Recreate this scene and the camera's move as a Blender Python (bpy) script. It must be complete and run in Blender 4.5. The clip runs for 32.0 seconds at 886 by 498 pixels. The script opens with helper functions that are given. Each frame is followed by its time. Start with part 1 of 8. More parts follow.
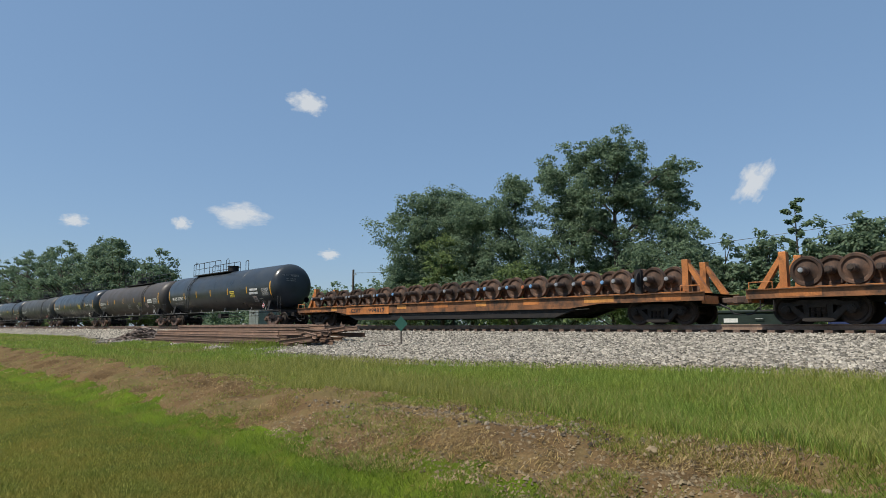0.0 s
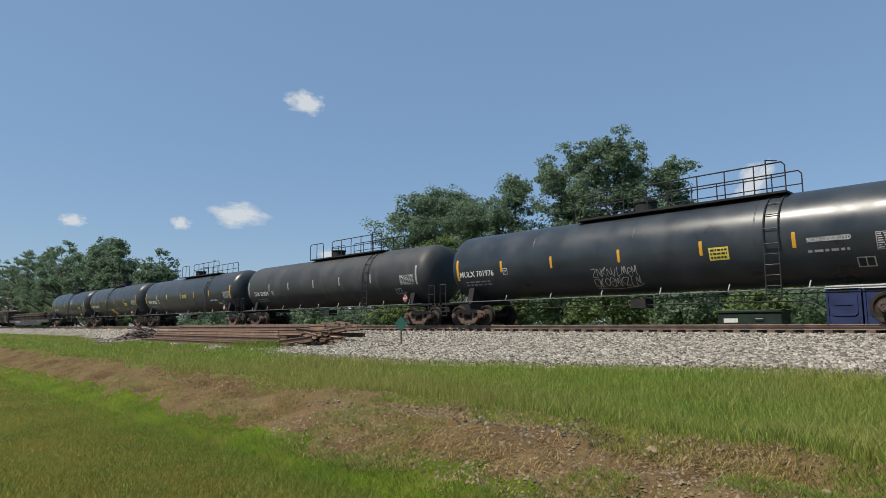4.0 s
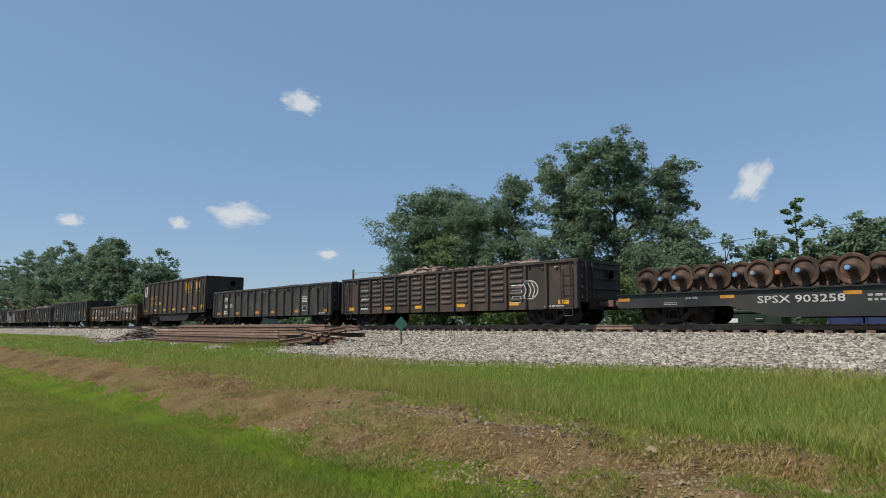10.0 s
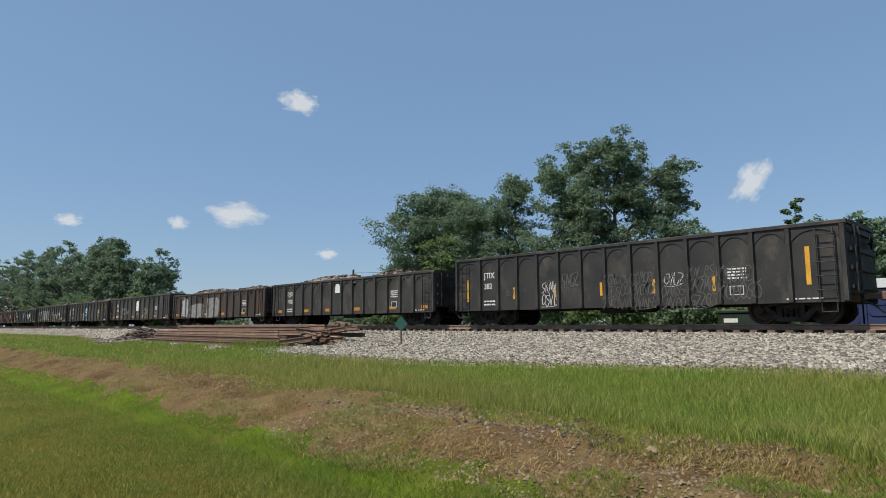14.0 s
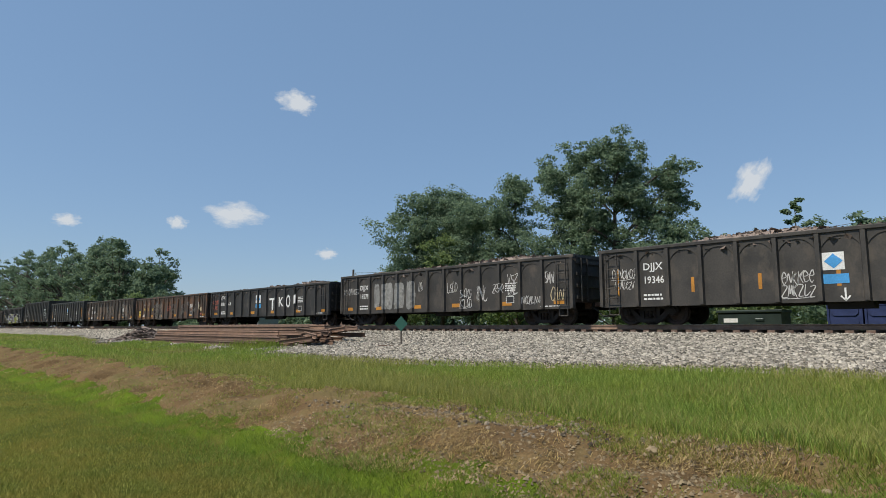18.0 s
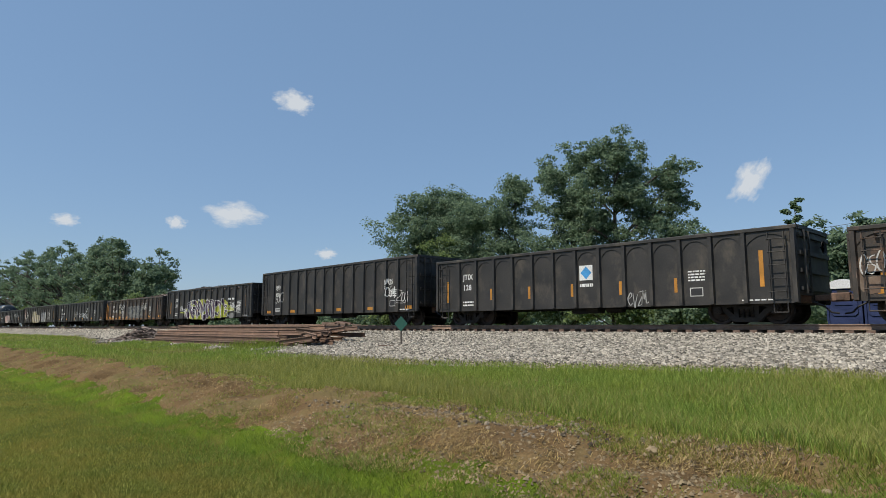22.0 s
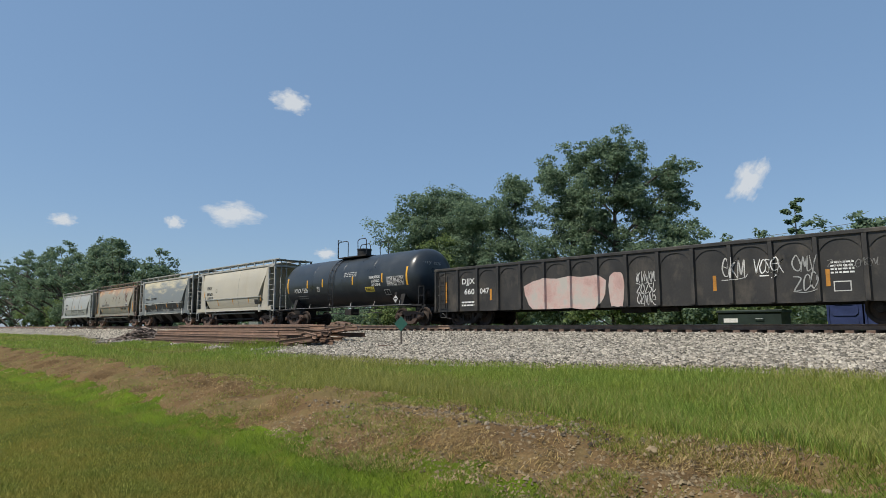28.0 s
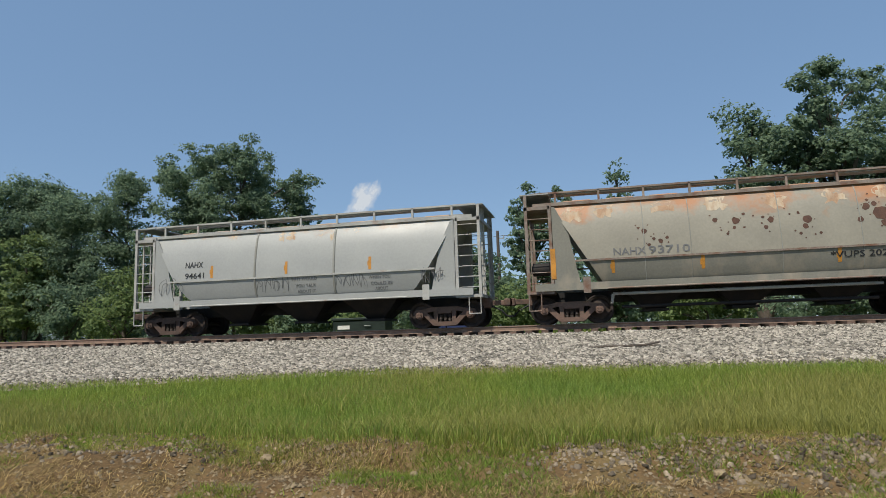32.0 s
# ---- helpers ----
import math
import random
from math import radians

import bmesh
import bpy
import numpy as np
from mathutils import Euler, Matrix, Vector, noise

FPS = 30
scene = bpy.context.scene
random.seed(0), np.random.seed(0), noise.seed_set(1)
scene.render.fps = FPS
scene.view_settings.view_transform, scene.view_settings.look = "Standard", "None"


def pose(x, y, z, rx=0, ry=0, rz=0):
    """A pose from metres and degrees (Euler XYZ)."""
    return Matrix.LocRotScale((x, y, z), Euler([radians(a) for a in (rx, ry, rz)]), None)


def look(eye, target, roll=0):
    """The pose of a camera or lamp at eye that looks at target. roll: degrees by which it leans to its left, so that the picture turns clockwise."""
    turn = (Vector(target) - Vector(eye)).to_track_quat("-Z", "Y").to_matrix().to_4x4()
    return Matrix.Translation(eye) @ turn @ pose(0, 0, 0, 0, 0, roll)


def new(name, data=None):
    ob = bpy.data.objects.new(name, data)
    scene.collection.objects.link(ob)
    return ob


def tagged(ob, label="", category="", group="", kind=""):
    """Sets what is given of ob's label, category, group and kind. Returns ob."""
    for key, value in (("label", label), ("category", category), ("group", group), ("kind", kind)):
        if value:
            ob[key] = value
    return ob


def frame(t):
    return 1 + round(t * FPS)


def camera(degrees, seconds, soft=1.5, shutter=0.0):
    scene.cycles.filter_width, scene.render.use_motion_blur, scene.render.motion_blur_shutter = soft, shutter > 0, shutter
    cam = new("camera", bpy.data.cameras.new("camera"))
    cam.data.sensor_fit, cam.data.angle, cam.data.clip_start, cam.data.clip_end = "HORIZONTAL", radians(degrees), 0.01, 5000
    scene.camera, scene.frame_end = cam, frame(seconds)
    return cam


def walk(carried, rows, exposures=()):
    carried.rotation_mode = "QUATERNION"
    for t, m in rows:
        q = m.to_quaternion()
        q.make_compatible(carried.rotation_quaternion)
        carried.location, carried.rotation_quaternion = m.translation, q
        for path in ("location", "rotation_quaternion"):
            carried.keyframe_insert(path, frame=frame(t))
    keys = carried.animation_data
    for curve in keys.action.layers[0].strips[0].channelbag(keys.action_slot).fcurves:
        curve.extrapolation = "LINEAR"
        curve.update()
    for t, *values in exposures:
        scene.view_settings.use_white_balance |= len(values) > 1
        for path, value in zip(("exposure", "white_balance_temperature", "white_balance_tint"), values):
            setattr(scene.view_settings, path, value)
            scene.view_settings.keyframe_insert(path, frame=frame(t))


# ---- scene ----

# ------------------------------------------------------------- camera and its way
EYE = (0.0, 0.0, -0.094)          # the rail heads lie at z = 0
cam = camera(70.22, 32.0, soft=0.40, shutter=0.0)


def aim(yaw, pitch, roll):
    """yaw: degrees to the left of straight across the track."""
    a, p = radians(yaw), radians(pitch)
    way = Vector((-math.sin(a) * math.cos(p), math.cos(a) * math.cos(p), math.sin(p)))
    return look(EYE, Vector(EYE) + way * 20, roll)


walk(cam, [
    (0.0, aim(46.44, 7.08, 0)), (15.0, aim(46.44, 7.08, 0)), (29.6, aim(46.44, 7.08, 0)),
    (30.0, aim(46.02, 7.12, -0.20)), (30.5, aim(44.75, 7.18, -0.39)), (31.0, aim(40.05, 7.38, -0.58)),
    (31.5, aim(28.48, 7.47, -0.93)), (32.0, aim(12.92, 7.39, -1.79))],
    exposures=[(0.0, 0.0, 6700, 9), (32.0, 0.0, 6700, 9)])

# ------------------------------------------------------------- world and sun
SUN_EL, SUN_AZ = 57.0, 198.0       # azimuth: degrees from +y (away from the camera) towards +x
world = bpy.data.worlds.new("world")
scene.world = world
world.use_nodes = True
wn = world.node_tree.nodes
sky = wn.new("ShaderNodeTexSky")
sky.sky_type = "NISHITA"
sky.sun_disc = False
sky.sun_elevation = radians(SUN_EL)
sky.sun_rotation = radians(SUN_AZ)
sky.air_density, sky.dust_density, sky.ozone_density, sky.altitude = 1.0, 0.5, 2.4, 50
wn["Background"].inputs[1].default_value = 0.127
hazy = wn.new("ShaderNodeMix")      # humid summer haze evens out the sky's gradient
hazy.data_type = "RGBA"
hazy.inputs[0].default_value = 0.60
hazy.inputs[7].default_value = (1.55, 2.70, 4.55, 1)
world.node_tree.links.new(sky.outputs[0], hazy.inputs[6])
world.node_tree.links.new(hazy.outputs[2], wn["Background"].inputs[0])
sun_data = bpy.data.lights.new("sun", "SUN")
sun_data.energy, sun_data.angle, sun_data.color = 4.6, radians(0.53), (1.0, 0.94, 0.84)
sun = new("sun", sun_data)
az, el = radians(SUN_AZ), radians(SUN_EL)
SUN_DIR = Vector((math.sin(az) * math.cos(el), math.cos(az) * math.cos(el), math.sin(el)))
sun.matrix_world = look(SUN_DIR * 60, (0, 0, 0))


# ------------------------------------------------------------- materials
def links_of(m):
    return m.node_tree.nodes, m.node_tree.links


def ramp(nodes, stops):
    r = nodes.new("ShaderNodeValToRGB")
    while len(r.color_ramp.elements) < len(stops):
        r.color_ramp.elements.new(0.5)
    for e, (p, c) in zip(r.color_ramp.elements, stops):
        e.position, e.color = p, (*c, 1)
    return r


def mat(name, base, rough=0.6, metal=0.0, var=0.25, scale=1.2, bump=0.15, bscale=30.0, dirt=None, amount=0.45,
        dscale=0.8, streak=1.0, rand=0.0, island=False, spec=0.5, grain=0.55, rise=None):
    """A worn surface: base colour with two scales of noise, patches of a second colour (dirt) and fine relief."""
    m = bpy.data.materials.new(name)
    m.use_nodes = True
    n, l = links_of(m)
    b = n["Principled BSDF"]
    tc = n.new("ShaderNodeTexCoord")
    big, fine = n.new("ShaderNodeTexNoise"), n.new("ShaderNodeTexNoise")
    big.inputs["Scale"].default_value, big.inputs["Detail"].default_value = scale, 6
    fine.inputs["Scale"].default_value, fine.inputs["Detail"].default_value = bscale, 4
    l.new(tc.outputs["Object"], big.inputs["Vector"])
    l.new(tc.outputs["Object"], fine.inputs["Vector"])
    lo = [max(0, c * (1 - var)) for c in base]
    hi = [min(1, c * (1 + var)) for c in base]
    r = ramp(n, [(0.3, lo), (0.7, hi)])
    l.new(big.outputs[0], r.inputs[0])
    col = r.outputs[0]
    mix = n.new("ShaderNodeMix")
    mix.data_type, mix.blend_type = "RGBA", "MULTIPLY"
    mix.inputs[0].default_value = grain
    r2 = ramp(n, [(0.25, (0.55, 0.55, 0.55)), (0.75, (1.35, 1.35, 1.35))])
    l.new(fine.outputs[0], r2.inputs[0])
    l.new(col, mix.inputs[6])
    l.new(r2.outputs[0], mix.inputs[7])
    col = mix.outputs[2]
    if dirt:
        mp = n.new("ShaderNodeMapping")
        mp.inputs["Scale"].default_value = (1, 1, 1 / streak)
        dn = n.new("ShaderNodeTexNoise")
        dn.inputs["Scale"].default_value, dn.inputs["Detail"].default_value, dn.inputs["Roughness"].default_value = dscale, 8, 0.65
        l.new(tc.outputs["Object"], mp.inputs[0])
        l.new(mp.outputs[0], dn.inputs["Vector"])
        dr = ramp(n, [(1 - amount - 0.08, (0, 0, 0)), (1 - amount + 0.10, (1, 1, 1))])
        if rise:
            # more of the second colour the nearer to the height rise[0]
            sp, mr, ad = n.new("ShaderNodeSeparateXYZ"), n.new("ShaderNodeMapRange"), n.new("ShaderNodeMath")
            l.new(tc.outputs["Object"], sp.inputs[0])
            l.new(sp.outputs[2], mr.inputs[0])
            mr.inputs[1].default_value, mr.inputs[2].default_value, mr.inputs[3].default_value, mr.inputs[4].default_value = rise[1], rise[0], -0.12, rise[2]
            ad.operation = "ADD"
            l.new(dn.outputs[0], ad.inputs[0])
            l.new(mr.outputs[0], ad.inputs[1])
            l.new(ad.outputs[0], dr.inputs[0])
        else:
            l.new(dn.outputs[0], dr.inputs[0])
        dm = n.new("ShaderNodeMix")
        dm.data_type = "RGBA"
        l.new(dr.outputs[0], dm.inputs[0])
        l.new(col, dm.inputs[6])
        dm.inputs[7].default_value = (*dirt, 1)
        col = dm.outputs[2]
    if rand or island:
        src = n.new("ShaderNodeNewGeometry" if island else "ShaderNodeObjectInfo")
        rr = ramp(n, [(0, (1 - rand,) * 3), (1, (1 + rand,) * 3)])
        l.new(src.outputs["Random Per Island" if island else "Random"], rr.inputs[0])
        rm = n.new("ShaderNodeMix")
        rm.data_type, rm.blend_type = "RGBA", "MULTIPLY"
        rm.inputs[0].default_value = 1
        l.new(col, rm.inputs[6])
        l.new(rr.outputs[0], rm.inputs[7])
        col = rm.outputs[2]
    l.new(col, b.inputs["Base Color"])
    b.inputs["Metallic"].default_value = metal
    b.inputs["Specular IOR Level"].default_value = spec
    rv = ramp(n, [(0.3, (max(0.03, rough - 0.1),) * 3), (0.7, (min(1, rough + 0.12),) * 3)])
    l.new(big.outputs[0], rv.inputs[0])
    l.new(rv.outputs[0], b.inputs["Roughness"])
    if bump:
        bp = n.new("ShaderNodeBump")
        bp.inputs["Strength"].default_value, bp.inputs["Distance"].default_value = bump, 0.02
        l.new(fine.outputs[0], bp.inputs["Height"])
        l.new(bp.outputs[0], b.inputs["Normal"])
    return m


def leaf_mat(name, dark, light, trans=0.35, tint=None, tscale=0.5):
    """Leaves or blades: each island its own shade, with some light let through."""
    m = bpy.data.materials.new(name)
    m.use_nodes = True
    n, l = links_of(m)
    b = n["Principled BSDF"]
    g = n.new("ShaderNodeNewGeometry")
    mid = [(a + c) / 2 for a, c in zip(dark, light)]
    r = ramp(n, [(0, dark), (0.6, mid), (1, light)])
    l.new(g.outputs["Random Per Island"], r.inputs[0])
    col = r.outputs[0]
    if tint:
        tc, no = n.new("ShaderNodeTexCoord"), n.new("ShaderNodeTexNoise")
        no.inputs["Scale"].default_value, no.inputs["Detail"].default_value = tscale, 5
        l.new(tc.outputs["Object"], no.inputs["Vector"])
        tr = ramp(n, [(0.38, (1, 1, 1)), (0.64, tint)])
        l.new(no.outputs[0], tr.inputs[0])
        mm = n.new("ShaderNodeMix")
        mm.data_type, mm.blend_type = "RGBA", "MULTIPLY"
        mm.inputs[0].default_value = 1
        l.new(col, mm.inputs[6])
        l.new(tr.outputs[0], mm.inputs[7])
        col = mm.outputs[2]
    l.new(col, b.inputs["Base Color"])
    b.inputs["Roughness"].default_value = 0.65
    b.inputs["Specular IOR Level"].default_value = 0.12
    t = n.new("ShaderNodeBsdfTranslucent")
    l.new(col, t.inputs[0])
    mx = n.new("ShaderNodeMixShader")
    mx.inputs[0].default_value = trans
    l.new(b.outputs[0], mx.inputs[1])
    l.new(t.outputs[0], mx.inputs[2])
    l.new(mx.outputs[0], n["Material Output"].inputs[0])
    return m


RUST = (0.13, 0.062, 0.035)
M = {
    "tank_black": mat("tank_black", (0.036, 0.042, 0.047), 0.42, 0, 0.25, 0.8, 0.03, 14, (0.058, 0.061, 0.062), 0.38, 0.7, 3, grain=0.2),
    "tank_gloss": mat("tank_gloss", (0.030, 0.037, 0.044), 0.36, 0, 0.25, 0.8, 0.03, 14, (0.054, 0.060, 0.064), 0.35, 0.7, 3, grain=0.2),
    "tank_brown": mat("tank_brown", (0.055, 0.047, 0.043), 0.58, 0, 0.25, 0.8, 0.05, 14, (0.040, 0.034, 0.030), 0.42, 0.9, 3, grain=0.3),
    "tank_dull": mat("tank_dull", (0.040, 0.042, 0.042), 0.55, 0, 0.25, 0.9, 0.05, 14, (0.065, 0.063, 0.06), 0.42, 0.8, 3, grain=0.3),
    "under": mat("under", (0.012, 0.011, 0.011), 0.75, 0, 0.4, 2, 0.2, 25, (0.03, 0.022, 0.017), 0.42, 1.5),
    "gon_black": mat("gon_black", (0.029, 0.027, 0.0255), 0.58, 0, 0.35, 1.3, 0.08, 18, (0.078, 0.066, 0.053), 0.41, 1.5, 1.6, grain=0.5),
    "gon_brown": mat("gon_brown", (0.046, 0.034, 0.027), 0.62, 0, 0.3, 0.9, 0.1, 18, (0.085, 0.052, 0.036), 0.42, 0.9, 2.5, grain=0.4),
    "gon_grey": mat("gon_grey", (0.041, 0.037, 0.033), 0.6, 0, 0.35, 1.3, 0.1, 18, (0.092, 0.076, 0.060), 0.41, 1.5, 1.6, grain=0.5),
    "gon_rust": mat("gon_rust", (0.047, 0.034, 0.027), 0.65, 0, 0.35, 0.9, 0.1, 18, (0.16, 0.068, 0.028), 0.43, 1.3, 1.6, grain=0.4),
    "gon_worn": mat("gon_worn", (0.040, 0.033, 0.028), 0.65, 0, 0.35, 1.2, 0.1, 18, (0.15, 0.085, 0.052), 0.42, 1.8, 1.3, grain=0.5),
    "sill_rust": mat("sill_rust", (0.20, 0.10, 0.045), 0.75, 0, 0.4, 1.5, 0.2, 18, (0.03, 0.02, 0.015), 0.45, 2.2),
    "hop_cream": mat("hop_cream", (0.43, 0.395, 0.32), 0.5, 0, 0.05, 0.7, 0.02, 14, (0.38, 0.335, 0.255), 0.34, 0.6, 4, grain=0.12),
    "hop_grey": mat("hop_grey", (0.32, 0.325, 0.31), 0.5, 0, 0.05, 0.7, 0.02, 14, (0.34, 0.235, 0.16), 0.36, 1.1, 0.8, grain=0.15, rise=(3.85, 3.2, 0.16)),
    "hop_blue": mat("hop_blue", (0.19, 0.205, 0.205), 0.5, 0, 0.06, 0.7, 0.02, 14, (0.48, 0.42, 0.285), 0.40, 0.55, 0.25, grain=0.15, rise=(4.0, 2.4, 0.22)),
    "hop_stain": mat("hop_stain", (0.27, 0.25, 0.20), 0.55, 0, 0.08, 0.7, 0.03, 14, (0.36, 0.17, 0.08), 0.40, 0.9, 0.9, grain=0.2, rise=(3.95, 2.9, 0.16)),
    "hop_lower": mat("hop_lower", (0.27, 0.27, 0.24), 0.6, 0, 0.1, 0.8, 0.03, 16, (0.20, 0.185, 0.155), 0.42, 0.9, 2, grain=0.25),
    "hop_frame": mat("hop_frame", (0.36, 0.355, 0.33), 0.6, 0, 0.2, 1.5, 0.06, 20, (0.26, 0.15, 0.10), 0.34, 2, grain=0.3),
    "hop_frame_rust": mat("hop_frame_rust", (0.22, 0.18, 0.15), 0.7, 0, 0.3, 1.5, 0.1, 20, (0.15, 0.07, 0.04), 0.45, 2),
    "olive": mat("olive", (0.24, 0.23, 0.07), 0.6, 0, 0.2, 2, 0.02, 40),
    "pipe_grey": mat("pipe_grey", (0.13, 0.13, 0.13), 0.6, 0.2, 0.25, 3, 0.05, 40),
    # tan hopper below the seam: shade of the inward curve put into the colour
    "hop_tan_shaded": mat("hop_tan_shaded", (0.19, 0.183, 0.152), 0.55, 0, 0.08, 0.8, 0.03, 16, (0.30, 0.26, 0.20), 0.40, 0.9, 2, grain=0.25),
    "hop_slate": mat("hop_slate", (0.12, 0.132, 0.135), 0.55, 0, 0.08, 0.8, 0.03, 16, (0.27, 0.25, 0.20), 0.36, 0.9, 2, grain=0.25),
    "grate": mat("grate", (0.33, 0.34, 0.33), 0.6, 0.3, 0.2, 3, 0.3, 60),
    "orange": mat("orange", (0.46, 0.165, 0.045), 0.65, 0, 0.3, 1.2, 0.1, 20, (0.12, 0.052, 0.024), 0.42, 1.8, 1.2),
    "orange_bright": mat("orange_bright", (0.55, 0.24, 0.06), 0.6, 0, 0.2, 2, 0.08, 20, (0.30, 0.11, 0.035), 0.40, 2.5, 1.2),
    "flat_rust": mat("flat_rust", (0.24, 0.10, 0.04), 0.75, 0, 0.35, 1.4, 0.1, 20, (0.05, 0.032, 0.022), 0.46, 1.8, 1.2, grain=0.5),
    "flat_black": mat("flat_black", (0.024, 0.025, 0.023), 0.5, 0, 0.3, 1, 0.06, 20, (0.05, 0.042, 0.036), 0.36, 1, 2, grain=0.3),
    "wheel_rust": mat("wheel_rust", (0.105, 0.058, 0.038), 0.8, 0.1, 0.35, 3, 0.25, 25, (0.055, 0.036, 0.028), 0.5, 2.5, rand=0.45),
    "wheel_dark": mat("wheel_dark", (0.055, 0.038, 0.030), 0.75, 0.2, 0.35, 3, 0.25, 25, (0.02, 0.017, 0.015), 0.5, 2.5, rand=0.2),
    "tread": mat("tread", (0.34, 0.32, 0.30), 0.4, 0.8, 0.25, 3, 0.1, 30, RUST, 0.35, 3),
    "axle_rust": mat("axle_rust", (0.10, 0.065, 0.048), 0.8, 0.1, 0.35, 3, 0.25, 25, (0.04, 0.03, 0.026), 0.5, 2.5),
    "truck_rust": mat("truck_rust", (0.15, 0.092, 0.068), 0.8, 0, 0.35, 3, 0.25, 25, (0.075, 0.055, 0.045), 0.44, 3, rand=0.5),
    # darker copy of the truck steel: shade under flats and gondolas painted in
    "truck_shaded": mat("truck_shaded", (0.032, 0.025, 0.021), 0.85, 0, 0.35, 3, 0.25, 25, (0.016, 0.013, 0.011), 0.5, 3, rand=0.4),
    "spring": mat("spring", (0.05, 0.037, 0.03), 0.7, 0.2, 0.3, 4, 0.2, 30),
    "steel_cap": mat("steel_cap", (0.45, 0.45, 0.46), 0.4, 0.7, 0.2, 4, 0.05, 40),
    "blue_cap": mat("blue_cap", (0.16, 0.32, 0.55), 0.5, 0, 0.2, 4, 0.05, 40),
    "red_cap": mat("red_cap", (0.45, 0.14, 0.05), 0.5, 0, 0.2, 4, 0.05, 40),
    "white": mat("white", (0.72, 0.72, 0.70), 0.6, 0, 0.1, 2, 0.02, 40),
    "dim_white": mat("dim_white", (0.34, 0.34, 0.33), 0.6, 0, 0.25, 2, 0.02, 40),
    "faint_white": mat("faint_white", (0.10, 0.098, 0.093), 0.6, 0, 0.25, 2, 0.02, 40),
    "faded_rust": mat("faded_rust", (0.135, 0.088, 0.062), 0.7, 0, 0.3, 2, 0.05, 20, (0.22, 0.17, 0.13), 0.44, 2.5, 2),
    "faded_white": mat("faded_white", (0.20, 0.18, 0.16), 0.6, 0, 0.3, 2, 0.02, 40),
    "tag_white": mat("tag_white", (0.52, 0.51, 0.49), 0.6, 0, 0.25, 2, 0.02, 40),
    "yellow": mat("yellow", (0.70, 0.36, 0.03), 0.45, 0, 0.15, 2, 0.02, 40),
    "pale_yellow": mat("pale_yellow", (0.68, 0.53, 0.08), 0.5, 0, 0.15, 2, 0.02, 40),
    "amber": mat("amber", (0.48, 0.21, 0.03), 0.55, 0, 0.25, 2, 0.02, 40),
    "black_paint": mat("black_paint", (0.022, 0.022, 0.024), 0.6, 0, 0.2, 2, 0.02, 40),
    "ink": mat("ink", (0.15, 0.15, 0.15), 0.6, 0, 0.2, 2, 0.02, 40),
    "rust_spot": mat("rust_spot", (0.10, 0.05, 0.035), 0.85, 0, 0.3, 4, 0.1, 40),
    "rust_wash": mat("rust_wash", (0.38, 0.235, 0.14), 0.7, 0, 0.2, 2, 0.05, 20, (0.50, 0.42, 0.31), 0.5, 2.5, 3, grain=0.3),
    "red_paint": mat("red_paint", (0.45, 0.035, 0.04), 0.5, 0, 0.15, 2, 0.02, 40),
    "coral": mat("coral", (0.48, 0.13, 0.09), 0.6, 0, 0.2, 2, 0.02, 40),
    "pink": mat("pink", (0.58, 0.38, 0.34), 0.65, 0, 0.2, 1.5, 0.02, 30, (0.45, 0.42, 0.38), 0.5, 1.5),
    "silver": mat("silver", (0.27, 0.265, 0.25), 0.5, 0.05, 0.3, 2.5, 0.02, 30, (0.10, 0.095, 0.09), 0.44, 2.6),
    "beige": mat("beige", (0.50, 0.41, 0.24), 0.6, 0, 0.2, 1.5, 0.02, 30, (0.36, 0.33, 0.28), 0.5, 1.4),
    "violet": mat("violet", (0.050, 0.024, 0.052), 0.5, 0, 0.2, 2, 0.02, 30),
    "lime": mat("lime", (0.38, 0.40, 0.05), 0.5, 0, 0.2, 2, 0.02, 30),
    "sky_blue": mat("sky_blue", (0.06, 0.30, 0.62), 0.5, 0, 0.15, 2, 0.02, 30),
    "mint": mat("mint", (0.10, 0.42, 0.33), 0.5, 0, 0.15, 2, 0.02, 30),
    # bed under the loose stones: near black, the gaps' shade put into its colour
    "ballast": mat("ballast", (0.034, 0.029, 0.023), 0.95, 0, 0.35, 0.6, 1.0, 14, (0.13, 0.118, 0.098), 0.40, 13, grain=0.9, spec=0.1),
    "far_ballast": mat("far_ballast", (0.23, 0.212, 0.18), 0.95, 0, 0.3, 0.6, 1.0, 9, (0.15, 0.135, 0.11), 0.42, 5, grain=0.9, spec=0.1),
    "stones": mat("stones", (0.275, 0.252, 0.212), 0.95, 0, 0.25, 3, 0.3, 60, rand=0.75, island=True, spec=0.2),
    "lump": mat("lump", (0.17, 0.138, 0.10), 0.95, 0, 0.3, 3, 0.5, 40, rand=0.65, island=True, spec=0.1),
    "old_stones": mat("old_stones", (0.225, 0.195, 0.15), 0.95, 0, 0.2, 3, 0.3, 60, rand=0.75, island=True, spec=0.2),
    "soil": mat("soil", (0.16, 0.104, 0.052), 0.95, 0, 0.35, 1.3, 1.0, 34, (0.135, 0.108, 0.048), 0.45, 1.3, grain=0.9, spec=0.05),
    "clod": mat("clod", (0.185, 0.143, 0.088), 0.95, 0, 0.3, 3, 0.5, 40, rand=0.55, island=True, spec=0.1),
    "turf": mat("turf", (0.10, 0.115, 0.018), 0.95, 0, 0.3, 0.9, 1.0, 60, (0.13, 0.105, 0.024), 0.45, 0.9, grain=0.9, spec=0.05),
    "lush": mat("lush", (0.085, 0.125, 0.012), 0.95, 0, 0.3, 0.9, 1.0, 60, (0.12, 0.10, 0.026), 0.42, 1.2, grain=0.9, spec=0.05),
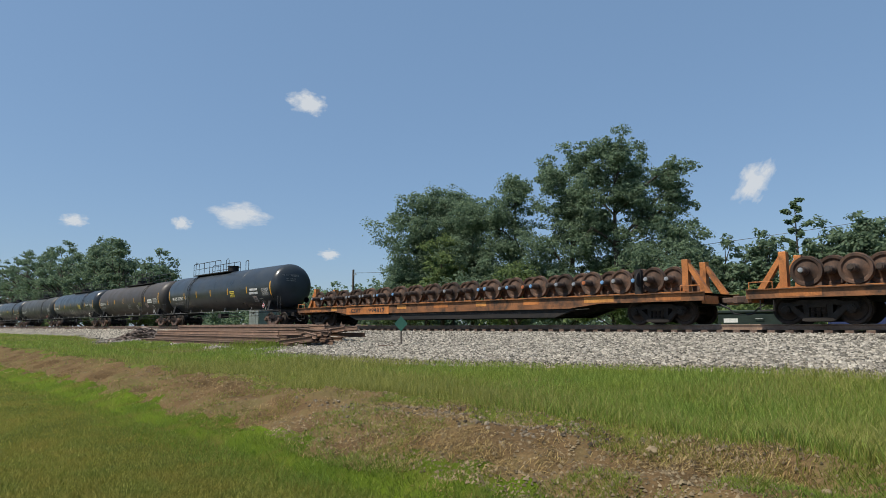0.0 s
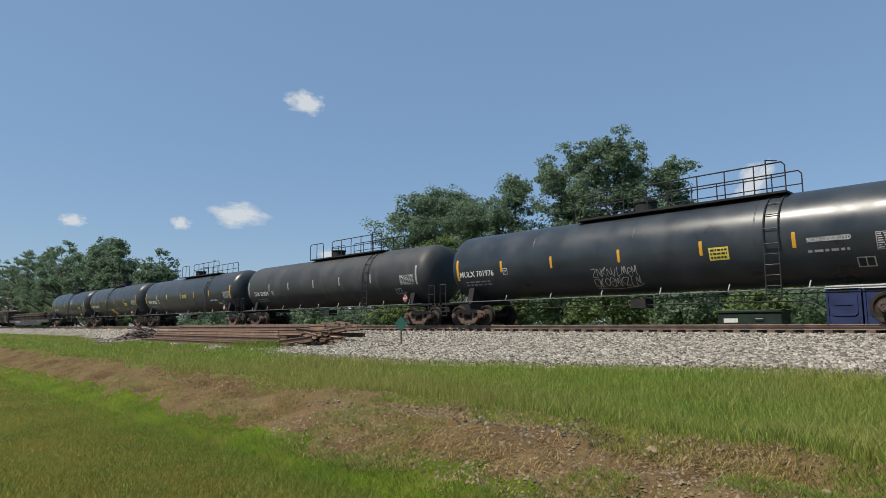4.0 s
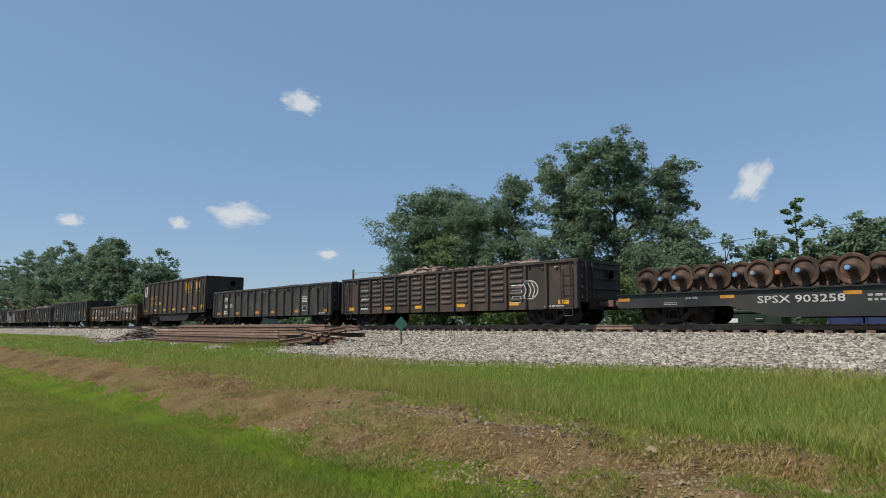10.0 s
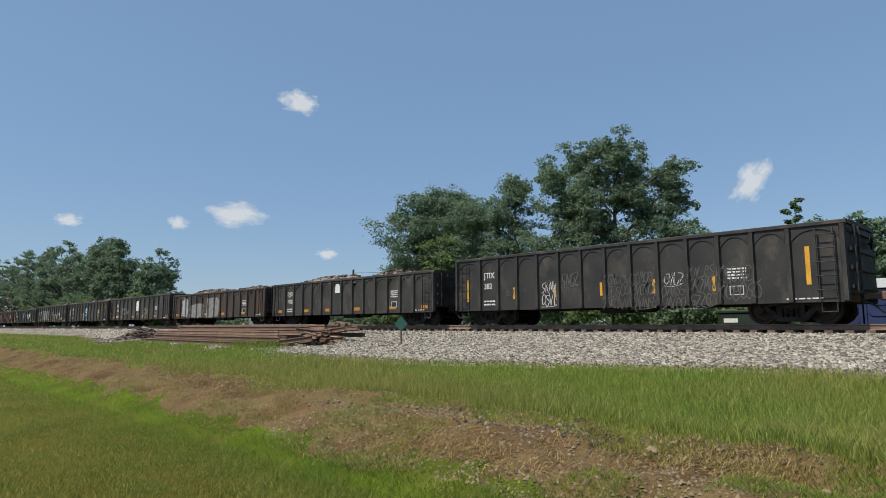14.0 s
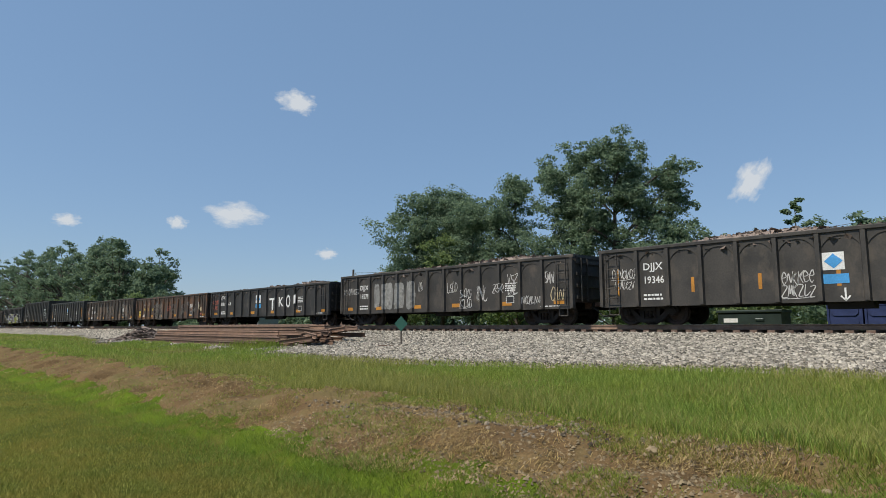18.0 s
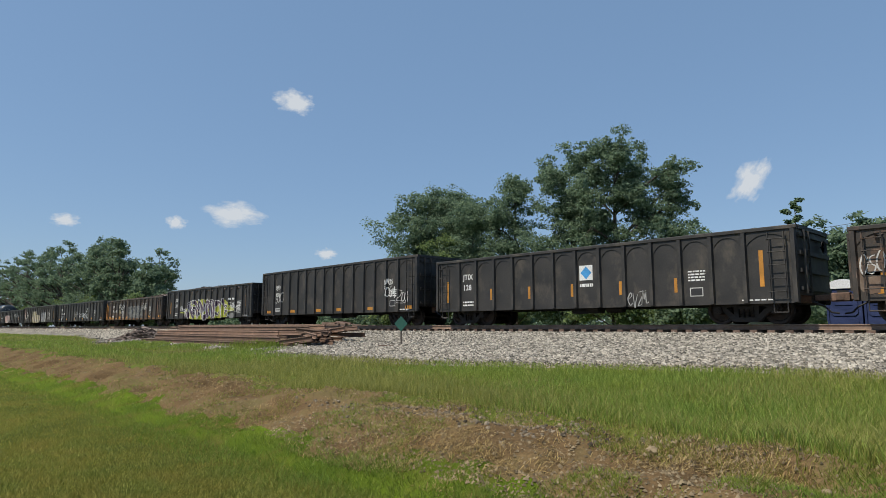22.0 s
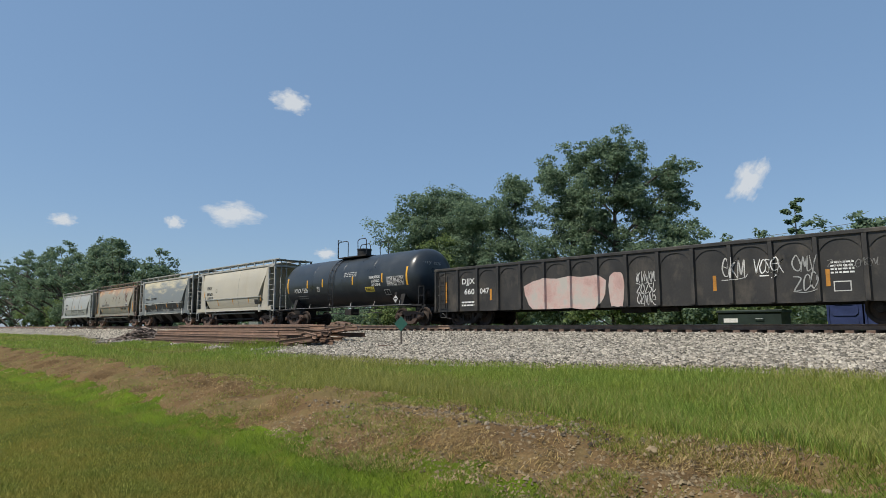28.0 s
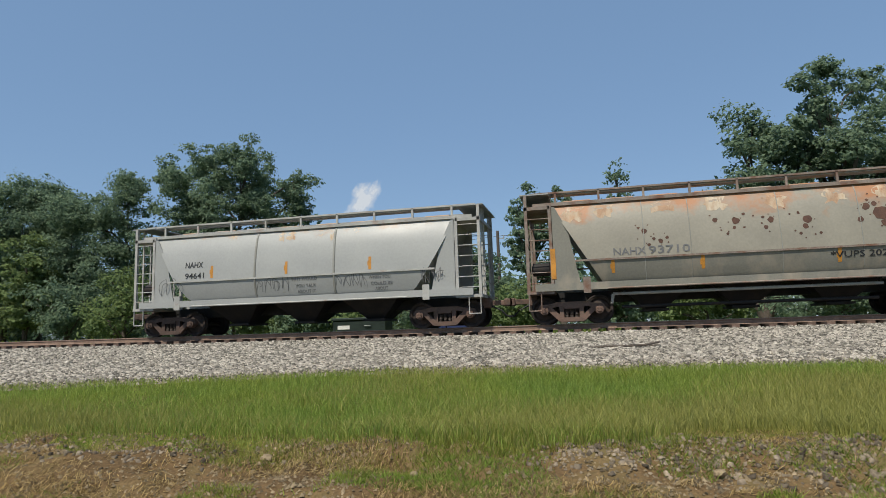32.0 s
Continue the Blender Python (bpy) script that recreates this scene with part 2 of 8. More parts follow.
    "meadow": mat("meadow", (0.105, 0.128, 0.026), 0.95, 0, 0.3, 0.5, 1.0, 40, (0.16, 0.135, 0.05), 0.42, 0.8, grain=0.9, spec=0.05),
    "rail": mat("rail", (0.27, 0.185, 0.135), 0.75, 0.05, 0.3, 1.5, 0.15, 25, (0.19, 0.125, 0.09), 0.5, 2),
    "rail_head": mat("rail_head", (0.36, 0.34, 0.32), 0.3, 0.9, 0.15, 1.5, 0.05, 25),
    "tie": mat("tie", (0.15, 0.095, 0.07), 0.9, 0, 0.35, 2, 0.4, 20, (0.22, 0.17, 0.14), 0.40, 3, rand=0.3),
    "scrap_rail": mat("scrap_rail", (0.185, 0.115, 0.078), 0.85, 0.05, 0.35, 1.2, 0.2, 22, (0.14, 0.085, 0.06), 0.5, 1.5, rand=0.4),
    "scrap": mat("scrap", (0.15, 0.115, 0.095), 0.85, 0.1, 0.3, 2, 0.3, 30, (0.26, 0.21, 0.18), 0.42, 3, rand=0.5, island=True),
    "sign_green": mat("sign_green", (0.016, 0.085, 0.062), 0.5, 0, 0.15, 3, 0.03, 30),
    "galv": mat("galv", (0.36, 0.38, 0.38), 0.5, 0.5, 0.2, 3, 0.05, 40),
    "bin_blue": mat("bin_blue", (0.020, 0.035, 0.115), 0.55, 0, 0.2, 2, 0.05, 30),
    "roof_white": mat("roof_white", (0.74, 0.75, 0.76), 0.5, 0, 0.06, 2, 0.02, 30),
    "box_green": mat("box_green", (0.011, 0.024, 0.019), 0.6, 0, 0.25, 2, 0.05, 30),
    "cabinet_grey": mat("cabinet_grey", (0.24, 0.275, 0.265), 0.55, 0.2, 0.15, 2, 0.05, 30),
    "concrete": mat("concrete", (0.42, 0.40, 0.37), 0.9, 0, 0.2, 2, 0.3, 30),
    "pole": mat("pole", (0.09, 0.075, 0.062), 0.9, 0, 0.3, 3, 0.3, 20),
    "bark": mat("bark", (0.10, 0.082, 0.066), 0.95, 0, 0.3, 2, 0.6, 14),
    "wire": mat("wire", (0.03, 0.03, 0.03), 0.6),
    "glass": mat("glass", (0.02, 0.025, 0.03), 0.08, 0, 0.1),
    # oak foliage is paler and bluer than real leaves: haze put into the colour
    "oak_leaf": leaf_mat("oak_leaf", (0.105, 0.162, 0.105), (0.26, 0.345, 0.215), 0.55),
    "bright_leaf": leaf_mat("bright_leaf", (0.11, 0.165, 0.065), (0.25, 0.32, 0.13), 0.5),
    "pine_leaf": leaf_mat("pine_leaf", (0.12, 0.19, 0.11), (0.26, 0.34, 0.19), 0.5),
    "blade": leaf_mat("blade", (0.14, 0.22, 0.032), (0.38, 0.48, 0.12), 0.5, (1.12, 1.0, 0.95), 0.55),
    "dry_blade": leaf_mat("dry_blade", (0.22, 0.23, 0.05), (0.46, 0.44, 0.15), 0.45),
    "lawn_blade": leaf_mat("lawn_blade", (0.12, 0.148, 0.026), (0.41, 0.41, 0.11), 0.45, (1.12, 0.95, 0.95), 1.8),
    "lush_blade": leaf_mat("lush_blade", (0.125, 0.195, 0.028), (0.27, 0.36, 0.075), 0.4, (1.15, 0.95, 1.0), 0.9),
    "thatch": leaf_mat("thatch", (0.14, 0.096, 0.042), (0.51, 0.39, 0.185), 0.2, (0.82, 0.74, 0.60), 1.2),
}


# ------------------------------------------------------------- mesh tools
class Geo:
    """Gathers the faces of one mesh."""

    def __init__(self):
        self.v, self.f = [], []

    def add(self, vs, fs):
        k = len(self.v)
        self.v += [tuple(p) for p in vs]
        self.f += [tuple(i + k for i in q) for q in fs]
        return self

    def box(self, x0, x1, y0, y1, z0, z1, c=0.0):
        """A box; c: its chamfer along the edges that run in x."""
        if c:
            return self.prism([(y0 + c, z0), (y1 - c, z0), (y1, z0 + c), (y1, z1 - c), (y1 - c, z1), (y0 + c, z1), (y0, z1 - c), (y0, z0 + c)], x0, x1)
        return self.add([(x0, y0, z0), (x1, y0, z0), (x1, y1, z0), (x0, y1, z0), (x0, y0, z1), (x1, y0, z1), (x1, y1, z1), (x0, y1, z1)],
                        [(0, 3, 2, 1), (4, 5, 6, 7), (0, 1, 5, 4), (1, 2, 6, 5), (2, 3, 7, 6), (3, 0, 4, 7)])

    def prism(self, poly, a0, a1, axis="x"):
        """A polygon swept along an axis; for x it is given in (y, z), for y in (x, z)."""
        n = len(poly)
        if axis == "x":
            vs = [(a0, *p) for p in poly] + [(a1, *p) for p in poly]
        elif axis == "y":
            vs = [(p[0], a0, p[1]) for p in poly] + [(p[0], a1, p[1]) for p in poly]
        else:
            vs = [(*p, a0) for p in poly] + [(*p, a1) for p in poly]
        return self.add(vs, [tuple(range(n))[::-1], tuple(range(n, 2 * n))] + [(i, (i + 1) % n, n + (i + 1) % n, n + i) for i in range(n)])

    def cyl(self, p0, p1, r, n=10, r1=None, cap=True):
        p0, p1 = Vector(p0), Vector(p1)
        d = (p1 - p0).normalized()
        u = d.orthogonal().normalized()
        w = d.cross(u)
        r1 = r if r1 is None else r1
        ring = [(u * math.cos(2 * math.pi * i / n) + w * math.sin(2 * math.pi * i / n)) for i in range(n)]
        vs = [p0 + q * r for q in ring] + [p1 + q * r1 for q in ring]
        fs = [(i, (i + 1) % n, n + (i + 1) % n, n + i) for i in range(n)]
        if cap:
            fs += [tuple(range(n))[::-1], tuple(range(n, 2 * n))]
        return self.add(vs, fs)

    def tube(self, pts, r, n=6):
        for a, b in zip(pts, pts[1:]):
            self.cyl(a, b, r, n)
        return self

    def lathe(self, rings, y=0.0, z=0.0, n=32, axis="x"):
        """Rings (place along the axis, radius) turned about a line through (y, z)."""
        vs, fs = [], []
        for a, r in rings:
            for i in range(n):
                c, s_ = r * math.cos(2 * math.pi * i / n), r * math.sin(2 * math.pi * i / n)
                vs.append((a, y + c, z + s_) if axis == "x" else (y + c, a, z + s_))
        for k in range(len(rings) - 1):
            for i in range(n):
                j = (i + 1) % n
                fs.append((k * n + i, k * n + j, (k + 1) * n + j, (k + 1) * n + i))
        fs += [tuple(range(n))[::-1], tuple(range((len(rings) - 1) * n, len(rings) * n))]
        return self.add(vs, fs)

    def mesh(self, name, material, smooth=False):
        me = bpy.data.meshes.new(name)
        me.from_pydata(self.v, [], self.f)
        b = bmesh.new()
        b.from_mesh(me)
        bmesh.ops.recalc_face_normals(b, faces=b.faces)
        b.to_mesh(me)
        b.free()
        if smooth:
            me.polygons.foreach_set("use_smooth", [True] * len(me.polygons))
            me.set_sharp_from_angle(angle=radians(38))
        me.materials.append(M[material])
        return me


def part(name, geo, material, parent=None, label="", smooth=False, at=None):
    me = geo if isinstance(geo, bpy.types.Mesh) else geo.mesh(name, material, smooth)
    ob = new(name, me)
    if parent:
        ob.parent = parent
    if at:
        ob.location = at
    return tagged(ob, label)


def thing(name, label, category, group="", kind="", at=(0, 0, 0)):
    ob = new(name)
    ob.location = at
    return tagged(ob, label, category, group, kind)


def lettering(text, x, z, size, y, material, parent, width=None, label=""):
    """Words on the near side of a car (the side that faces -y), left end at x, foot at z."""
    cu = bpy.data.curves.new("lettering", "FONT")
    cu.body, cu.size, cu.extrude, cu.resolution_u, cu.offset = text, size * 1.38, 0.002, 2, size * 0.014
    cu.materials.append(M[material])
    ob = new("lettering", cu)
    ob.parent = parent
    ob.rotation_euler = (math.pi / 2, 0, 0)
    ob.location = (x, y, z)
    if width:
        cu.space_character = 1.0
        bpy.context.view_layer.update()
        w = max(ob.dimensions.x, 0.01)
        ob.scale.x = width / w
    return tagged(ob, label)


def bars(x, z, w, h, rows, y, material, parent, seed=0, name="stencil"):
    """Small writing that cannot be read: bars of its size and colour."""
    rnd = random.Random(seed)
    g = Geo()
    step = h / rows
    for r in range(rows):
        a = x
        while a < x + w * 0.97:
            k = min(rnd.uniform(0.06, 0.22) * w + 0.02, x + w - a)
            g.box(a, a + k, y - 0.003, y, z + h - (r + 0.75) * step, z + h - (r + 0.25) * step)
            a += k + 0.05 * w
    return tagged(part(name, g, material, parent), kind="stuff")


def ribbon(g, pts, w, y):
    """A painted stroke on the near side: a flat band along pts (x, z)."""
    n = len(pts)
    vs = []
    for i, (px_, pz) in enumerate(pts):
        a, b = pts[max(0, i - 1)], pts[min(n - 1, i + 1)]
        dx, dz = b[0] - a[0], b[1] - a[1]
        k = math.hypot(dx, dz) or 1
        ww = w[i] if isinstance(w, list) else w
        vs += [(px_ - dz / k * ww / 2, y, pz + dx / k * ww / 2), (px_ + dz / k * ww / 2, y, pz - dx / k * ww / 2)]
    g.add(vs, [(2 * i, 2 * i + 1, 2 * i + 3, 2 * i + 2) for i in range(n - 1)])


def curve_pts(ctrl, m=6):
    """A smooth run of points through the controls."""
    out = []
    c = [ctrl[0]] + list(ctrl) + [ctrl[-1]]
    for i in range(1, len(c) - 2):
        p0, p1, p2, p3 = c[i - 1], c[i], c[i + 1], c[i + 2]
        for k in range(m):
            t = k / m
            out.append(tuple(0.5 * (2 * p1[j] + (p2[j] - p0[j]) * t + (2 * p0[j] - 5 * p1[j] + 4 * p2[j] - p3[j]) * t * t
                                    + (3 * p1[j] - p0[j] - 3 * p2[j] + p3[j]) * t ** 3) for j in (0, 1)))
    out.append(ctrl[-1])
    return out


TABLES = {}


def noise_np(x, y, seed=0):
    """Smooth value noise on arrays."""
    if seed not in TABLES:
        TABLES[seed] = np.random.RandomState(seed).rand(256, 256)
    tab = TABLES[seed]
    xi, yi = np.floor(x).astype(int), np.floor(y).astype(int)
    fx, fy = x - xi, y - yi
    fx, fy = fx * fx * (3 - 2 * fx), fy * fy * (3 - 2 * fy)
    a, b = tab[xi % 256, yi % 256], tab[(xi + 1) % 256, yi % 256]
    c, d = tab[xi % 256, (yi + 1) % 256], tab[(xi + 1) % 256, (yi + 1) % 256]
    return (a * (1 - fx) + b * fx) * (1 - fy) + (c * (1 - fx) + d * fx) * fy


def fast_mesh(name, co, idx, sides, material, smooth=False):
    """A mesh from arrays: co (n, 3), idx (faces, sides)."""
    me = bpy.data.meshes.new(name)
    nf = len(idx)
    me.vertices.add(len(co))
    me.vertices.foreach_set("co", np.ascontiguousarray(co, dtype=np.float32).ravel())
    me.loops.add(nf * sides)
    me.loops.foreach_set("vertex_index", np.ascontiguousarray(idx, dtype=np.int32).ravel())
    me.polygons.add(nf)
    me.polygons.foreach_set("loop_start", np.arange(0, nf * sides, sides, dtype=np.int32))
    if smooth:
        me.polygons.foreach_set("use_smooth", np.ones(nf, dtype=bool))
    me.update(calc_edges=True)
    me.materials.append(M[material])
    return me


# ------------------------------------------------------------- the ground
TRACK_Y = 22.4


def toe(x):
    """Where the ballast ends towards the camera."""
    x = np.asarray(x, float)
    bump = np.clip((-4 - x) / 10, 0, 1) * np.clip((x + 56) / 16, 0, 1)
    bump = bump * bump * (3 - 2 * bump)
    return 14.3 - 3.4 * bump + 4.0 * np.clip((-56 - x) / 20, 0, 1)


def ground_z(x, y):
    x, y = np.asarray(x, float), np.asarray(y, float)
    t = toe(x)
    wob = (noise_np(x * 0.25, y * 0.25, 3) - 0.5)
    edge = 5.75 + 0.5 * (noise_np(x * 0.35 + 7, x * 0 + 2.5, 4) - 0.5)
    low = -1.58 + 0.02 * np.clip(y, -20, 0) + 0.06 * wob - 0.03 * np.clip(1 - np.abs(y - 3.6) / 1.2, 0, 1)
    k = np.clip((y - 3.7) / (edge - 3.7), 0, 1)
    bank = low + (k ** 0.8) * 0.43
    flat_ = np.clip((y - edge) / np.maximum(t - edge, 0.5), 0, 1)
    z = np.where(y > edge, -1.15 + 0.11 * flat_ + 0.10 * wob * np.clip((t - y) / 2, 0, 1), bank)
    s_ = np.clip((y - t) / (20.7 - t), 0, 1)
    z = np.where(y > t, -1.04 + 0.74 * s_ ** 0.9, z)
    z = np.where(y > 20.7, -0.30, z)
    rough = np.clip((y - 3.8) / 0.6, 0, 1) * np.clip((6.9 - y) / 0.8, 0, 1)
    z = z + rough * (0.17 * (noise_np(x * 1.5, y * 1.9, 8) - 0.5) + 0.09 * (noise_np(x * 4.3, y * 4.3, 9) - 0.5) + 0.05 * (noise_np(x * 9, y * 10, 10) - 0.5))
    far = np.clip((y - 24.3) / 2.4, 0, 1)
    z = np.where(y > 24.3, -0.30 - 0.41 * far + 0.2 * wob * far, z)
    return z


def spread(lo, hi, step, reach):
    mid = np.arange(lo, hi + step / 2, step)
    out, d = [], step
    a = hi
    while a < reach:
        d *= 1.22
        a += d
        out.append(a)
    left, d = [], step
    a = lo
    while a > -reach:
        d *= 1.22
        a -= d
        left.append(a)
    return np.concatenate([left[::-1], mid, out])


gx, gy = spread(-40, 10, 0.085, 3000), np.concatenate([spread(1.0, 7.2, 0.055, 3000)[:-52], np.arange(7.3, 26.5, 0.22), [27.0, 28, 30, 34, 40, 50, 65, 85, 120, 180, 280, 450, 800, 1500, 3000]])
GX, GY = np.meshgrid(gx, gy, indexing="ij")
GZ = ground_z(GX, GY)
nx_, ny_ = len(gx), len(gy)
I = np.arange(nx_ * ny_).reshape(nx_, ny_)
quads = np.stack([I[:-1, :-1], I[1:, :-1], I[1:, 1:], I[:-1, 1:]], -1).reshape(-1, 4)
g_me = fast_mesh("ground", np.stack([GX, GY, GZ], -1).reshape(-1, 3), quads, 4, "turf", True)
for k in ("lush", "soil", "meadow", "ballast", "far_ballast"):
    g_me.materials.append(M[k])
cx = (GX[:-1, :-1] + GX[1:, 1:]) / 2
cy = (GY[:-1, :-1] + GY[1:, 1:]) / 2
jit = (noise_np(cx * 1.1, cy * 1.1, 11) - 0.5) + 0.8 * (noise_np(cx * 3.7, cy * 3.7, 12) - 0.5)
slot = np.zeros(cx.shape, int)
slot[(cy + 0.4 * jit > 3.2)] = 1
slot[(cy + 0.5 * jit > 4.25)] = 2
slot[(cy + 0.8 * jit > 6.0)] = 3
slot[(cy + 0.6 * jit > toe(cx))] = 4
slot[(cy > toe(cx)) & (cx < -55)] = 5
slot[(cy + 1.0 * jit > 25.3)] = 3
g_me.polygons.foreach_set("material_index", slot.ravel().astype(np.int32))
ground = tagged(new("ground", g_me), "grassy field with a bare earth bank and white ballast", "ground", kind="structure")


def stones(name, n, lo, hi, region, material, label, category, seed, whole=False):
    """Loose stones of many shapes on the ground, as one object."""
    rs = np.random.RandomState(seed)
    x, y = region(rs, n)
    n = len(x)
    base = np.array([(1, 0, -0.4), (0, 1, -0.4), (-1, 0, -0.4), (0, -1, -0.4), (0, 0, 0.9)], float)
    tri = np.array([(0, 1, 4), (1, 2, 4), (2, 3, 4), (3, 0, 4)])
    if whole:      # broken stone with a flat top: a skewed block without its underside
        base = np.array([(1, 0.15, -0.6), (-0.1, 1, -0.6), (-1, -0.1, -0.6), (0.1, -1, -0.6), (0.75, 0.5, 0.45), (-0.55, 0.7, 0.6), (-0.7, -0.55, 0.45), (0.5, -0.75, 0.6)], float)
        tri = np.array([(0, 1, 4), (1, 5, 4), (1, 2, 5), (2, 6, 5), (2, 3, 6), (3, 7, 6), (3, 0, 7), (0, 4, 7), (4, 5, 6), (4, 6, 7)])
    m_ = len(base)
    size = rs.uniform(lo, hi, n) * rs.uniform(0.7, 1.3, n)
    v = base[None] * (1 + 0.5 * (rs.rand(n, m_, 1) - 0.5)) + 0.6 * (rs.rand(n, m_, 3) - 0.5)
    if whole:      # each lies tipped its own way
        tip = rs.uniform(-0.6, 0.6, (n, 1))
        v = np.stack([v[..., 0] * np.cos(tip) - v[..., 2] * np.sin(tip), v[..., 1], v[..., 0] * np.sin(tip) + v[..., 2] * np.cos(tip)], -1)
    v = v * size[:, None, None] * np.array([1, 1, 1.0 if whole else 0.75])
    a = rs.rand(n) * 6.283
    c, s_ = np.cos(a)[:, None], np.sin(a)[:, None]
    vx, vy = v[..., 0] * c - v[..., 1] * s_, v[..., 0] * s_ + v[..., 1] * c
    z = ground_z(x, y) + size * 0.25
    co = np.stack([vx + x[:, None], vy + y[:, None], v[..., 2] + z[:, None]], -1).reshape(-1, 3)
    idx = (tri[None] + (np.arange(n) * m_)[:, None, None]).reshape(-1, 3)
    return tagged(new(name, fast_mesh(name, co, idx, 3, material)), label, category, kind="stuff")


def afield(rs, n, r0, r1, q=0.6, a0=-32.0, a1=86.0):
    """Places on the ground round the viewer's stand, ever thinner with the distance."""
    r = (r0 ** -q + rs.rand(n) * (r1 ** -q - r0 ** -q)) ** (-1 / q)
    a = np.radians(a0 + (a1 - a0) * rs.rand(n))
    return -r * np.sin(a), r * np.cos(a)


def ballast_region(rs, n):
    x, y = afield(rs, n * 2, 11, 60, 0.25)
    keep = (y > toe(x) + 0.5 + 1.2 * rs.rand(2 * n) ** 2) & (y < 20.85)
    return x[keep], y[keep]


def far_ballast_region(rs, n):
    x, y = afield(rs, n * 2, 50, 170, 0.5, 30.0)
    keep = (y > toe(x) + 0.7 + 1.2 * rs.rand(2 * n) ** 2) & (y < 20.85)
    return x[keep], y[keep]


def shoulder_region(rs, n):
    x, y = afield(rs, n * 3, 10, 110, 0.6)
    keep = (y > toe(x) - 0.35) & (y < toe(x) + 3.4 * rs.rand(3 * n) ** 0.7)
    return x[keep], y[keep]


def bank_region(rs, n):
    x, y = afield(rs, n * 4, 4.4, 30, 0.9)
    keep = (y > 4.1) & (y < 6.5) & (noise_np(x * 0.8, y * 1.5, 21) + 0.5 * rs.rand(4 * n) + 0.12 * (y - 5.3) > 0.66)
    return x[keep], y[keep]


def lump_region(rs, n):
    x, y = afield(rs, n * 6, 4.6, 34, 0.8)
    crest = 5.75 + 0.5 * (noise_np(x * 0.35 + 7, x * 0 + 2.5, 4) - 0.5)
    keep = (np.abs(y - crest + 0.12) < 0.62 * rs.rand(6 * n)) & (noise_np(x * 0.8, y * 1.2, 22) + 0.35 * rs.rand(6 * n) > 0.62)
    return x[keep], y[keep]


stones("ballast_stones", 200000, 0.023, 0.047, ballast_region, "stones", "loose pale grey crushed ballast stones", "gravel", 5, True)
stones("far_ballast_stones", 60000, 0.05, 0.10, far_ballast_region, "stones", "pale ballast stones farther along the track", "gravel", 9)
stones("old_gravel", 80000, 0.018, 0.042, shoulder_region, "old_stones", "smaller dirty gravel at the foot of the ballast", "gravel", 7)
stones("dirt_clods", 26000, 0.006, 0.022, bank_region, "clod", "dry brown crumbs and chips on the earth bank", "dirt", 6)
stones("dirt_lumps", 12000, 0.007, 0.025, lump_region, "lump", "grey-brown clods and broken stone along the bank's crest", "dirt", 8, True)


def blades(name, x, y, hmin, hmax, width, lean, material, label, category, seed, short=False):
    """Blades of grass, each a bent strip (a single pointed piece where short), as one object."""
    rs = np.random.RandomState(seed)
    n = len(x)
    far = np.maximum(1.0, np.hypot(x, y) / 12.0)
    h = rs.uniform(hmin, hmax, n)
    a = rs.rand(n) * 6.283
    dx, dy = np.cos(a), np.sin(a)
    ln = rs.uniform(0.2, 1.0, n) * lean * h
    b = rs.rand(n) * 6.283
    lx, ly = np.cos(b) * ln, np.sin(b) * ln
    w = width * far * rs.uniform(0.6, 1.3, n) / 2
    z = ground_z(x, y) - 0.012
    m = 3 if short else 5
    p = np.empty((n, m, 3))
    p[:, 0] = np.stack([x - dx * w, y - dy * w, z], -1)
    p[:, 1] = np.stack([x + dx * w, y + dy * w, z], -1)
    p[:, m - 1] = np.stack([x + lx, y + ly, z + h * rs.uniform(0.85, 1.0, n)], -1)
    k = (np.arange(n) * m)[:, None]
    tri = k + [0, 1, 2]
    if not short:
        p[:, 2] = np.stack([x + dx * w * 0.8 + lx * 0.3, y + dy * w * 0.8 + ly * 0.3, z + h * 0.55], -1)
        p[:, 3] = np.stack([x - dx * w * 0.8 + lx * 0.3, y - dy * w * 0.8 + ly * 0.3, z + h * 0.55], -1)
        tri = np.concatenate([tri, k + [0, 2, 3], k + [3, 2, 4]], 0)
    return tagged(new(name, fast_mesh(name, p.reshape(-1, 3), tri, 3, material)), label, category, kind="stuff")


def straw(name, x, y, lo, hi, width, material, label, category, seed):
    """Dead stalks that lie across one another, each a thin raised strip, as one object."""
    rs = np.random.RandomState(seed)
    n = len(x)
    a, tip = rs.rand(n) * 6.283, rs.uniform(-0.012, 0.03, n)
    ln, w = rs.uniform(lo, hi, n), width * rs.uniform(0.6, 1.4, n) * np.maximum(1.0, np.hypot(x, y) / 10)
    dx, dy = np.cos(a) * ln, np.sin(a) * ln
    wx_, wy_ = -np.sin(a) * w, np.cos(a) * w
    z0, z1 = ground_z(x, y) + 0.008, ground_z(x + dx, y + dy) + 0.012 + tip
    p = np.stack([np.stack([x - wx_, y - wy_, z0], -1), np.stack([x + wx_, y + wy_, z0 + w * 0.7], -1), np.stack([x + dx + wx_, y + dy + wy_, z1 + w * 0.7], -1), np.stack([x + dx - wx_, y + dy - wy_, z1], -1)], 1)
    return tagged(new(name, fast_mesh(name, p.reshape(-1, 3), np.arange(4 * n).reshape(-1, 4), 4, material)), label, category, kind="stuff")


rs = np.random.RandomState(31)


def strip_edge(x, y):
    return 6.0 + 1.5 * (noise_np(x * 0.7, y * 0.3, 43) - 0.4)


def pick(keep, *arrays):
    return [v[keep] for v in arrays]


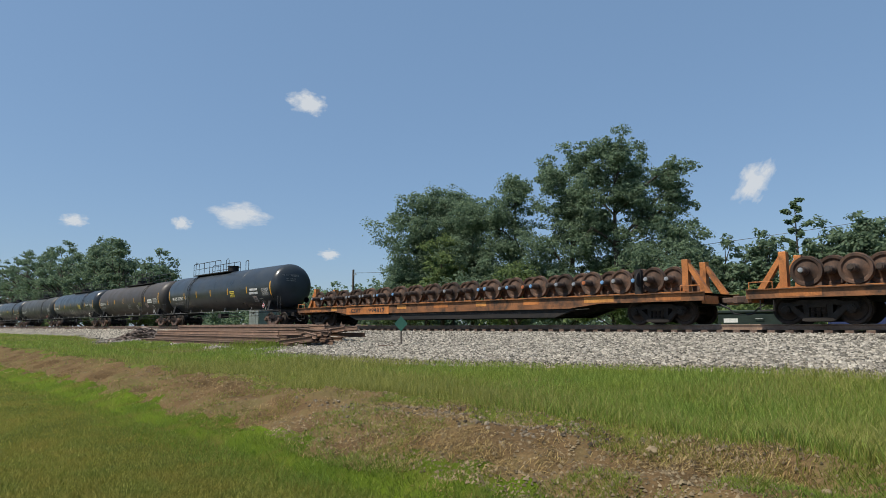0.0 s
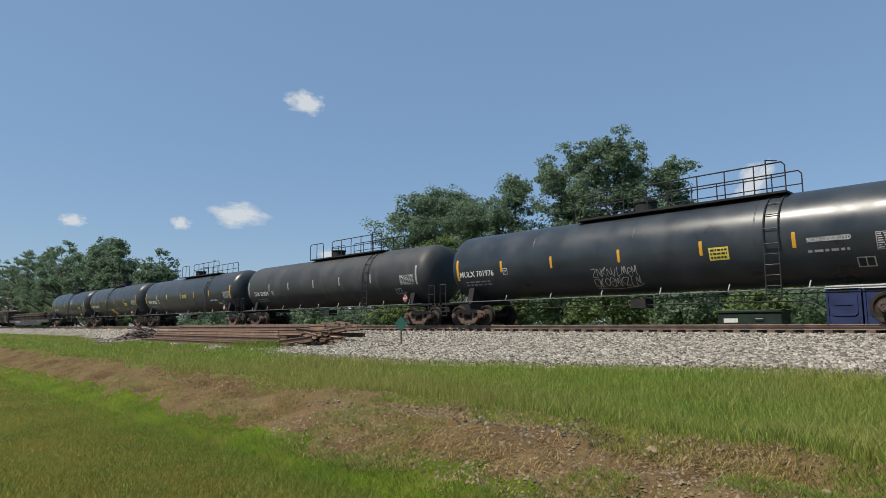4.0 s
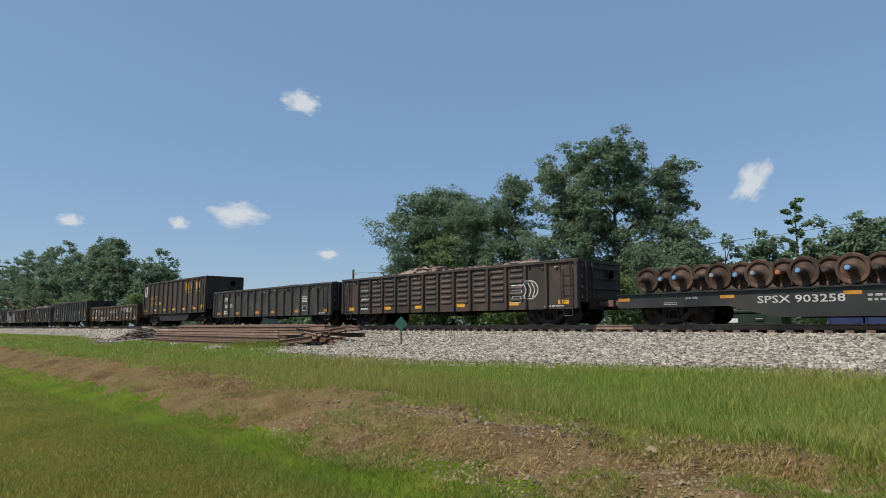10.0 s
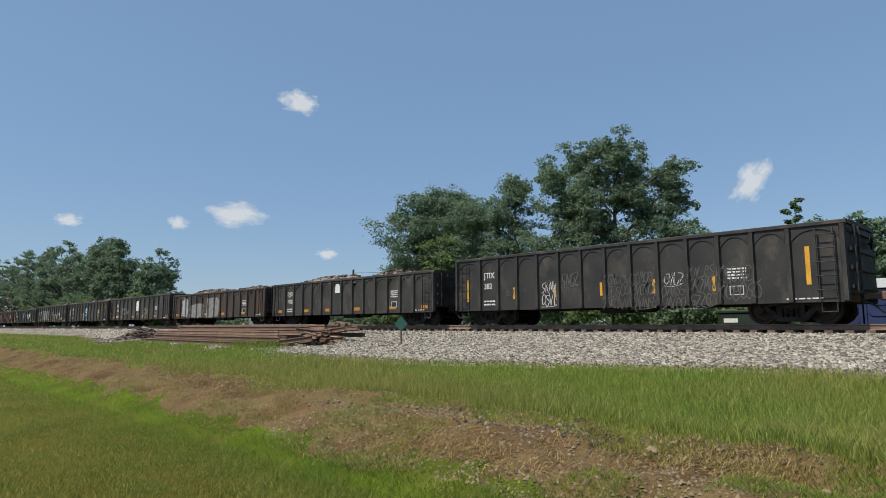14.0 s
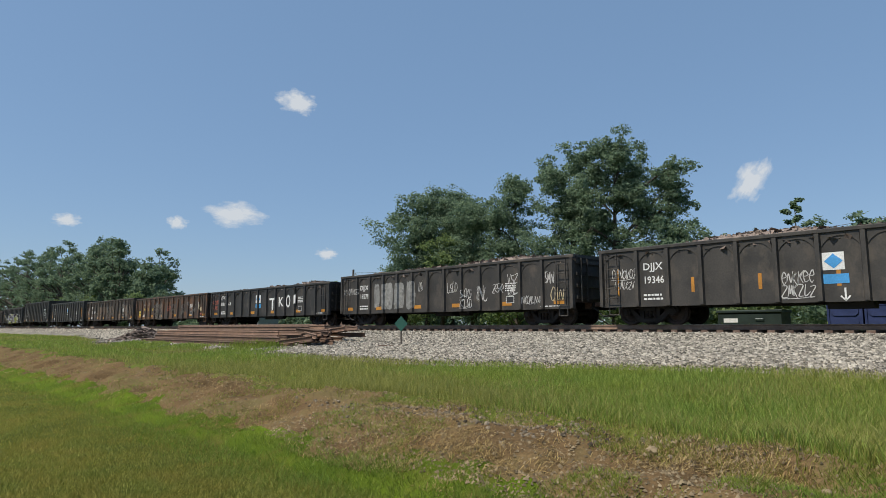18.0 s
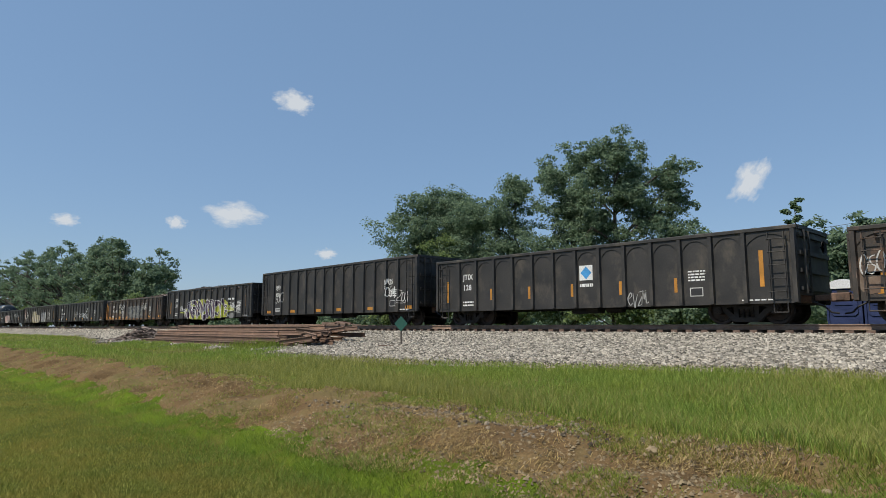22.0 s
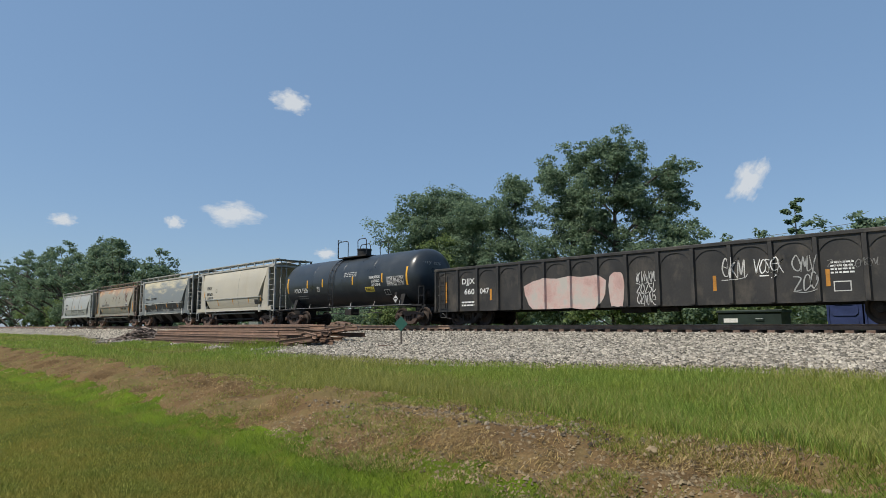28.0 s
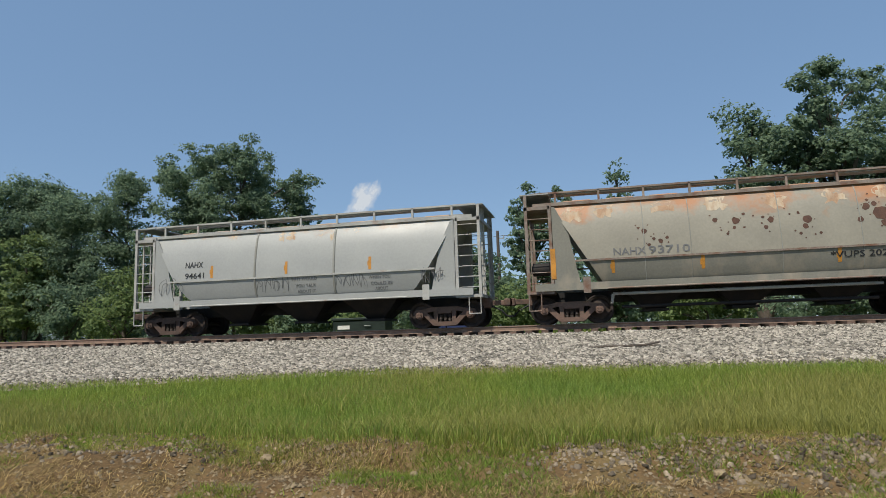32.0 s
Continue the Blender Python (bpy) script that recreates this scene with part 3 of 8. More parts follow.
tx, ty = afield(rs, 520000, 5.6, 120, 0.55)
tx, ty = pick((ty > 5.3) & (ty < toe(tx) + 0.45 * noise_np(tx * 1.7, tx * 0 + 3.3, 45) - 0.1), tx, ty)
clump = noise_np(tx * 0.9, ty * 0.9, 41) + 0.5 * noise_np(tx * 3.1, ty * 3.1, 42)
u = rs.rand(len(tx))
grow = (ty > strip_edge(tx, ty) + 0.25 * (u - 0.5)) & (clump > 0.26)
fringe = (~grow & (u < 0.42) & (ty > strip_edge(tx, ty) - 0.7)) | (grow & (u < 0.10))
dryness = noise_np(tx * 0.28, ty * 0.28, 44) + 0.3 * rs.rand(len(tx)) + 0.16 * (ty > toe(tx) - 1.6) + 0.10 * (ty < strip_edge(tx, ty) + 0.9)
worn = noise_np(tx * 0.16 + 9, ty * 0.22, 46) > 0.93
tall = grow & ~worn
k1, k2 = tall & (dryness < 0.80), tall & (dryness >= 0.80)
blades("tall_grass", tx[k1], ty[k1], 0.05, 0.21, 0.0075, 0.85, "blade", "tall green grass on the flat by the ballast", "grass", 51)
blades("dry_grass", tx[k2], ty[k2], 0.06, 0.24, 0.0075, 0.8, "dry_blade", "straw-coloured grass among the green", "grass", 52)
k3 = (grow & worn) | fringe
blades("worn_grass", tx[k3], ty[k3], 0.03, 0.11, 0.009, 1.0, "lawn_blade", "short trampled grass in the strip", "grass", 57, True)
lx_, ly_ = afield(rs, 330000, 4.8, 60, 0.9, 30.0, 88.0)
lx_, ly_ = pick((ly_ < 3.75 - 0.3 * rs.rand(len(lx_))) & (ly_ > 0.1), lx_, ly_)
blades("lawn_grass", lx_, ly_, 0.02, 0.065, 0.011, 1.1, "lawn_blade", "short mown yellow-green lawn", "grass", 53, True)
lx_, ly_ = afield(rs, 480000, 4.0, 60, 0.8, -32.0, 86.0)
lx_, ly_ = pick(np.abs(ly_ - 3.62 - 0.25 * (noise_np(lx_ * 0.5, lx_ * 0, 64) - 0.5)) < 0.68 * rs.rand(len(lx_)) ** 1.2, lx_, ly_)
blades("ditch_grass", lx_, ly_, 0.03, 0.10, 0.0085, 0.9, "lush_blade", "lush bright green grass along the ditch", "grass", 54, True)
wx, wy = afield(rs, 460000, 4.2, 50, 0.8, -32.0, 84.0)
wx, wy = pick((wy > 3.9) & (wy < 6.6), wx, wy)
u = rs.rand(len(wx))
low_ = np.clip((5.1 - wy) / 1.1, -0.2, 1.0)
kw = (noise_np(wx * 1.6, wy * 1.6, 61) + 0.25 * noise_np(wx * 0.4, wy * 0.4, 62) + 0.30 * low_ + 0.16 * u > 0.76)
blades("bank_weeds", wx[kw], wy[kw], 0.02, 0.08, 0.010, 1.3, "lush_blade", "small green weeds on the bare bank", "weed", 55, True)
kw = (noise_np(wx * 0.9 + 3, wy * 1.3, 63) + 0.6 * noise_np(wx * 3.3, wy * 3.9, 65) + 0.5 * u > 1.12)
straw("dead_grass", wx[kw], wy[kw], 0.018, 0.07, 0.0021, "thatch", "dead straw lying on the bare bank", "grass", 58)
px_, py_ = -38 + 17 * rs.rand(9000), 11.4 + 0.55 * rs.randn(9000)
kp = noise_np(px_ * 0.8, py_ * 1.2, 66) > 0.42
blades("pile_weeds", px_[kp], py_[kp], 0.06, 0.20, 0.009, 0.8, "blade", "tall weeds in front of the rail pile", "weed", 59)
px_, py_ = -24.2 + 0.9 * rs.randn(1600), 12.6 + 0.5 * rs.randn(1600)
blades("pile_end_weeds", px_, py_, 0.10, 0.38, 0.010, 0.8, "lush_blade", "rank weeds growing through the rail ends", "weed", 60)
n_ = 26000
fx_ = -150 + 175 * rs.rand(n_)
fy_ = 25.4 + 9 * rs.rand(n_)
kf = noise_np(fx_ * 0.5, fy_ * 0.5, 71) > 0.3
blades("far_weeds", fx_[kf], fy_[kf], 0.2, 0.7, 0.07, 0.6, "blade", "tall weeds along the far side of the track", "weed", 56)

# ------------------------------------------------------------- the track
def rail_profile(y, z):
    return [(y - 0.07, z), (y + 0.07, z), (y + 0.07, z + 0.012), (y + 0.012, z + 0.03), (y + 0.012, z + 0.125), (y + 0.036, z + 0.14), (y + 0.036, z + 0.165),
            (y + 0.026, z + 0.172), (y - 0.026, z + 0.172), (y - 0.036, z + 0.165), (y - 0.036, z + 0.14), (y - 0.012, z + 0.125), (y - 0.012, z + 0.03), (y - 0.07, z + 0.012)]


track = thing("railway_track", "straight railway track on timber ties in ballast", "track", kind="structure", at=(0, TRACK_Y, 0))
for side in (-1, 1):
    part("rail", Geo().prism(rail_profile(0, -0.174), -900, 500), "rail", track, "rust-brown steel rail", at=(0, side * 0.755, 0))
    part("rail_head", Geo().box(-900, 500, -0.024, 0.024, -0.002, 0.0015), "rail_head", track, "polished rail head", at=(0, side * 0.755, 0))
tie_me = Geo().box(-0.115, 0.115, -1.3, 1.3, -0.36, -0.178).mesh("tie", "tie")
for i in range(150):
    part("tie", tie_me, "tie", track, at=(16 - i * 0.53, 0, random.uniform(-0.008, 0.004)))
g = Geo()
for i in range(900):
    g.box(-63.6 - i * 0.53 - 0.115, -63.6 - i * 0.53 + 0.115, -1.3, 1.3, -0.36, -0.178)
tagged(part("far_ties", g, "tie", track), kind="stuff")

# ------------------------------------------------------------- trees and far woods
def crown_mesh(centres, radii, n, size, material, seed, flat=0.75):
    """Many small leaves on sprays, the sprays gathered in clumps."""
    rs = np.random.RandomState(seed)
    c, r = np.array(centres, float), np.array(radii, float)
    per = 15
    k = len(c)
    d = rs.randn(k, per, 3)
    d /= np.linalg.norm(d, axis=2)[..., None]
    sub = c[:, None] + d * (r[:, None] * (0.40 + 0.62 * rs.rand(k, per)))[..., None] * np.array([1, 1, flat])
    sr = r[:, None] * rs.uniform(0.24, 0.52, (k, per))
    sub, sr, out = sub.reshape(-1, 3), sr.ravel(), d.reshape(-1, 3)
    w = sr ** 2 / (sr ** 2).sum()
    pick_ = rs.choice(len(sr), n, p=w)
    e = rs.randn(n, 3)
    e /= np.linalg.norm(e, axis=1)[:, None]
    rad = sr[pick_] * rs.rand(n) ** 0.42 * (1 + 0.22 * rs.randn(n))
    p = sub[pick_] + e * rad[:, None] * np.array([1.1, 1.1, 0.62])
    nor = 0.35 * e + 0.5 * out[pick_] + np.array([0, 0, 0.55]) + 0.5 * rs.randn(n, 3)
    a = np.cross(nor, rs.randn(n, 3))
    a /= np.linalg.norm(a, axis=1)[:, None] + 1e-9
    b = np.cross(nor, a)
    b /= np.linalg.norm(b, axis=1)[:, None] + 1e-9
    s_ = size * rs.uniform(0.55, 1.3, n)[:, None]
    a, b = a * s_, b * s_ * 0.62
    q = np.stack([p - a, p + b, p + a, p - b], 1).reshape(-1, 3)
    return fast_mesh("crown", q, np.arange(n * 4).reshape(-1, 4), 4, material)


def tree(x, y, h, w, seed, leaves=9000, leaf=0.16, material="oak_leaf", label="leafy broad-crowned tree with a dark trunk", base=0.12, clumps=34,
         lean=0.0, category="tree", name="tree", group="trees behind the track", lobes=()):
    """Tapered trunk, limbs that fork, and clumps of leaves at the limbs' ends. base: where the crown begins, as a share of h.
    lobes: the crown's main masses, each (across, height, radius), in place of an even crown."""
    rnd = random.Random(seed)
    z0 = float(ground_z(x, y)) - 0.05
    t = thing(name, label, category, group, at=(x, y, z0))
    g = Geo()
    pts = [Vector((0, 0, 0))]
    for i in range(1, 7):
        pts.append(Vector((lean * h * (i / 6) ** 2 + rnd.uniform(-0.12, 0.12) * i / 3, rnd.uniform(-0.12, 0.12) * i / 3, h * 0.86 * i / 6)))
    r0 = 0.018 * h + 0.05
    for i in range(6):
        g.cyl(pts[i], pts[i + 1], r0 * (1 - i / 6.5), 7, r0 * (1 - (i + 1) / 6.5), cap=False)
    centres, radii = [], []
    hz = h * (1 - base) / 2
    zc = h * base + hz
    rr = min(0.17 * w, 1.15) + 0.1
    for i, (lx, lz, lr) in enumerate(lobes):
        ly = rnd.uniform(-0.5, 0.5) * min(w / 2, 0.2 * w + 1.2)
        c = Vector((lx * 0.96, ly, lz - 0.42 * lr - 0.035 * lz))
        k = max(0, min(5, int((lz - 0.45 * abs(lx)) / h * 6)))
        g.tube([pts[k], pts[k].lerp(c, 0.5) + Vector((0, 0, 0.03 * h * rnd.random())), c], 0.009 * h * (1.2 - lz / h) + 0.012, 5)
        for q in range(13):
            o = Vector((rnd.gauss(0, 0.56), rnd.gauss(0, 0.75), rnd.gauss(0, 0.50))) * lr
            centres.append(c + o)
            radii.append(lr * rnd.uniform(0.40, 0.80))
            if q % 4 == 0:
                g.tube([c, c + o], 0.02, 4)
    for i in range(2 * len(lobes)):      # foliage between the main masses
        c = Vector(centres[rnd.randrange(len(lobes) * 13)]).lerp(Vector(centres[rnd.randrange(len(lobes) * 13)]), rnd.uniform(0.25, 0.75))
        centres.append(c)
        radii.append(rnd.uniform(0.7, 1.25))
    for i in range(0 if lobes else clumps):
        a, u = rnd.uniform(0, 6.283), rnd.uniform(-1, 1)
        k = rnd.random() ** 0.45
        q = math.sqrt(1 - u * u) * k * (1.06 if u < 0.2 else 1)
        zz = zc + u * k * (hz - rr * 0.6)
        c = Vector((lean * h * (zz / h) ** 2 + math.cos(a) * q * (w / 2 - rr * 0.45), math.sin(a) * q * (w / 2 - rr * 0.45), zz))
        f = zz / h
        centres.append(c)
        radii.append(rr * rnd.uniform(0.6, 1.25))
        k = max(0, min(5, int((f - 0.2) / 0.8 * 6)))
        if i % 2 == 0:
            g.tube([pts[k], pts[k].lerp(c, 0.5) + Vector((0, 0, 0.04 * h * rnd.random())), c], 0.010 * h * (1.15 - f) + 0.012, 5)
    if not lobes:
        top_c = Vector((lean * h, 0, h - rr * 0.7))
        centres += [top_c, top_c + Vector((0.5, 0.3, -0.7))]
        radii += [rr * 0.8, rr]
    part("trunk", g, "bark", t)
    part("crown", crown_mesh(centres, radii, int(leaves * 1.1), leaf * 0.86, material, seed), material, t)
    return t


def pine(x, y, h, w, seed, leaves=2600):
    rnd = random.Random(seed)
    z0 = float(ground_z(x, y)) - 0.05
    t = thing("pine_tree", "slender young pine with a pointed needle crown", "tree", "trees behind the track", at=(x, y, z0))
    g = Geo().cyl((0, 0, 0), (0, 0, h * 0.97), 0.013 * h + 0.04, 7, 0.015)
    centres, radii = [], []
    for i in range(30):
        f = 0.25 + 0.75 * i / 29
        a = i * 2.4
        reach = w / 2 * (1.06 - f) ** 0.6 * rnd.uniform(0.35, 1.2)
        c = Vector((math.cos(a) * reach, math.sin(a) * reach, h * f + 0.55 * reach))
        g.tube([(0, 0, h * f - 0.1), c], 0.02, 4)
        for q in (0.6, 0.85, 1.0):
            centres.append(Vector((c.x * q, c.y * q, h * f + 0.55 * reach * q + rnd.uniform(-0.05, 0.1))))
            radii.append(0.05 * w + 0.05)
    part("trunk", g, "bark", t)
    part("crown", crown_mesh(centres, radii, leaves, 0.085, "pine_leaf", seed), "pine_leaf", t)
    return t


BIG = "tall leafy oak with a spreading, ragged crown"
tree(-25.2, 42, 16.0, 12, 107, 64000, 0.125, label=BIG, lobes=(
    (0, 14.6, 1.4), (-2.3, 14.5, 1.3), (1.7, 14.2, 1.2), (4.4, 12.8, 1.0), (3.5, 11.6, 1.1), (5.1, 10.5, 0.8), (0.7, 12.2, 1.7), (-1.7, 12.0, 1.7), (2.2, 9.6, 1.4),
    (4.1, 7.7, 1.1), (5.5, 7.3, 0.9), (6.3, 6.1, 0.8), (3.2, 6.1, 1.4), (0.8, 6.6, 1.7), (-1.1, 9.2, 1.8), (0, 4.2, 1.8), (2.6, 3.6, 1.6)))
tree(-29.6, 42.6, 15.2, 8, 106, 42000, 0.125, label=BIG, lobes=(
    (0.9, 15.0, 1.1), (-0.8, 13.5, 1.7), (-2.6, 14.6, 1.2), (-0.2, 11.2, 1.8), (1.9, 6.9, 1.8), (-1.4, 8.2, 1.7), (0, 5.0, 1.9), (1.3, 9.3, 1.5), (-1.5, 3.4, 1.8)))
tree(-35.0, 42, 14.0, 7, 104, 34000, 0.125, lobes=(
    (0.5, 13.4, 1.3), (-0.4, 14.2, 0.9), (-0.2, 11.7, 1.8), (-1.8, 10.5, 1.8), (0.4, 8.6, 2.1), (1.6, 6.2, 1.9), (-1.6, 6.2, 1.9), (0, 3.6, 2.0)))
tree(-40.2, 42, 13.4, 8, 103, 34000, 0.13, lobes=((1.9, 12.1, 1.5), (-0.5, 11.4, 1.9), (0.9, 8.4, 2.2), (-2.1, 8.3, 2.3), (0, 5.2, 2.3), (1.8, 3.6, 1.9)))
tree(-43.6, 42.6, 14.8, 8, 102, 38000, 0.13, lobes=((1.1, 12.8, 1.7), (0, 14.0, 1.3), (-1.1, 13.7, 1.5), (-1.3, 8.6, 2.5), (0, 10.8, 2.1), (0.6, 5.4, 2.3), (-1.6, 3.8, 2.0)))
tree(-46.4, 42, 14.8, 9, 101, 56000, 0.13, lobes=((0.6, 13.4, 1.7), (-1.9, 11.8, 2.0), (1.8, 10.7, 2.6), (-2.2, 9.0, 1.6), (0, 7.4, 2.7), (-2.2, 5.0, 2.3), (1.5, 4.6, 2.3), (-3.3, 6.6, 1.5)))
tree(-19.6, 40, 6.8, 5.4, 109, 10000, 0.13, base=0.04, clumps=54)
tree(-39.5, 37.5, 9.0, 5.0, 120, 11000, 0.15, "bright_leaf", "small tree smothered in bright climbing vines", 0.02)
for i, (x, y, h, w) in enumerate(((-47, 36.5, 5.0, 6), (-42, 36, 4.6, 6), (-35, 36.5, 5.2, 6), (-30, 36, 5.6, 6), (-26, 36, 5.0, 5.5), (-22, 36, 4.4, 6), (-17.5, 36.5, 3.6, 5), (-13.5, 36.5, 3.2, 5), (-9, 36.5, 3.2, 6),
                                    (-4, 36.5, 3.6, 6), (1, 36.5, 3.8, 6), (6, 36, 3.6, 6), (12, 36, 4.0, 6), (18, 35, 4.4, 7), (-54, 38, 3.0, 6))):
    tree(x, y, h, w, 140 + i, 5200, 0.14, "bright_leaf" if i % 2 else "oak_leaf", "dense green thicket shrub", 0.0, 22, category="shrub", name="shrub", group="shrubs behind the track")
for i, (x, y, h, w, nl) in enumerate(((-17.0, 42, 6.9, 3.4, 5200), (-15.2, 43, 7.2, 3.2, 4600), (-11.4, 42, 7.4, 3.6, 6500), (-9.4, 42, 7.6, 4.2, 7500), (-7.4, 42, 6.6, 4.2, 6500), (-3.6, 42, 10.6, 3.6, 7000), (-1.7, 42, 10.2, 2.6, 3600),
                                        (2.3, 43, 11.9, 3.4, 3000), (9.9, 40, 14.0, 6.4, 14000), (14.2, 40, 16.3, 9.0, 30000), (18.5, 41, 15.4, 7.0, 14000), (21.5, 40, 14.8, 7.0, 10000))):
    tree(x, y, h, w, 170 + i, nl, 0.15, base=0.12, clumps=50)
tree(16.0, 35, 9.2, 6.0, 190, 14000, 0.14, "bright_leaf", "bright green leafy tree beside the track", 0.05)
pine(-12.6, 41.5, 8.3, 3.0, 201, 5200)
for i, (x, h, w) in enumerate(((-113.5, 6.6, 3.4), (-118, 10.8, 4.6), (-122.5, 14.2, 6), (-127.5, 15.6, 7), (-134, 16.6, 8), (-142, 17.4, 9), (-150, 17.6, 10), (-160, 17.4, 11), (-171, 19.4, 12), (-184, 19.0, 12),
                                 (-198, 19.6, 13), (-213, 20.4, 14), (-229, 22, 15), (-247, 21.5, 15), (-266, 22, 16), (-288, 23, 17))):
    rnd = random.Random(300 + i)
    tree(x, 37 + rnd.uniform(0, 6), h * 1.12, w * 1.5, 300 + i, 11000, 0.25, base=0.02, clumps=70, label="tall broadleaf tree at the edge of the woods", group="woods along the track")
for i in range(10):
    rnd = random.Random(340 + i)
    tree(-111 - i * 9 + rnd.uniform(-2, 2), 35.5 + rnd.uniform(0, 1), rnd.uniform(5, 8), 8, 340 + i, 3200, 0.24, "bright_leaf" if i % 3 == 0 else "oak_leaf", "undergrowth at the edge of the woods", 0.0, 22, category="shrub", name="shrub", group="woods along the track")


def far_woods():
    """A long uneven belt of woods on the horizon, as one object."""
    rs_ = np.random.RandomState(77)
    cen, rad = [], []
    for k in range(520):
        x = -330 + 520 * rs_.rand()
        y = 105 + 40 * rs_.rand()
        h = 8 + 5.5 * noise_np(np.array([x * 0.06]), np.array([y * 0.05]), 5)[0] + rs_.rand() * 3
        for q in range(5):
            cen.append((x + rs_.randn() * 1.6, y + rs_.randn() * 1.6, -0.6 + h * (0.12 + 0.2 * q)))
            rad.append(2.6 - 0.22 * q)
    me = crown_mesh(cen, rad, 100000, 0.62, "oak_leaf", 78, 0.9)
    tagged(new("far_woods", me), "distant belt of green woods on the horizon", "woods", kind="stuff")


far_woods()


# ------------------------------------------------------------- clouds
def cloud_mat(seed):
    m = bpy.data.materials.new("cloud")
    m.use_nodes = True
    n, l = links_of(m)
    n.remove(n["Principled BSDF"])
    tc, nz, sub = n.new("ShaderNodeTexCoord"), n.new("ShaderNodeTexNoise"), n.new("ShaderNodeMath")
    mp = n.new("ShaderNodeMapping")
    mp.inputs["Location"].default_value = (seed * 7.3, seed * 3.1, 0)
    nz.inputs["Scale"].default_value, nz.inputs["Detail"].default_value, nz.inputs["Roughness"].default_value = 2.6, 7, 0.6
    ln = n.new("ShaderNodeVectorMath")
    ln.operation = "LENGTH"
    l.new(tc.outputs["Object"], mp.inputs[0])
    l.new(mp.outputs[0], nz.inputs["Vector"])
    l.new(tc.outputs["Object"], ln.inputs[0])
    fall = n.new("ShaderNodeMapRange")
    fall.inputs[1].default_value, fall.inputs[2].default_value, fall.inputs[3].default_value, fall.inputs[4].default_value = 0.1, 1.0, 0.42, -0.45
    l.new(ln.outputs["Value"], fall.inputs[0])
    sub.operation = "ADD"
    l.new(nz.outputs[0], sub.inputs[0])
    l.new(fall.outputs[0], sub.inputs[1])
    r = ramp(n, [(0.42, (0, 0, 0)), (0.78, (0.92, 0.92, 0.92))])
    l.new(sub.outputs[0], r.inputs[0])
    em, tr, mx = n.new("ShaderNodeEmission"), n.new("ShaderNodeBsdfTransparent"), n.new("ShaderNodeMixShader")
    em.inputs[0].default_value, em.inputs[1].default_value = (0.86, 0.92, 1.0, 1), 0.74
    l.new(r.outputs[0], mx.inputs[0])
    l.new(tr.outputs[0], mx.inputs[1])
    l.new(em.outputs[0], mx.inputs[2])
    l.new(mx.outputs[0], n["Material Output"].inputs[0])
    return m


CLOUDS = []


def cloud(a, b, w, h, roll, seed):
    """A small far cumulus that drifts from a to b over the clip."""
    me = bpy.data.meshes.new("cloud")
    me.from_pydata([(-1, -1, 0), (1, -1, 0), (1, 1, 0), (-1, 1, 0)], [], [(0, 1, 2, 3)])
    me.materials.append(cloud_mat(seed))
    ob = new("cloud", me)
    ob.scale = (w * 0.5, h * 0.5, 1)
    ob.visible_shadow = False
    CLOUDS.append((ob, look(a, EYE, roll) @ pose(0, 0, 0, 0, 180, 0), look(b, EYE, roll) @ pose(0, 0, 0, 0, 180, 0)))
    ob.location = a
    tagged(ob, "small white fair-weather cloud in a blue sky", "cloud", "clouds", "structure")


cloud((-2115, 1272, 884), (-2169, 1218, 890), 270, 160, 8, 1)
cloud((-2345, 1110, 439), (-2368, 1090, 445), 380, 170, 0, 2)
cloud((-922, 2582, 577), (-936, 2560, 583), 190, 330, 38, 3)
cloud((-2798, 637, 422), (-2839, 601, 426), 170, 90, 0, 4)
cloud((-2502, 950, 410), (-2528, 928, 415), 130, 95, 10, 5)
cloud((-2110, 1385, 286), (-2123, 1374, 290), 140, 80, 0, 6)

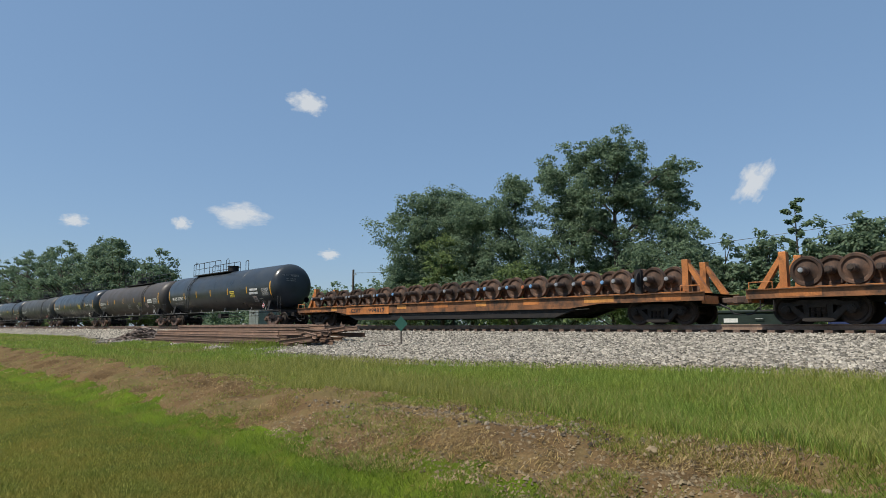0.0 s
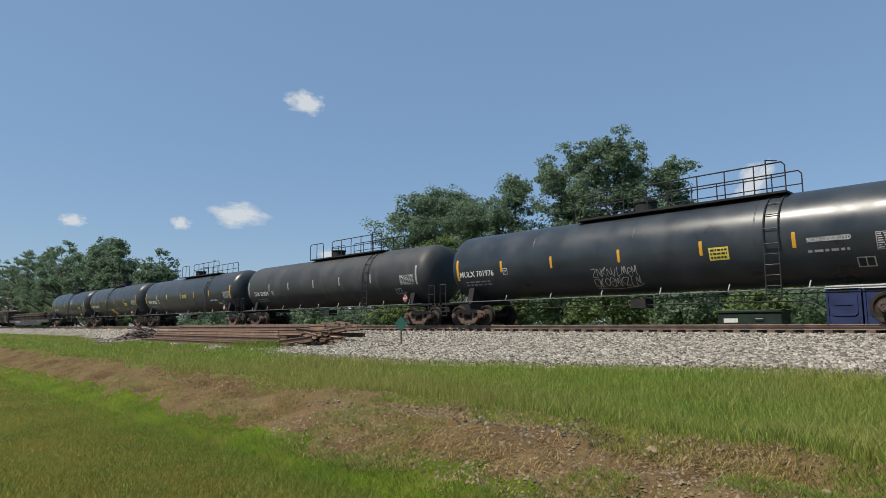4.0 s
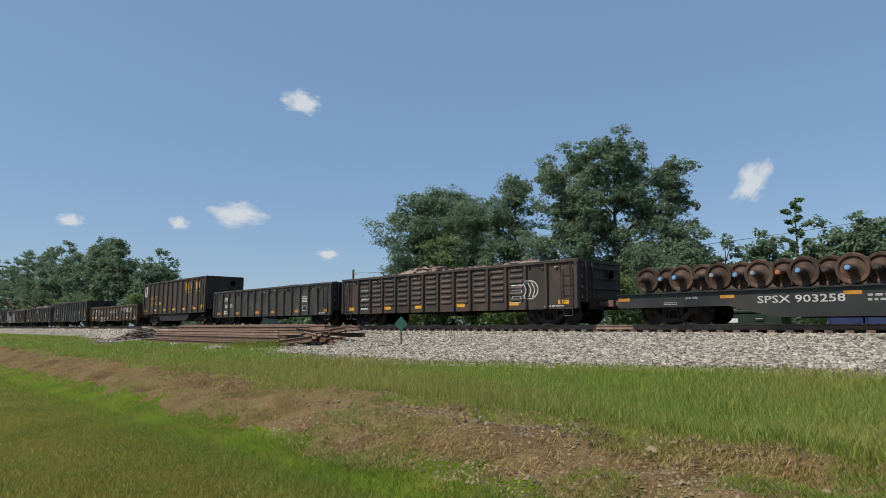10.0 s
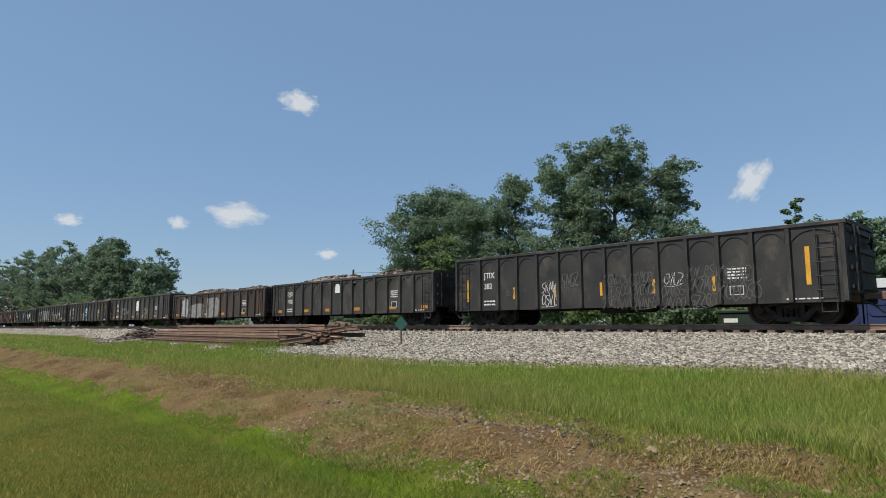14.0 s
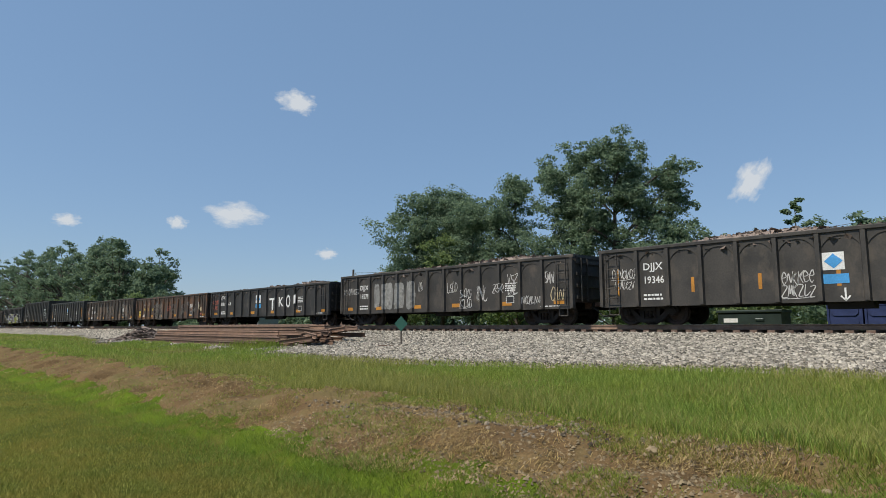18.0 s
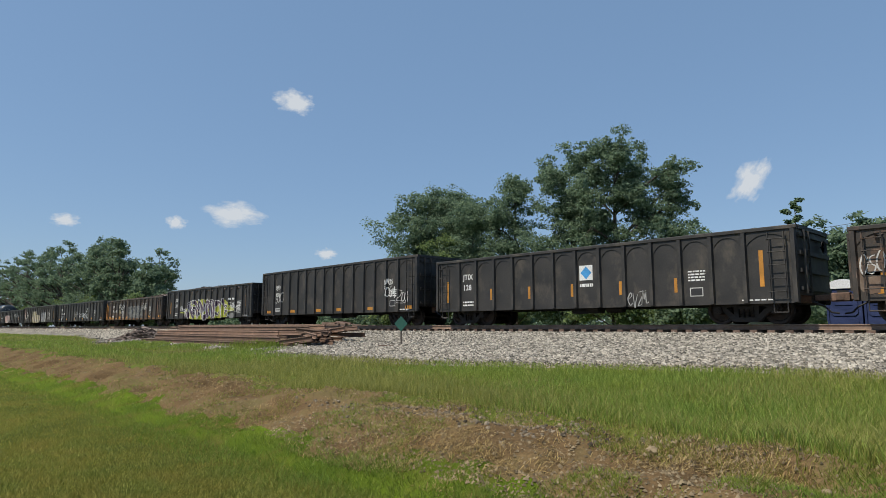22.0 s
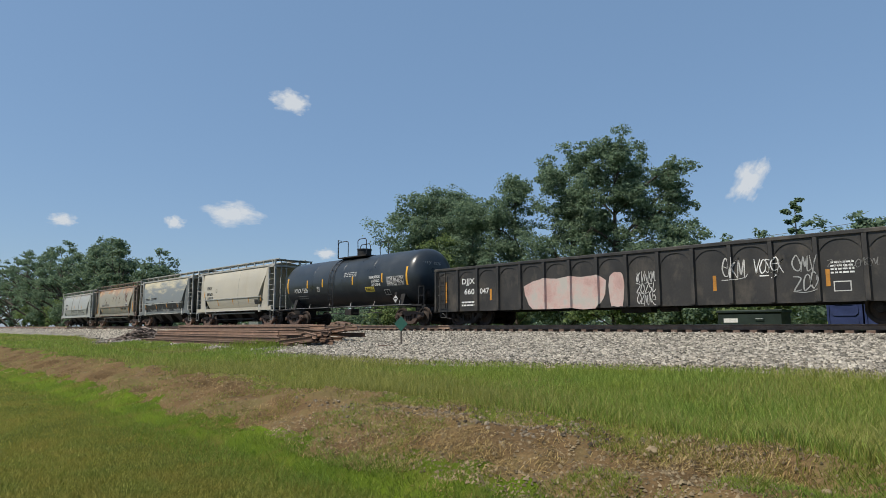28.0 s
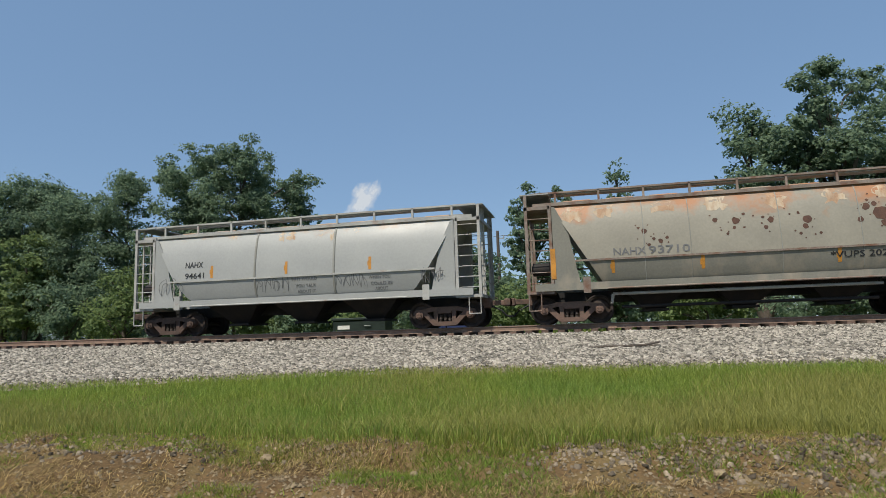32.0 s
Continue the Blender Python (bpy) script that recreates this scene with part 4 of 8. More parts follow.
# ------------------------------------------------------------- things beside the track
def rail_pile():
    """Old rails laid side by side in layers, each one a thing."""
    rnd = random.Random(9)
    meshes = {}
    rows = []
    for layer, (n, y0) in enumerate(((11, 12.45), (10, 12.9), (8, 13.5), (5, 14.2))):
        for k in range(n):
            rows.append((layer, y0 + 0.30 * k + rnd.uniform(-0.04, 0.04)))
    for layer, y in rows:
        x1 = -22.2 - 0.2 * abs(y - 14) + rnd.uniform(-2.2, 0.5)
        x0 = -35.5 - rnd.uniform(0, 2.5) - 0.5 * (y - 12.4)
        length = round(x1 - x0)
        if length not in meshes:
            meshes[length] = Geo().prism(rail_profile(0, 0), -length / 2, length / 2).mesh("scrap_rail", "scrap_rail")
        xm = (x0 + x1) / 2
        z = min(float(ground_z(xm + d, y)) for d in (-6, 0, 6))
        ob = new("scrap_rail", meshes[length])
        zz = max(z, float(ground_z(xm, 13.8)) - 0.16) + 0.02 + 0.175 * layer
        ob.matrix_basis = pose(xm, y, zz, rnd.uniform(-8, 8), 0, rnd.uniform(-0.35, 0.35))
        tagged(ob, "old rust-brown rail in a pile beside the track", "rail", "pile of old rails")
    # short ends and joint bars jutting out at the near end of the pile
    short = Geo().prism(rail_profile(0, 0), -0.9, 0.9).mesh("rail_offcut", "scrap_rail")
    for k in range(16):
        y = rnd.uniform(12.9, 15.4)
        x = rnd.uniform(-24.0, -21.4)
        ob = new("rail_offcut", short)
        ob.matrix_basis = pose(x, y, float(ground_z(x, y)) + 0.04 + rnd.uniform(0, 0.42), rnd.uniform(-15, 15), rnd.uniform(-6, 6), rnd.uniform(-14, 14))
        tagged(ob, "short rusty rail offcut at the pile's end", "rail", "rail offcuts")
    g = Geo()
    for k in range(420):
        r = abs(rnd.gauss(0, 0.5))
        x, y = -43.0 + rnd.gauss(0, 1.5), 14.2 + rnd.gauss(0, 0.75)
        d = math.hypot((x + 43) / 2.6, (y - 14.2) / 1.3)
        z = float(ground_z(x, y)) + max(0, 0.72 * (1 - d)) * rnd.uniform(0.6, 1.0) + 0.02
        m = pose(x, y, z, rnd.uniform(-28, 28), rnd.uniform(-28, 28), rnd.uniform(0, 180))
        q = Geo().box(-0.17, 0.17, -0.11, 0.11, -0.012, 0.012)
        g.add([m @ Vector(p) for p in q.v], q.f)
    tagged(part("tie_plate_heap", g, "scrap"), "heap of loose rusty tie plates by the rails", "scrap", kind="stuff")


rail_pile()


def diamond_sign(x, y):
    z = float(ground_z(x, y))
    t = thing("track_sign", "small green diamond sign on a steel post", "sign", at=(x, y, z - 0.03))
    part("post", Geo().box(-0.025, 0.025, -0.02, 0.02, 0, 0.98), "pole", t)
    ob = part("panel", Geo().prism([(-0.27, 0), (0, -0.27), (0.27, 0), (0, 0.27)], -0.032, -0.022, "y"), "sign_green", t, "green diamond panel")
    ob.location = (0, 0, 0.80)
    t.rotation_euler = (0, 0, radians(20))
    s_ = part("old_plank", Geo().box(-0.45, 0.45, -0.06, 0.06, 0.0, 0.05), "tie")
    s_.location = (x - 0.2, y - 0.35, float(ground_z(x - 0.2, y - 0.35)))
    s_.rotation_euler = (0, 0, 0.3)
    tagged(s_, "weathered grey plank end on the gravel", "plank")


diamond_sign(-17.4, 14.5)


def dead_branch():
    rnd = random.Random(4)
    x, y = 0.9, 17.1
    z = float(ground_z(x, y))
    t = thing("dead_branch", "dry fallen branch lying on the ballast", "branch", at=(x, y, z + 0.03))
    part("limb", Geo().tube([(-1.0, 0.1, 0), (-0.5, 0, 0.03), (0, 0.05, 0.02), (0.45, 0, 0.05), (0.8, 0.1, 0.12)], 0.03, 6), "bark", t)
    for k in range(7):
        a = rnd.uniform(-0.3, 0.8)
        part("twig", Geo().tube([(a, 0.02, 0.03), (a + rnd.uniform(-0.1, 0.2), rnd.uniform(-0.2, 0.2), rnd.uniform(0.03, 0.08)), (a + rnd.uniform(0, 0.35), rnd.uniform(-0.3, 0.3), rnd.uniform(0.03, 0.10))], 0.010, 5), "bark", t)


dead_branch()


def pale_rock(x, y, r, seed):
    rnd = random.Random(seed)
    b = bmesh.new()
    bmesh.ops.create_icosphere(b, subdivisions=2, radius=r)
    for v in b.verts:
        v.co *= rnd.uniform(0.8, 1.2)
        v.co.z *= 0.75
    me = bpy.data.meshes.new("rock")
    b.to_mesh(me)
    b.free()
    me.materials.append(M["clod"])
    ob = new("rock", me)
    ob.location = (x, y, float(ground_z(x, y)) + r * 0.45)
    tagged(ob, "pale angular rock on the earth bank", "rock", "rocks on the bank")


pale_rock(-2.98, 5.45, 0.055, 1)
pale_rock(-1.5, 5.2, 0.035, 2)
pale_rock(-4.1, 5.6, 0.03, 3)
pale_rock(0.9, 5.4, 0.05, 4)


def portable_toilet(x, y):
    z = float(ground_z(x, y))
    t = thing("portable_toilet", "dark blue portable toilet with a white domed roof", "toilet", "portable toilets", at=(x, y, z))
    part("skid", Geo().box(-0.56, 0.56, -0.56, 0.56, 0, 0.12, 0.02), "bin_blue", t)
    part("cabin", Geo().box(-0.58, 0.58, -0.55, 0.55, 0.12, 2.05, 0.03), "bin_blue", t)
    for sx in (-1, 1):
        part("corner_post", Geo().box(min(sx * 0.52, sx * 0.60), max(sx * 0.52, sx * 0.60), -0.59, -0.552, 0.12, 2.08), "bin_blue", t)
    for z0, z1 in ((0.22, 0.92), (1.02, 1.9)):
        g = Geo().prism([(-0.46, z0 + 0.1), (-0.36, z0), (0.36, z0), (0.46, z0 + 0.1), (0.46, z1 - 0.1), (0.36, z1), (-0.36, z1), (-0.46, z1 - 0.1)], -0.585, -0.552, "y")
        panel = part("pressed_panel", g, "bin_blue", t)
        part("panel_rib", Geo().prism([(-0.3, (z0 + z1) / 2 - 0.03), (0.3, (z0 + z1) / 2 - 0.03), (0.26, (z0 + z1) / 2 + 0.04), (-0.26, (z0 + z1) / 2 + 0.04)], -0.61, -0.586, "y"), "bin_blue", panel)
    part("vent", Geo().box(-0.2, 0.2, -0.60, -0.587, 1.92, 2.0), "under", t)
    arch = [(0.63 * math.cos(a), 2.07 + 0.36 * math.sin(a)) for a in [math.pi * k / 12 for k in range(13)]]
    part("roof", Geo().prism(arch, -0.6, 0.6, "y"), "roof_white", t, "white translucent domed roof", smooth=True)
    part("vent_pipe", Geo().cyl((0.42, 0.3, 2.2), (0.42, 0.3, 2.5), 0.05, 8), "roof_white", t)


portable_toilet(-7.02, 28.6)
portable_toilet(-5.76, 28.6)


def green_box():
    x, y = -10.6, 28.6
    z = float(ground_z(x, y))
    t = thing("equipment_box", "dark green metal equipment box with a white label", "box", at=(x, y, z))
    part("body", Geo().box(-1.3, 1.3, -0.55, 0.55, 0.08, 1.15, 0.03), "box_green", t)
    part("lid", Geo().box(-1.34, 1.34, -0.6, 0.6, 1.152, 1.28, 0.03), "box_green", t)
    part("label", Geo().box(-1.05, -0.45, -0.558, -0.552, 0.75, 0.93), "white", t, "white label")
    part("handle", Geo().tube([(0.3, -0.56, 0.9), (0.3, -0.62, 0.9), (0.6, -0.62, 0.9), (0.6, -0.56, 0.9)], 0.015, 6), "galv", t)
    part("plinth", Geo().box(-1.25, 1.25, -0.5, 0.5, -0.1, 0.078), "concrete", t)


green_box()


def cabinet():
    x, y = -58.5, 30.8
    z = float(ground_z(x, y))
    t = thing("signal_cabinet", "tall grey sheet-metal signal hut with a shallow roof", "hut", at=(x, y, z))
    part("hut_body", Geo().box(-1.0, 1.0, -1.1, 1.1, 0.1, 3.1), "cabinet_grey", t)
    part("roof", Geo().prism([(-1.08, 3.1), (1.08, 3.1), (0, 3.3)], -1.2, 1.2, "y"), "cabinet_grey", t)
    part("door", Geo().box(-0.45, 0.45, -1.125, -1.102, 0.2, 2.3), "cabinet_grey", t)
    part("vent", Geo().box(-0.2, 0.2, -1.14, -1.127, 1.9, 2.1), "under", t)
    part("plinth", Geo().box(-1.2, 1.2, -1.15, 1.15, -0.15, 0.098), "concrete", t)
    p = part("marker_post", Geo().box(-0.16, 0.16, -0.13, 0.13, 0, 1.0, 0.02).box(-0.17, 0.17, -0.14, 0.14, 0.86, 0.93), "concrete")
    p.location = (x - 0.25, y - 1.9, float(ground_z(x - 0.25, y - 1.9)))
    tagged(p, "pale concrete marker post with a dull cap", "post")


cabinet()


def tie_stack(x, y, n, seed, label="untidy stack of old dark timber ties"):
    rnd = random.Random(seed)
    t = thing("timber_stack", label, "timber", "timber stacks", at=(x, y, float(ground_z(x, y))))
    me = Geo().box(-1.3, 1.3, -0.115, 0.115, 0, 0.19).mesh("old_tie", "tie")
    for k in range(n):
        ob = part("old_tie", me, "tie", t)
        ob.matrix_basis = pose(rnd.gauss(0, 1.7), rnd.uniform(-1.2, 1.2), 0.02 + 0.2 * (k // 7) + rnd.uniform(0, 0.05), rnd.uniform(-6, 6), rnd.uniform(-5, 5), rnd.uniform(-16, 16))


tie_stack(-50.5, 33, 34, 1)
tie_stack(-44.5, 33.5, 24, 2)
tie_stack(-40.0, 33, 14, 3)
tie_stack(-19.5, 29.5, 8, 5)


def brush_pile(x, y, seed):
    rnd = random.Random(seed)
    g = Geo()
    for k in range(60):
        a = rnd.uniform(0, 3.14)
        l_ = rnd.uniform(0.5, 1.5)
        c = Vector((rnd.gauss(0, 0.8), rnd.gauss(0, 0.5), rnd.uniform(0.05, 0.6)))
        d = Vector((math.cos(a), math.sin(a), rnd.uniform(-0.25, 0.5))) * l_ / 2
        g.cyl(c - d, c + d, rnd.uniform(0.012, 0.04), 5)
    t = part("brush_pile", g, "concrete" if seed == 1 else "bark")
    t.location = (x, y, float(ground_z(x, y)))
    tagged(t, "tangled pile of bleached branches and scrap", "brush", "brush piles", "stuff")


brush_pile(-43.0, 31.0, 1)
brush_pile(-38.5, 31.5, 2)
brush_pile(-47.2, 31.5, 4)
brush_pile(-32.5, 31.0, 6)


def sheet(x, y, w):
    t = part("metal_sheet", Geo().prism([(-w, 0.10), (w, 0.34), (w, 0.37), (-w, 0.13)], -0.5, 0.5, "y").box(-w, -w + 0.1, -0.4, 0.4, 0, 0.12).box(w - 0.1, w, -0.4, 0.4, 0, 0.34), "concrete")
    t.location = (x, y, float(ground_z(x, y)))
    tagged(t, "pale sheet of metal propped on blocks", "sheet")


sheet(-23.5, 29.0, 1.6)
sheet(-36.0, 28.8, 0.5)


def pole_line():
    tops = []
    for x, y, h in ((-56.2, 40, 6.9), (-6.5, 47, 8.0), (34, 47, 8.0)):
        z = float(ground_z(x, y))
        t = thing("utility_pole", "weathered wooden utility pole", "pole", "utility poles", at=(x, y, z))
        part("shaft", Geo().cyl((0, 0, -0.3), (0, 0, h), 0.16, 10, 0.11), "pole", t, smooth=True)
        part("bracket", Geo().box(-0.05, 0.5, -0.04, 0.04, h - 0.62, h - 0.54), "galv", t)
        part("insulator", Geo().cyl((0.45, 0, h - 0.54), (0.45, 0, h - 0.36), 0.05, 8), "galv", t)
        part("meter_box", Geo().box(-0.16, 0.16, -0.30, -0.14, 1.1, 1.7), "cabinet_grey", t)
        tops.append(Vector((x + 0.45, y, z + h - 0.38)))
    for a, b in zip(tops, tops[1:]):
        g = Geo()
        pts = [a.lerp(b, k / 14) - Vector((0, 0, 0.9 * (1 - (2 * k / 14 - 1) ** 2))) for k in range(15)]
        g.tube(pts, 0.018, 5)
        tagged(part("overhead_wire", g, "wire"), "thin dark overhead wire", "wire", "overhead wires")


pole_line()


def white_van(x, y):
    z = float(ground_z(x, y))
    t = thing("white_van", "white van parked among the trees", "van", at=(x, y, z))
    body = [(-2.5, 0.45), (2.4, 0.45), (2.5, 1.2), (2.0, 1.45), (1.3, 2.3), (0.9, 2.5), (-2.3, 2.5), (-2.5, 2.2)]
    part("body", Geo().prism(body, -0.95, 0.95, "y"), "white", t)
    part("windscreen", Geo().prism([(1.42, 2.12), (1.98, 1.5), (2.03, 1.5), (1.47, 2.15)], -0.8, 0.8, "y"), "glass", t)
    part("side_window", Geo().prism([(0.4, 1.5), (1.7, 1.5), (1.2, 2.15), (0.4, 2.15)], -0.958, -0.952, "y"), "glass", t)
    for wx_ in (-1.6, 1.6):
        for wy_ in (-0.9, 0.9):
            w = part("wheel", Geo().lathe([(-0.1, 0.2), (-0.1, 0.34), (0.1, 0.34), (0.1, 0.2)], 0, 0, 16, "y"), "black_paint", t)
            w.location = (wx_, wy_, 0.34)


white_van(-8.6, 44.0)


# ------------------------------------------------------------- wagons: shared pieces
WHEEL_R = 0.457


def wheel_geo(y, flip):
    """One wheel about the y axis: tread, flange, dished plate and hub."""
    s_ = -1 if flip else 1
    prof = [(0.055, 0.06), (0.085, 0.13), (0.02, 0.20), (-0.005, 0.33), (0.05, 0.375), (0.06, 0.452), (-0.055, 0.460), (-0.072, 0.484), (-0.085, 0.480), (-0.085, 0.375), (-0.04, 0.33), (-0.02, 0.2), (-0.06, 0.13), (-0.06, 0.06)]
    return [(y + s_ * a, r) for a, r in prof]


def wheelset_meshes():
    g = Geo()
    for side in (-1, 1):
        g.lathe(wheel_geo(side * 0.80, side < 0), 0, 0, 28, "y")
    g.lathe([(-0.80, 0.085), (0.80, 0.085)], 0, 0, 12, "y")
    w = g.mesh("wheelset", "wheel_dark", True)
    load = [Geo().lathe(wheel_geo(side * 0.80, side < 0), 0, 0, 32, "y").mesh("wheel", "wheel_rust", True) for side in (-1, 1)]
    g3 = Geo()
    g3.lathe([(-1.36, 0.06), (-1.355, 0.105), (-1.08, 0.125), (-1.075, 0.135), (-0.96, 0.135), (-0.87, 0.10), (-0.80, 0.09), (0.80, 0.09), (0.87, 0.10), (0.96, 0.135), (1.075, 0.135), (1.08, 0.125), (1.355, 0.105), (1.36, 0.06)], 0, 0, 16, "y")
    return w, load, g3.mesh("axle", "axle_rust", True)


W_RUN, W_LOAD, W_AXLE = wheelset_meshes()
CAPS = {k: Geo().lathe([(-1.395, 0.03), (-1.39, 0.07), (-1.35, 0.08)], 0, 0, 12, "y").mesh("axle_cap", k, True) for k in ("steel_cap", "blue_cap", "red_cap", "axle_rust")}


def side_frame_mesh(material):
    """Cast side frame with two triangular windows, in the truck's space, its face towards -y."""
    g = Geo()
    y0, y1 = -0.10, 0.10
    g.prism([(-1.06, 0.42), (-1.10, 0.52), (-1.02, 0.65), (-0.76, 0.66), (-0.45, 0.73), (0.45, 0.73), (0.76, 0.66), (1.02, 0.65), (1.10, 0.52), (1.06, 0.42),
             (0.98, 0.55), (0.72, 0.53), (0.42, 0.58), (-0.42, 0.58), (-0.72, 0.53), (-0.98, 0.55)], y0, y1, "y")
    for s_ in (-1, 1):
        g.prism([(s_ * 0.86, 0.54), (s_ * 0.64, 0.54), (s_ * 0.28, 0.22), (s_ * 0.42, 0.10)], y0 + 0.01, y1 - 0.01, "y")
        g.prism([(s_ * 0.25, 0.59), (s_ * 0.40, 0.59), (s_ * 0.38, 0.20), (s_ * 0.25, 0.20)], y0 + 0.02, y1 - 0.02, "y")
        g.prism([(s_ * 0.74, 0.56), (s_ * 0.78, 0.34), (s_ * 0.86, 0.36), (s_ * 0.86, 0.56)], y0, y1, "y")
        g.lathe([(-0.20, 0.03), (-0.20, 0.085), (-0.17, 0.10), (-0.17, 0.135), (0.05, 0.15)], s_ * 0.89, 0.457, 16, "y")
        for q in range(3):
            a = 2.1 * q + 0.5
            g.cyl((s_ * 0.89 + 0.055 * math.cos(a), -0.22, 0.457 + 0.055 * math.sin(a)), (s_ * 0.89 + 0.055 * math.cos(a), -0.2, 0.457 + 0.055 * math.sin(a)), 0.018, 6)
    g.prism([(-0.46, 0.12), (-0.36, 0.08), (0.36, 0.08), (0.46, 0.12), (0.36, 0.22), (-0.36, 0.22)], y0 - 0.02, y1 + 0.02, "y")
    g.box(-0.24, 0.24, y0 - 0.03, y1 + 0.02, 0.50, 0.60)
    return g.mesh("side_frame", material)


def spring_mesh():
    """One coil spring: a stack of turns about the z axis."""
    g = Geo()
    rings = []
    for k in range(7):
        rings += [(0.205 + k * 0.045, 0.052), (0.228 + k * 0.045, 0.072)]
    g.lathe(rings, 0, 0, 10, "x")
    g.v = [(b, c, a) for a, b, c in g.v]
    return g.mesh("spring", "spring")


FRAME_ME, FRAME_SHADED, SPRING_ME = side_frame_mesh("truck_rust"), side_frame_mesh("truck_shaded"), spring_mesh()
BOLSTER_ME = Geo().box(-0.22, 0.22, -1.0, 1.0, 0.36, 0.60, 0.03).box(-0.30, 0.30, -0.35, 0.35, 0.58, 0.72).cyl((-0.5, -0.9, 0.30), (-0.5, 0.9, 0.30), 0.05, 8).cyl((0.5, -0.9, 0.30), (0.5, 0.9, 0.30), 0.05, 8).mesh("truck", "under")
COUPLER_ME = (Geo().box(-0.1, 0.62, -0.09, 0.09, 0.74, 0.92, 0.02).box(0.55, 0.80, -0.17, 0.17, 0.70, 0.97, 0.03).box(0.70, 0.92, 0.02, 0.19, 0.72, 0.96, 0.03)
              .box(-0.25, 0.05, -0.26, 0.26, 0.66, 1.0, 0.03).mesh("coupler", "truck_rust"))
HOSE_ME = Geo().tube([(0.1, -0.35, 0.72), (0.45, -0.36, 0.55), (0.62, -0.30, 0.36), (0.80, -0.2, 0.33)], 0.028, 6).mesh("air_hose", "black_paint")
WHEELSETS, CARS, LOADS = [], [], []


def truck(car, x, dark=False):
    # dark: side frames take the copy with the wagon's shade in its colour
    t = part("truck", BOLSTER_ME, "under", car, "grimy freight truck, the shade under its wagon put into a dark colour" if dark else "rusty cast-steel freight truck", at=(x, 0, 0))
    for y in (-1.0, 1.0):
        part("side_frame", FRAME_SHADED if dark else FRAME_ME, "truck_rust", t, at=(0, y, 0))
        for dx in (-0.16, 0.0, 0.16):
            part("spring", SPRING_ME, "spring", t, at=(dx, y, 0))
    for dx in (-0.89, 0.89):
        w = part("wheelset", W_RUN, "wheel_dark", t, at=(dx, 0, WHEEL_R))
        WHEELSETS.append((w, car, dx, x))


def running_gear(car, half, inset, dark=False):
    truck(car, -half + inset, dark)
    truck(car, half - inset, dark)
    for s_ in (-1, 1):
        c = part("coupler", COUPLER_ME, "truck_rust", car)
        h = part("air_hose", HOSE_ME, "black_paint", car)
        for o in (c, h):
            o.location = (s_ * (half - 0.12), 0, 0)
            o.rotation_euler = (0, 0, 0 if s_ > 0 else math.pi)


def car_at(name, label, category, rear, front, group):
    c = thing(name, label, category, group, at=((rear + front) / 2, TRACK_Y, 0))
    CARS.append(c)
    return c, (front - rear) / 2


def ladder(car, x, y, z0, z1, rungs, w, material, face="side", label=""):
    """Ladder of round bars standing off a wall; face end: on the end wall, at x, across y."""
    g = Geo()
    if face == "side":
        for a in (x - w / 2, x + w / 2):
            g.box(a - 0.02, a + 0.02, y - 0.055, y - 0.005, z0, z1)
        for k in range(rungs):
            z = z0 + (z1 - z0) * (k + 0.5) / rungs
            g.cyl((x - w / 2 - 0.03, y - 0.06, z), (x + w / 2 + 0.03, y - 0.06, z), 0.014, 6)
    else:
        for a in (y - w / 2, y + w / 2):
            g.box(x - 0.03, x + 0.03, a - 0.02, a + 0.02, z0, z1)
        for k in range(rungs):
            z = z0 + (z1 - z0) * (k + 0.5) / rungs
            g.cyl((x, y - w / 2, z), (x, y + w / 2, z), 0.014, 6)
    return part("ladder", g, material, car, label)


def stripe(car, x, z, w, h, y, material="amber"):
    return part("reflector_stripe", Geo().box(x - w / 2, x + w / 2, y - 0.004, y, z - h / 2, z + h / 2), material, car)


# ------------------------------------------------------------- gondolas
RIB_CACHE, RIBS, ARCHES = {}, {}, {}


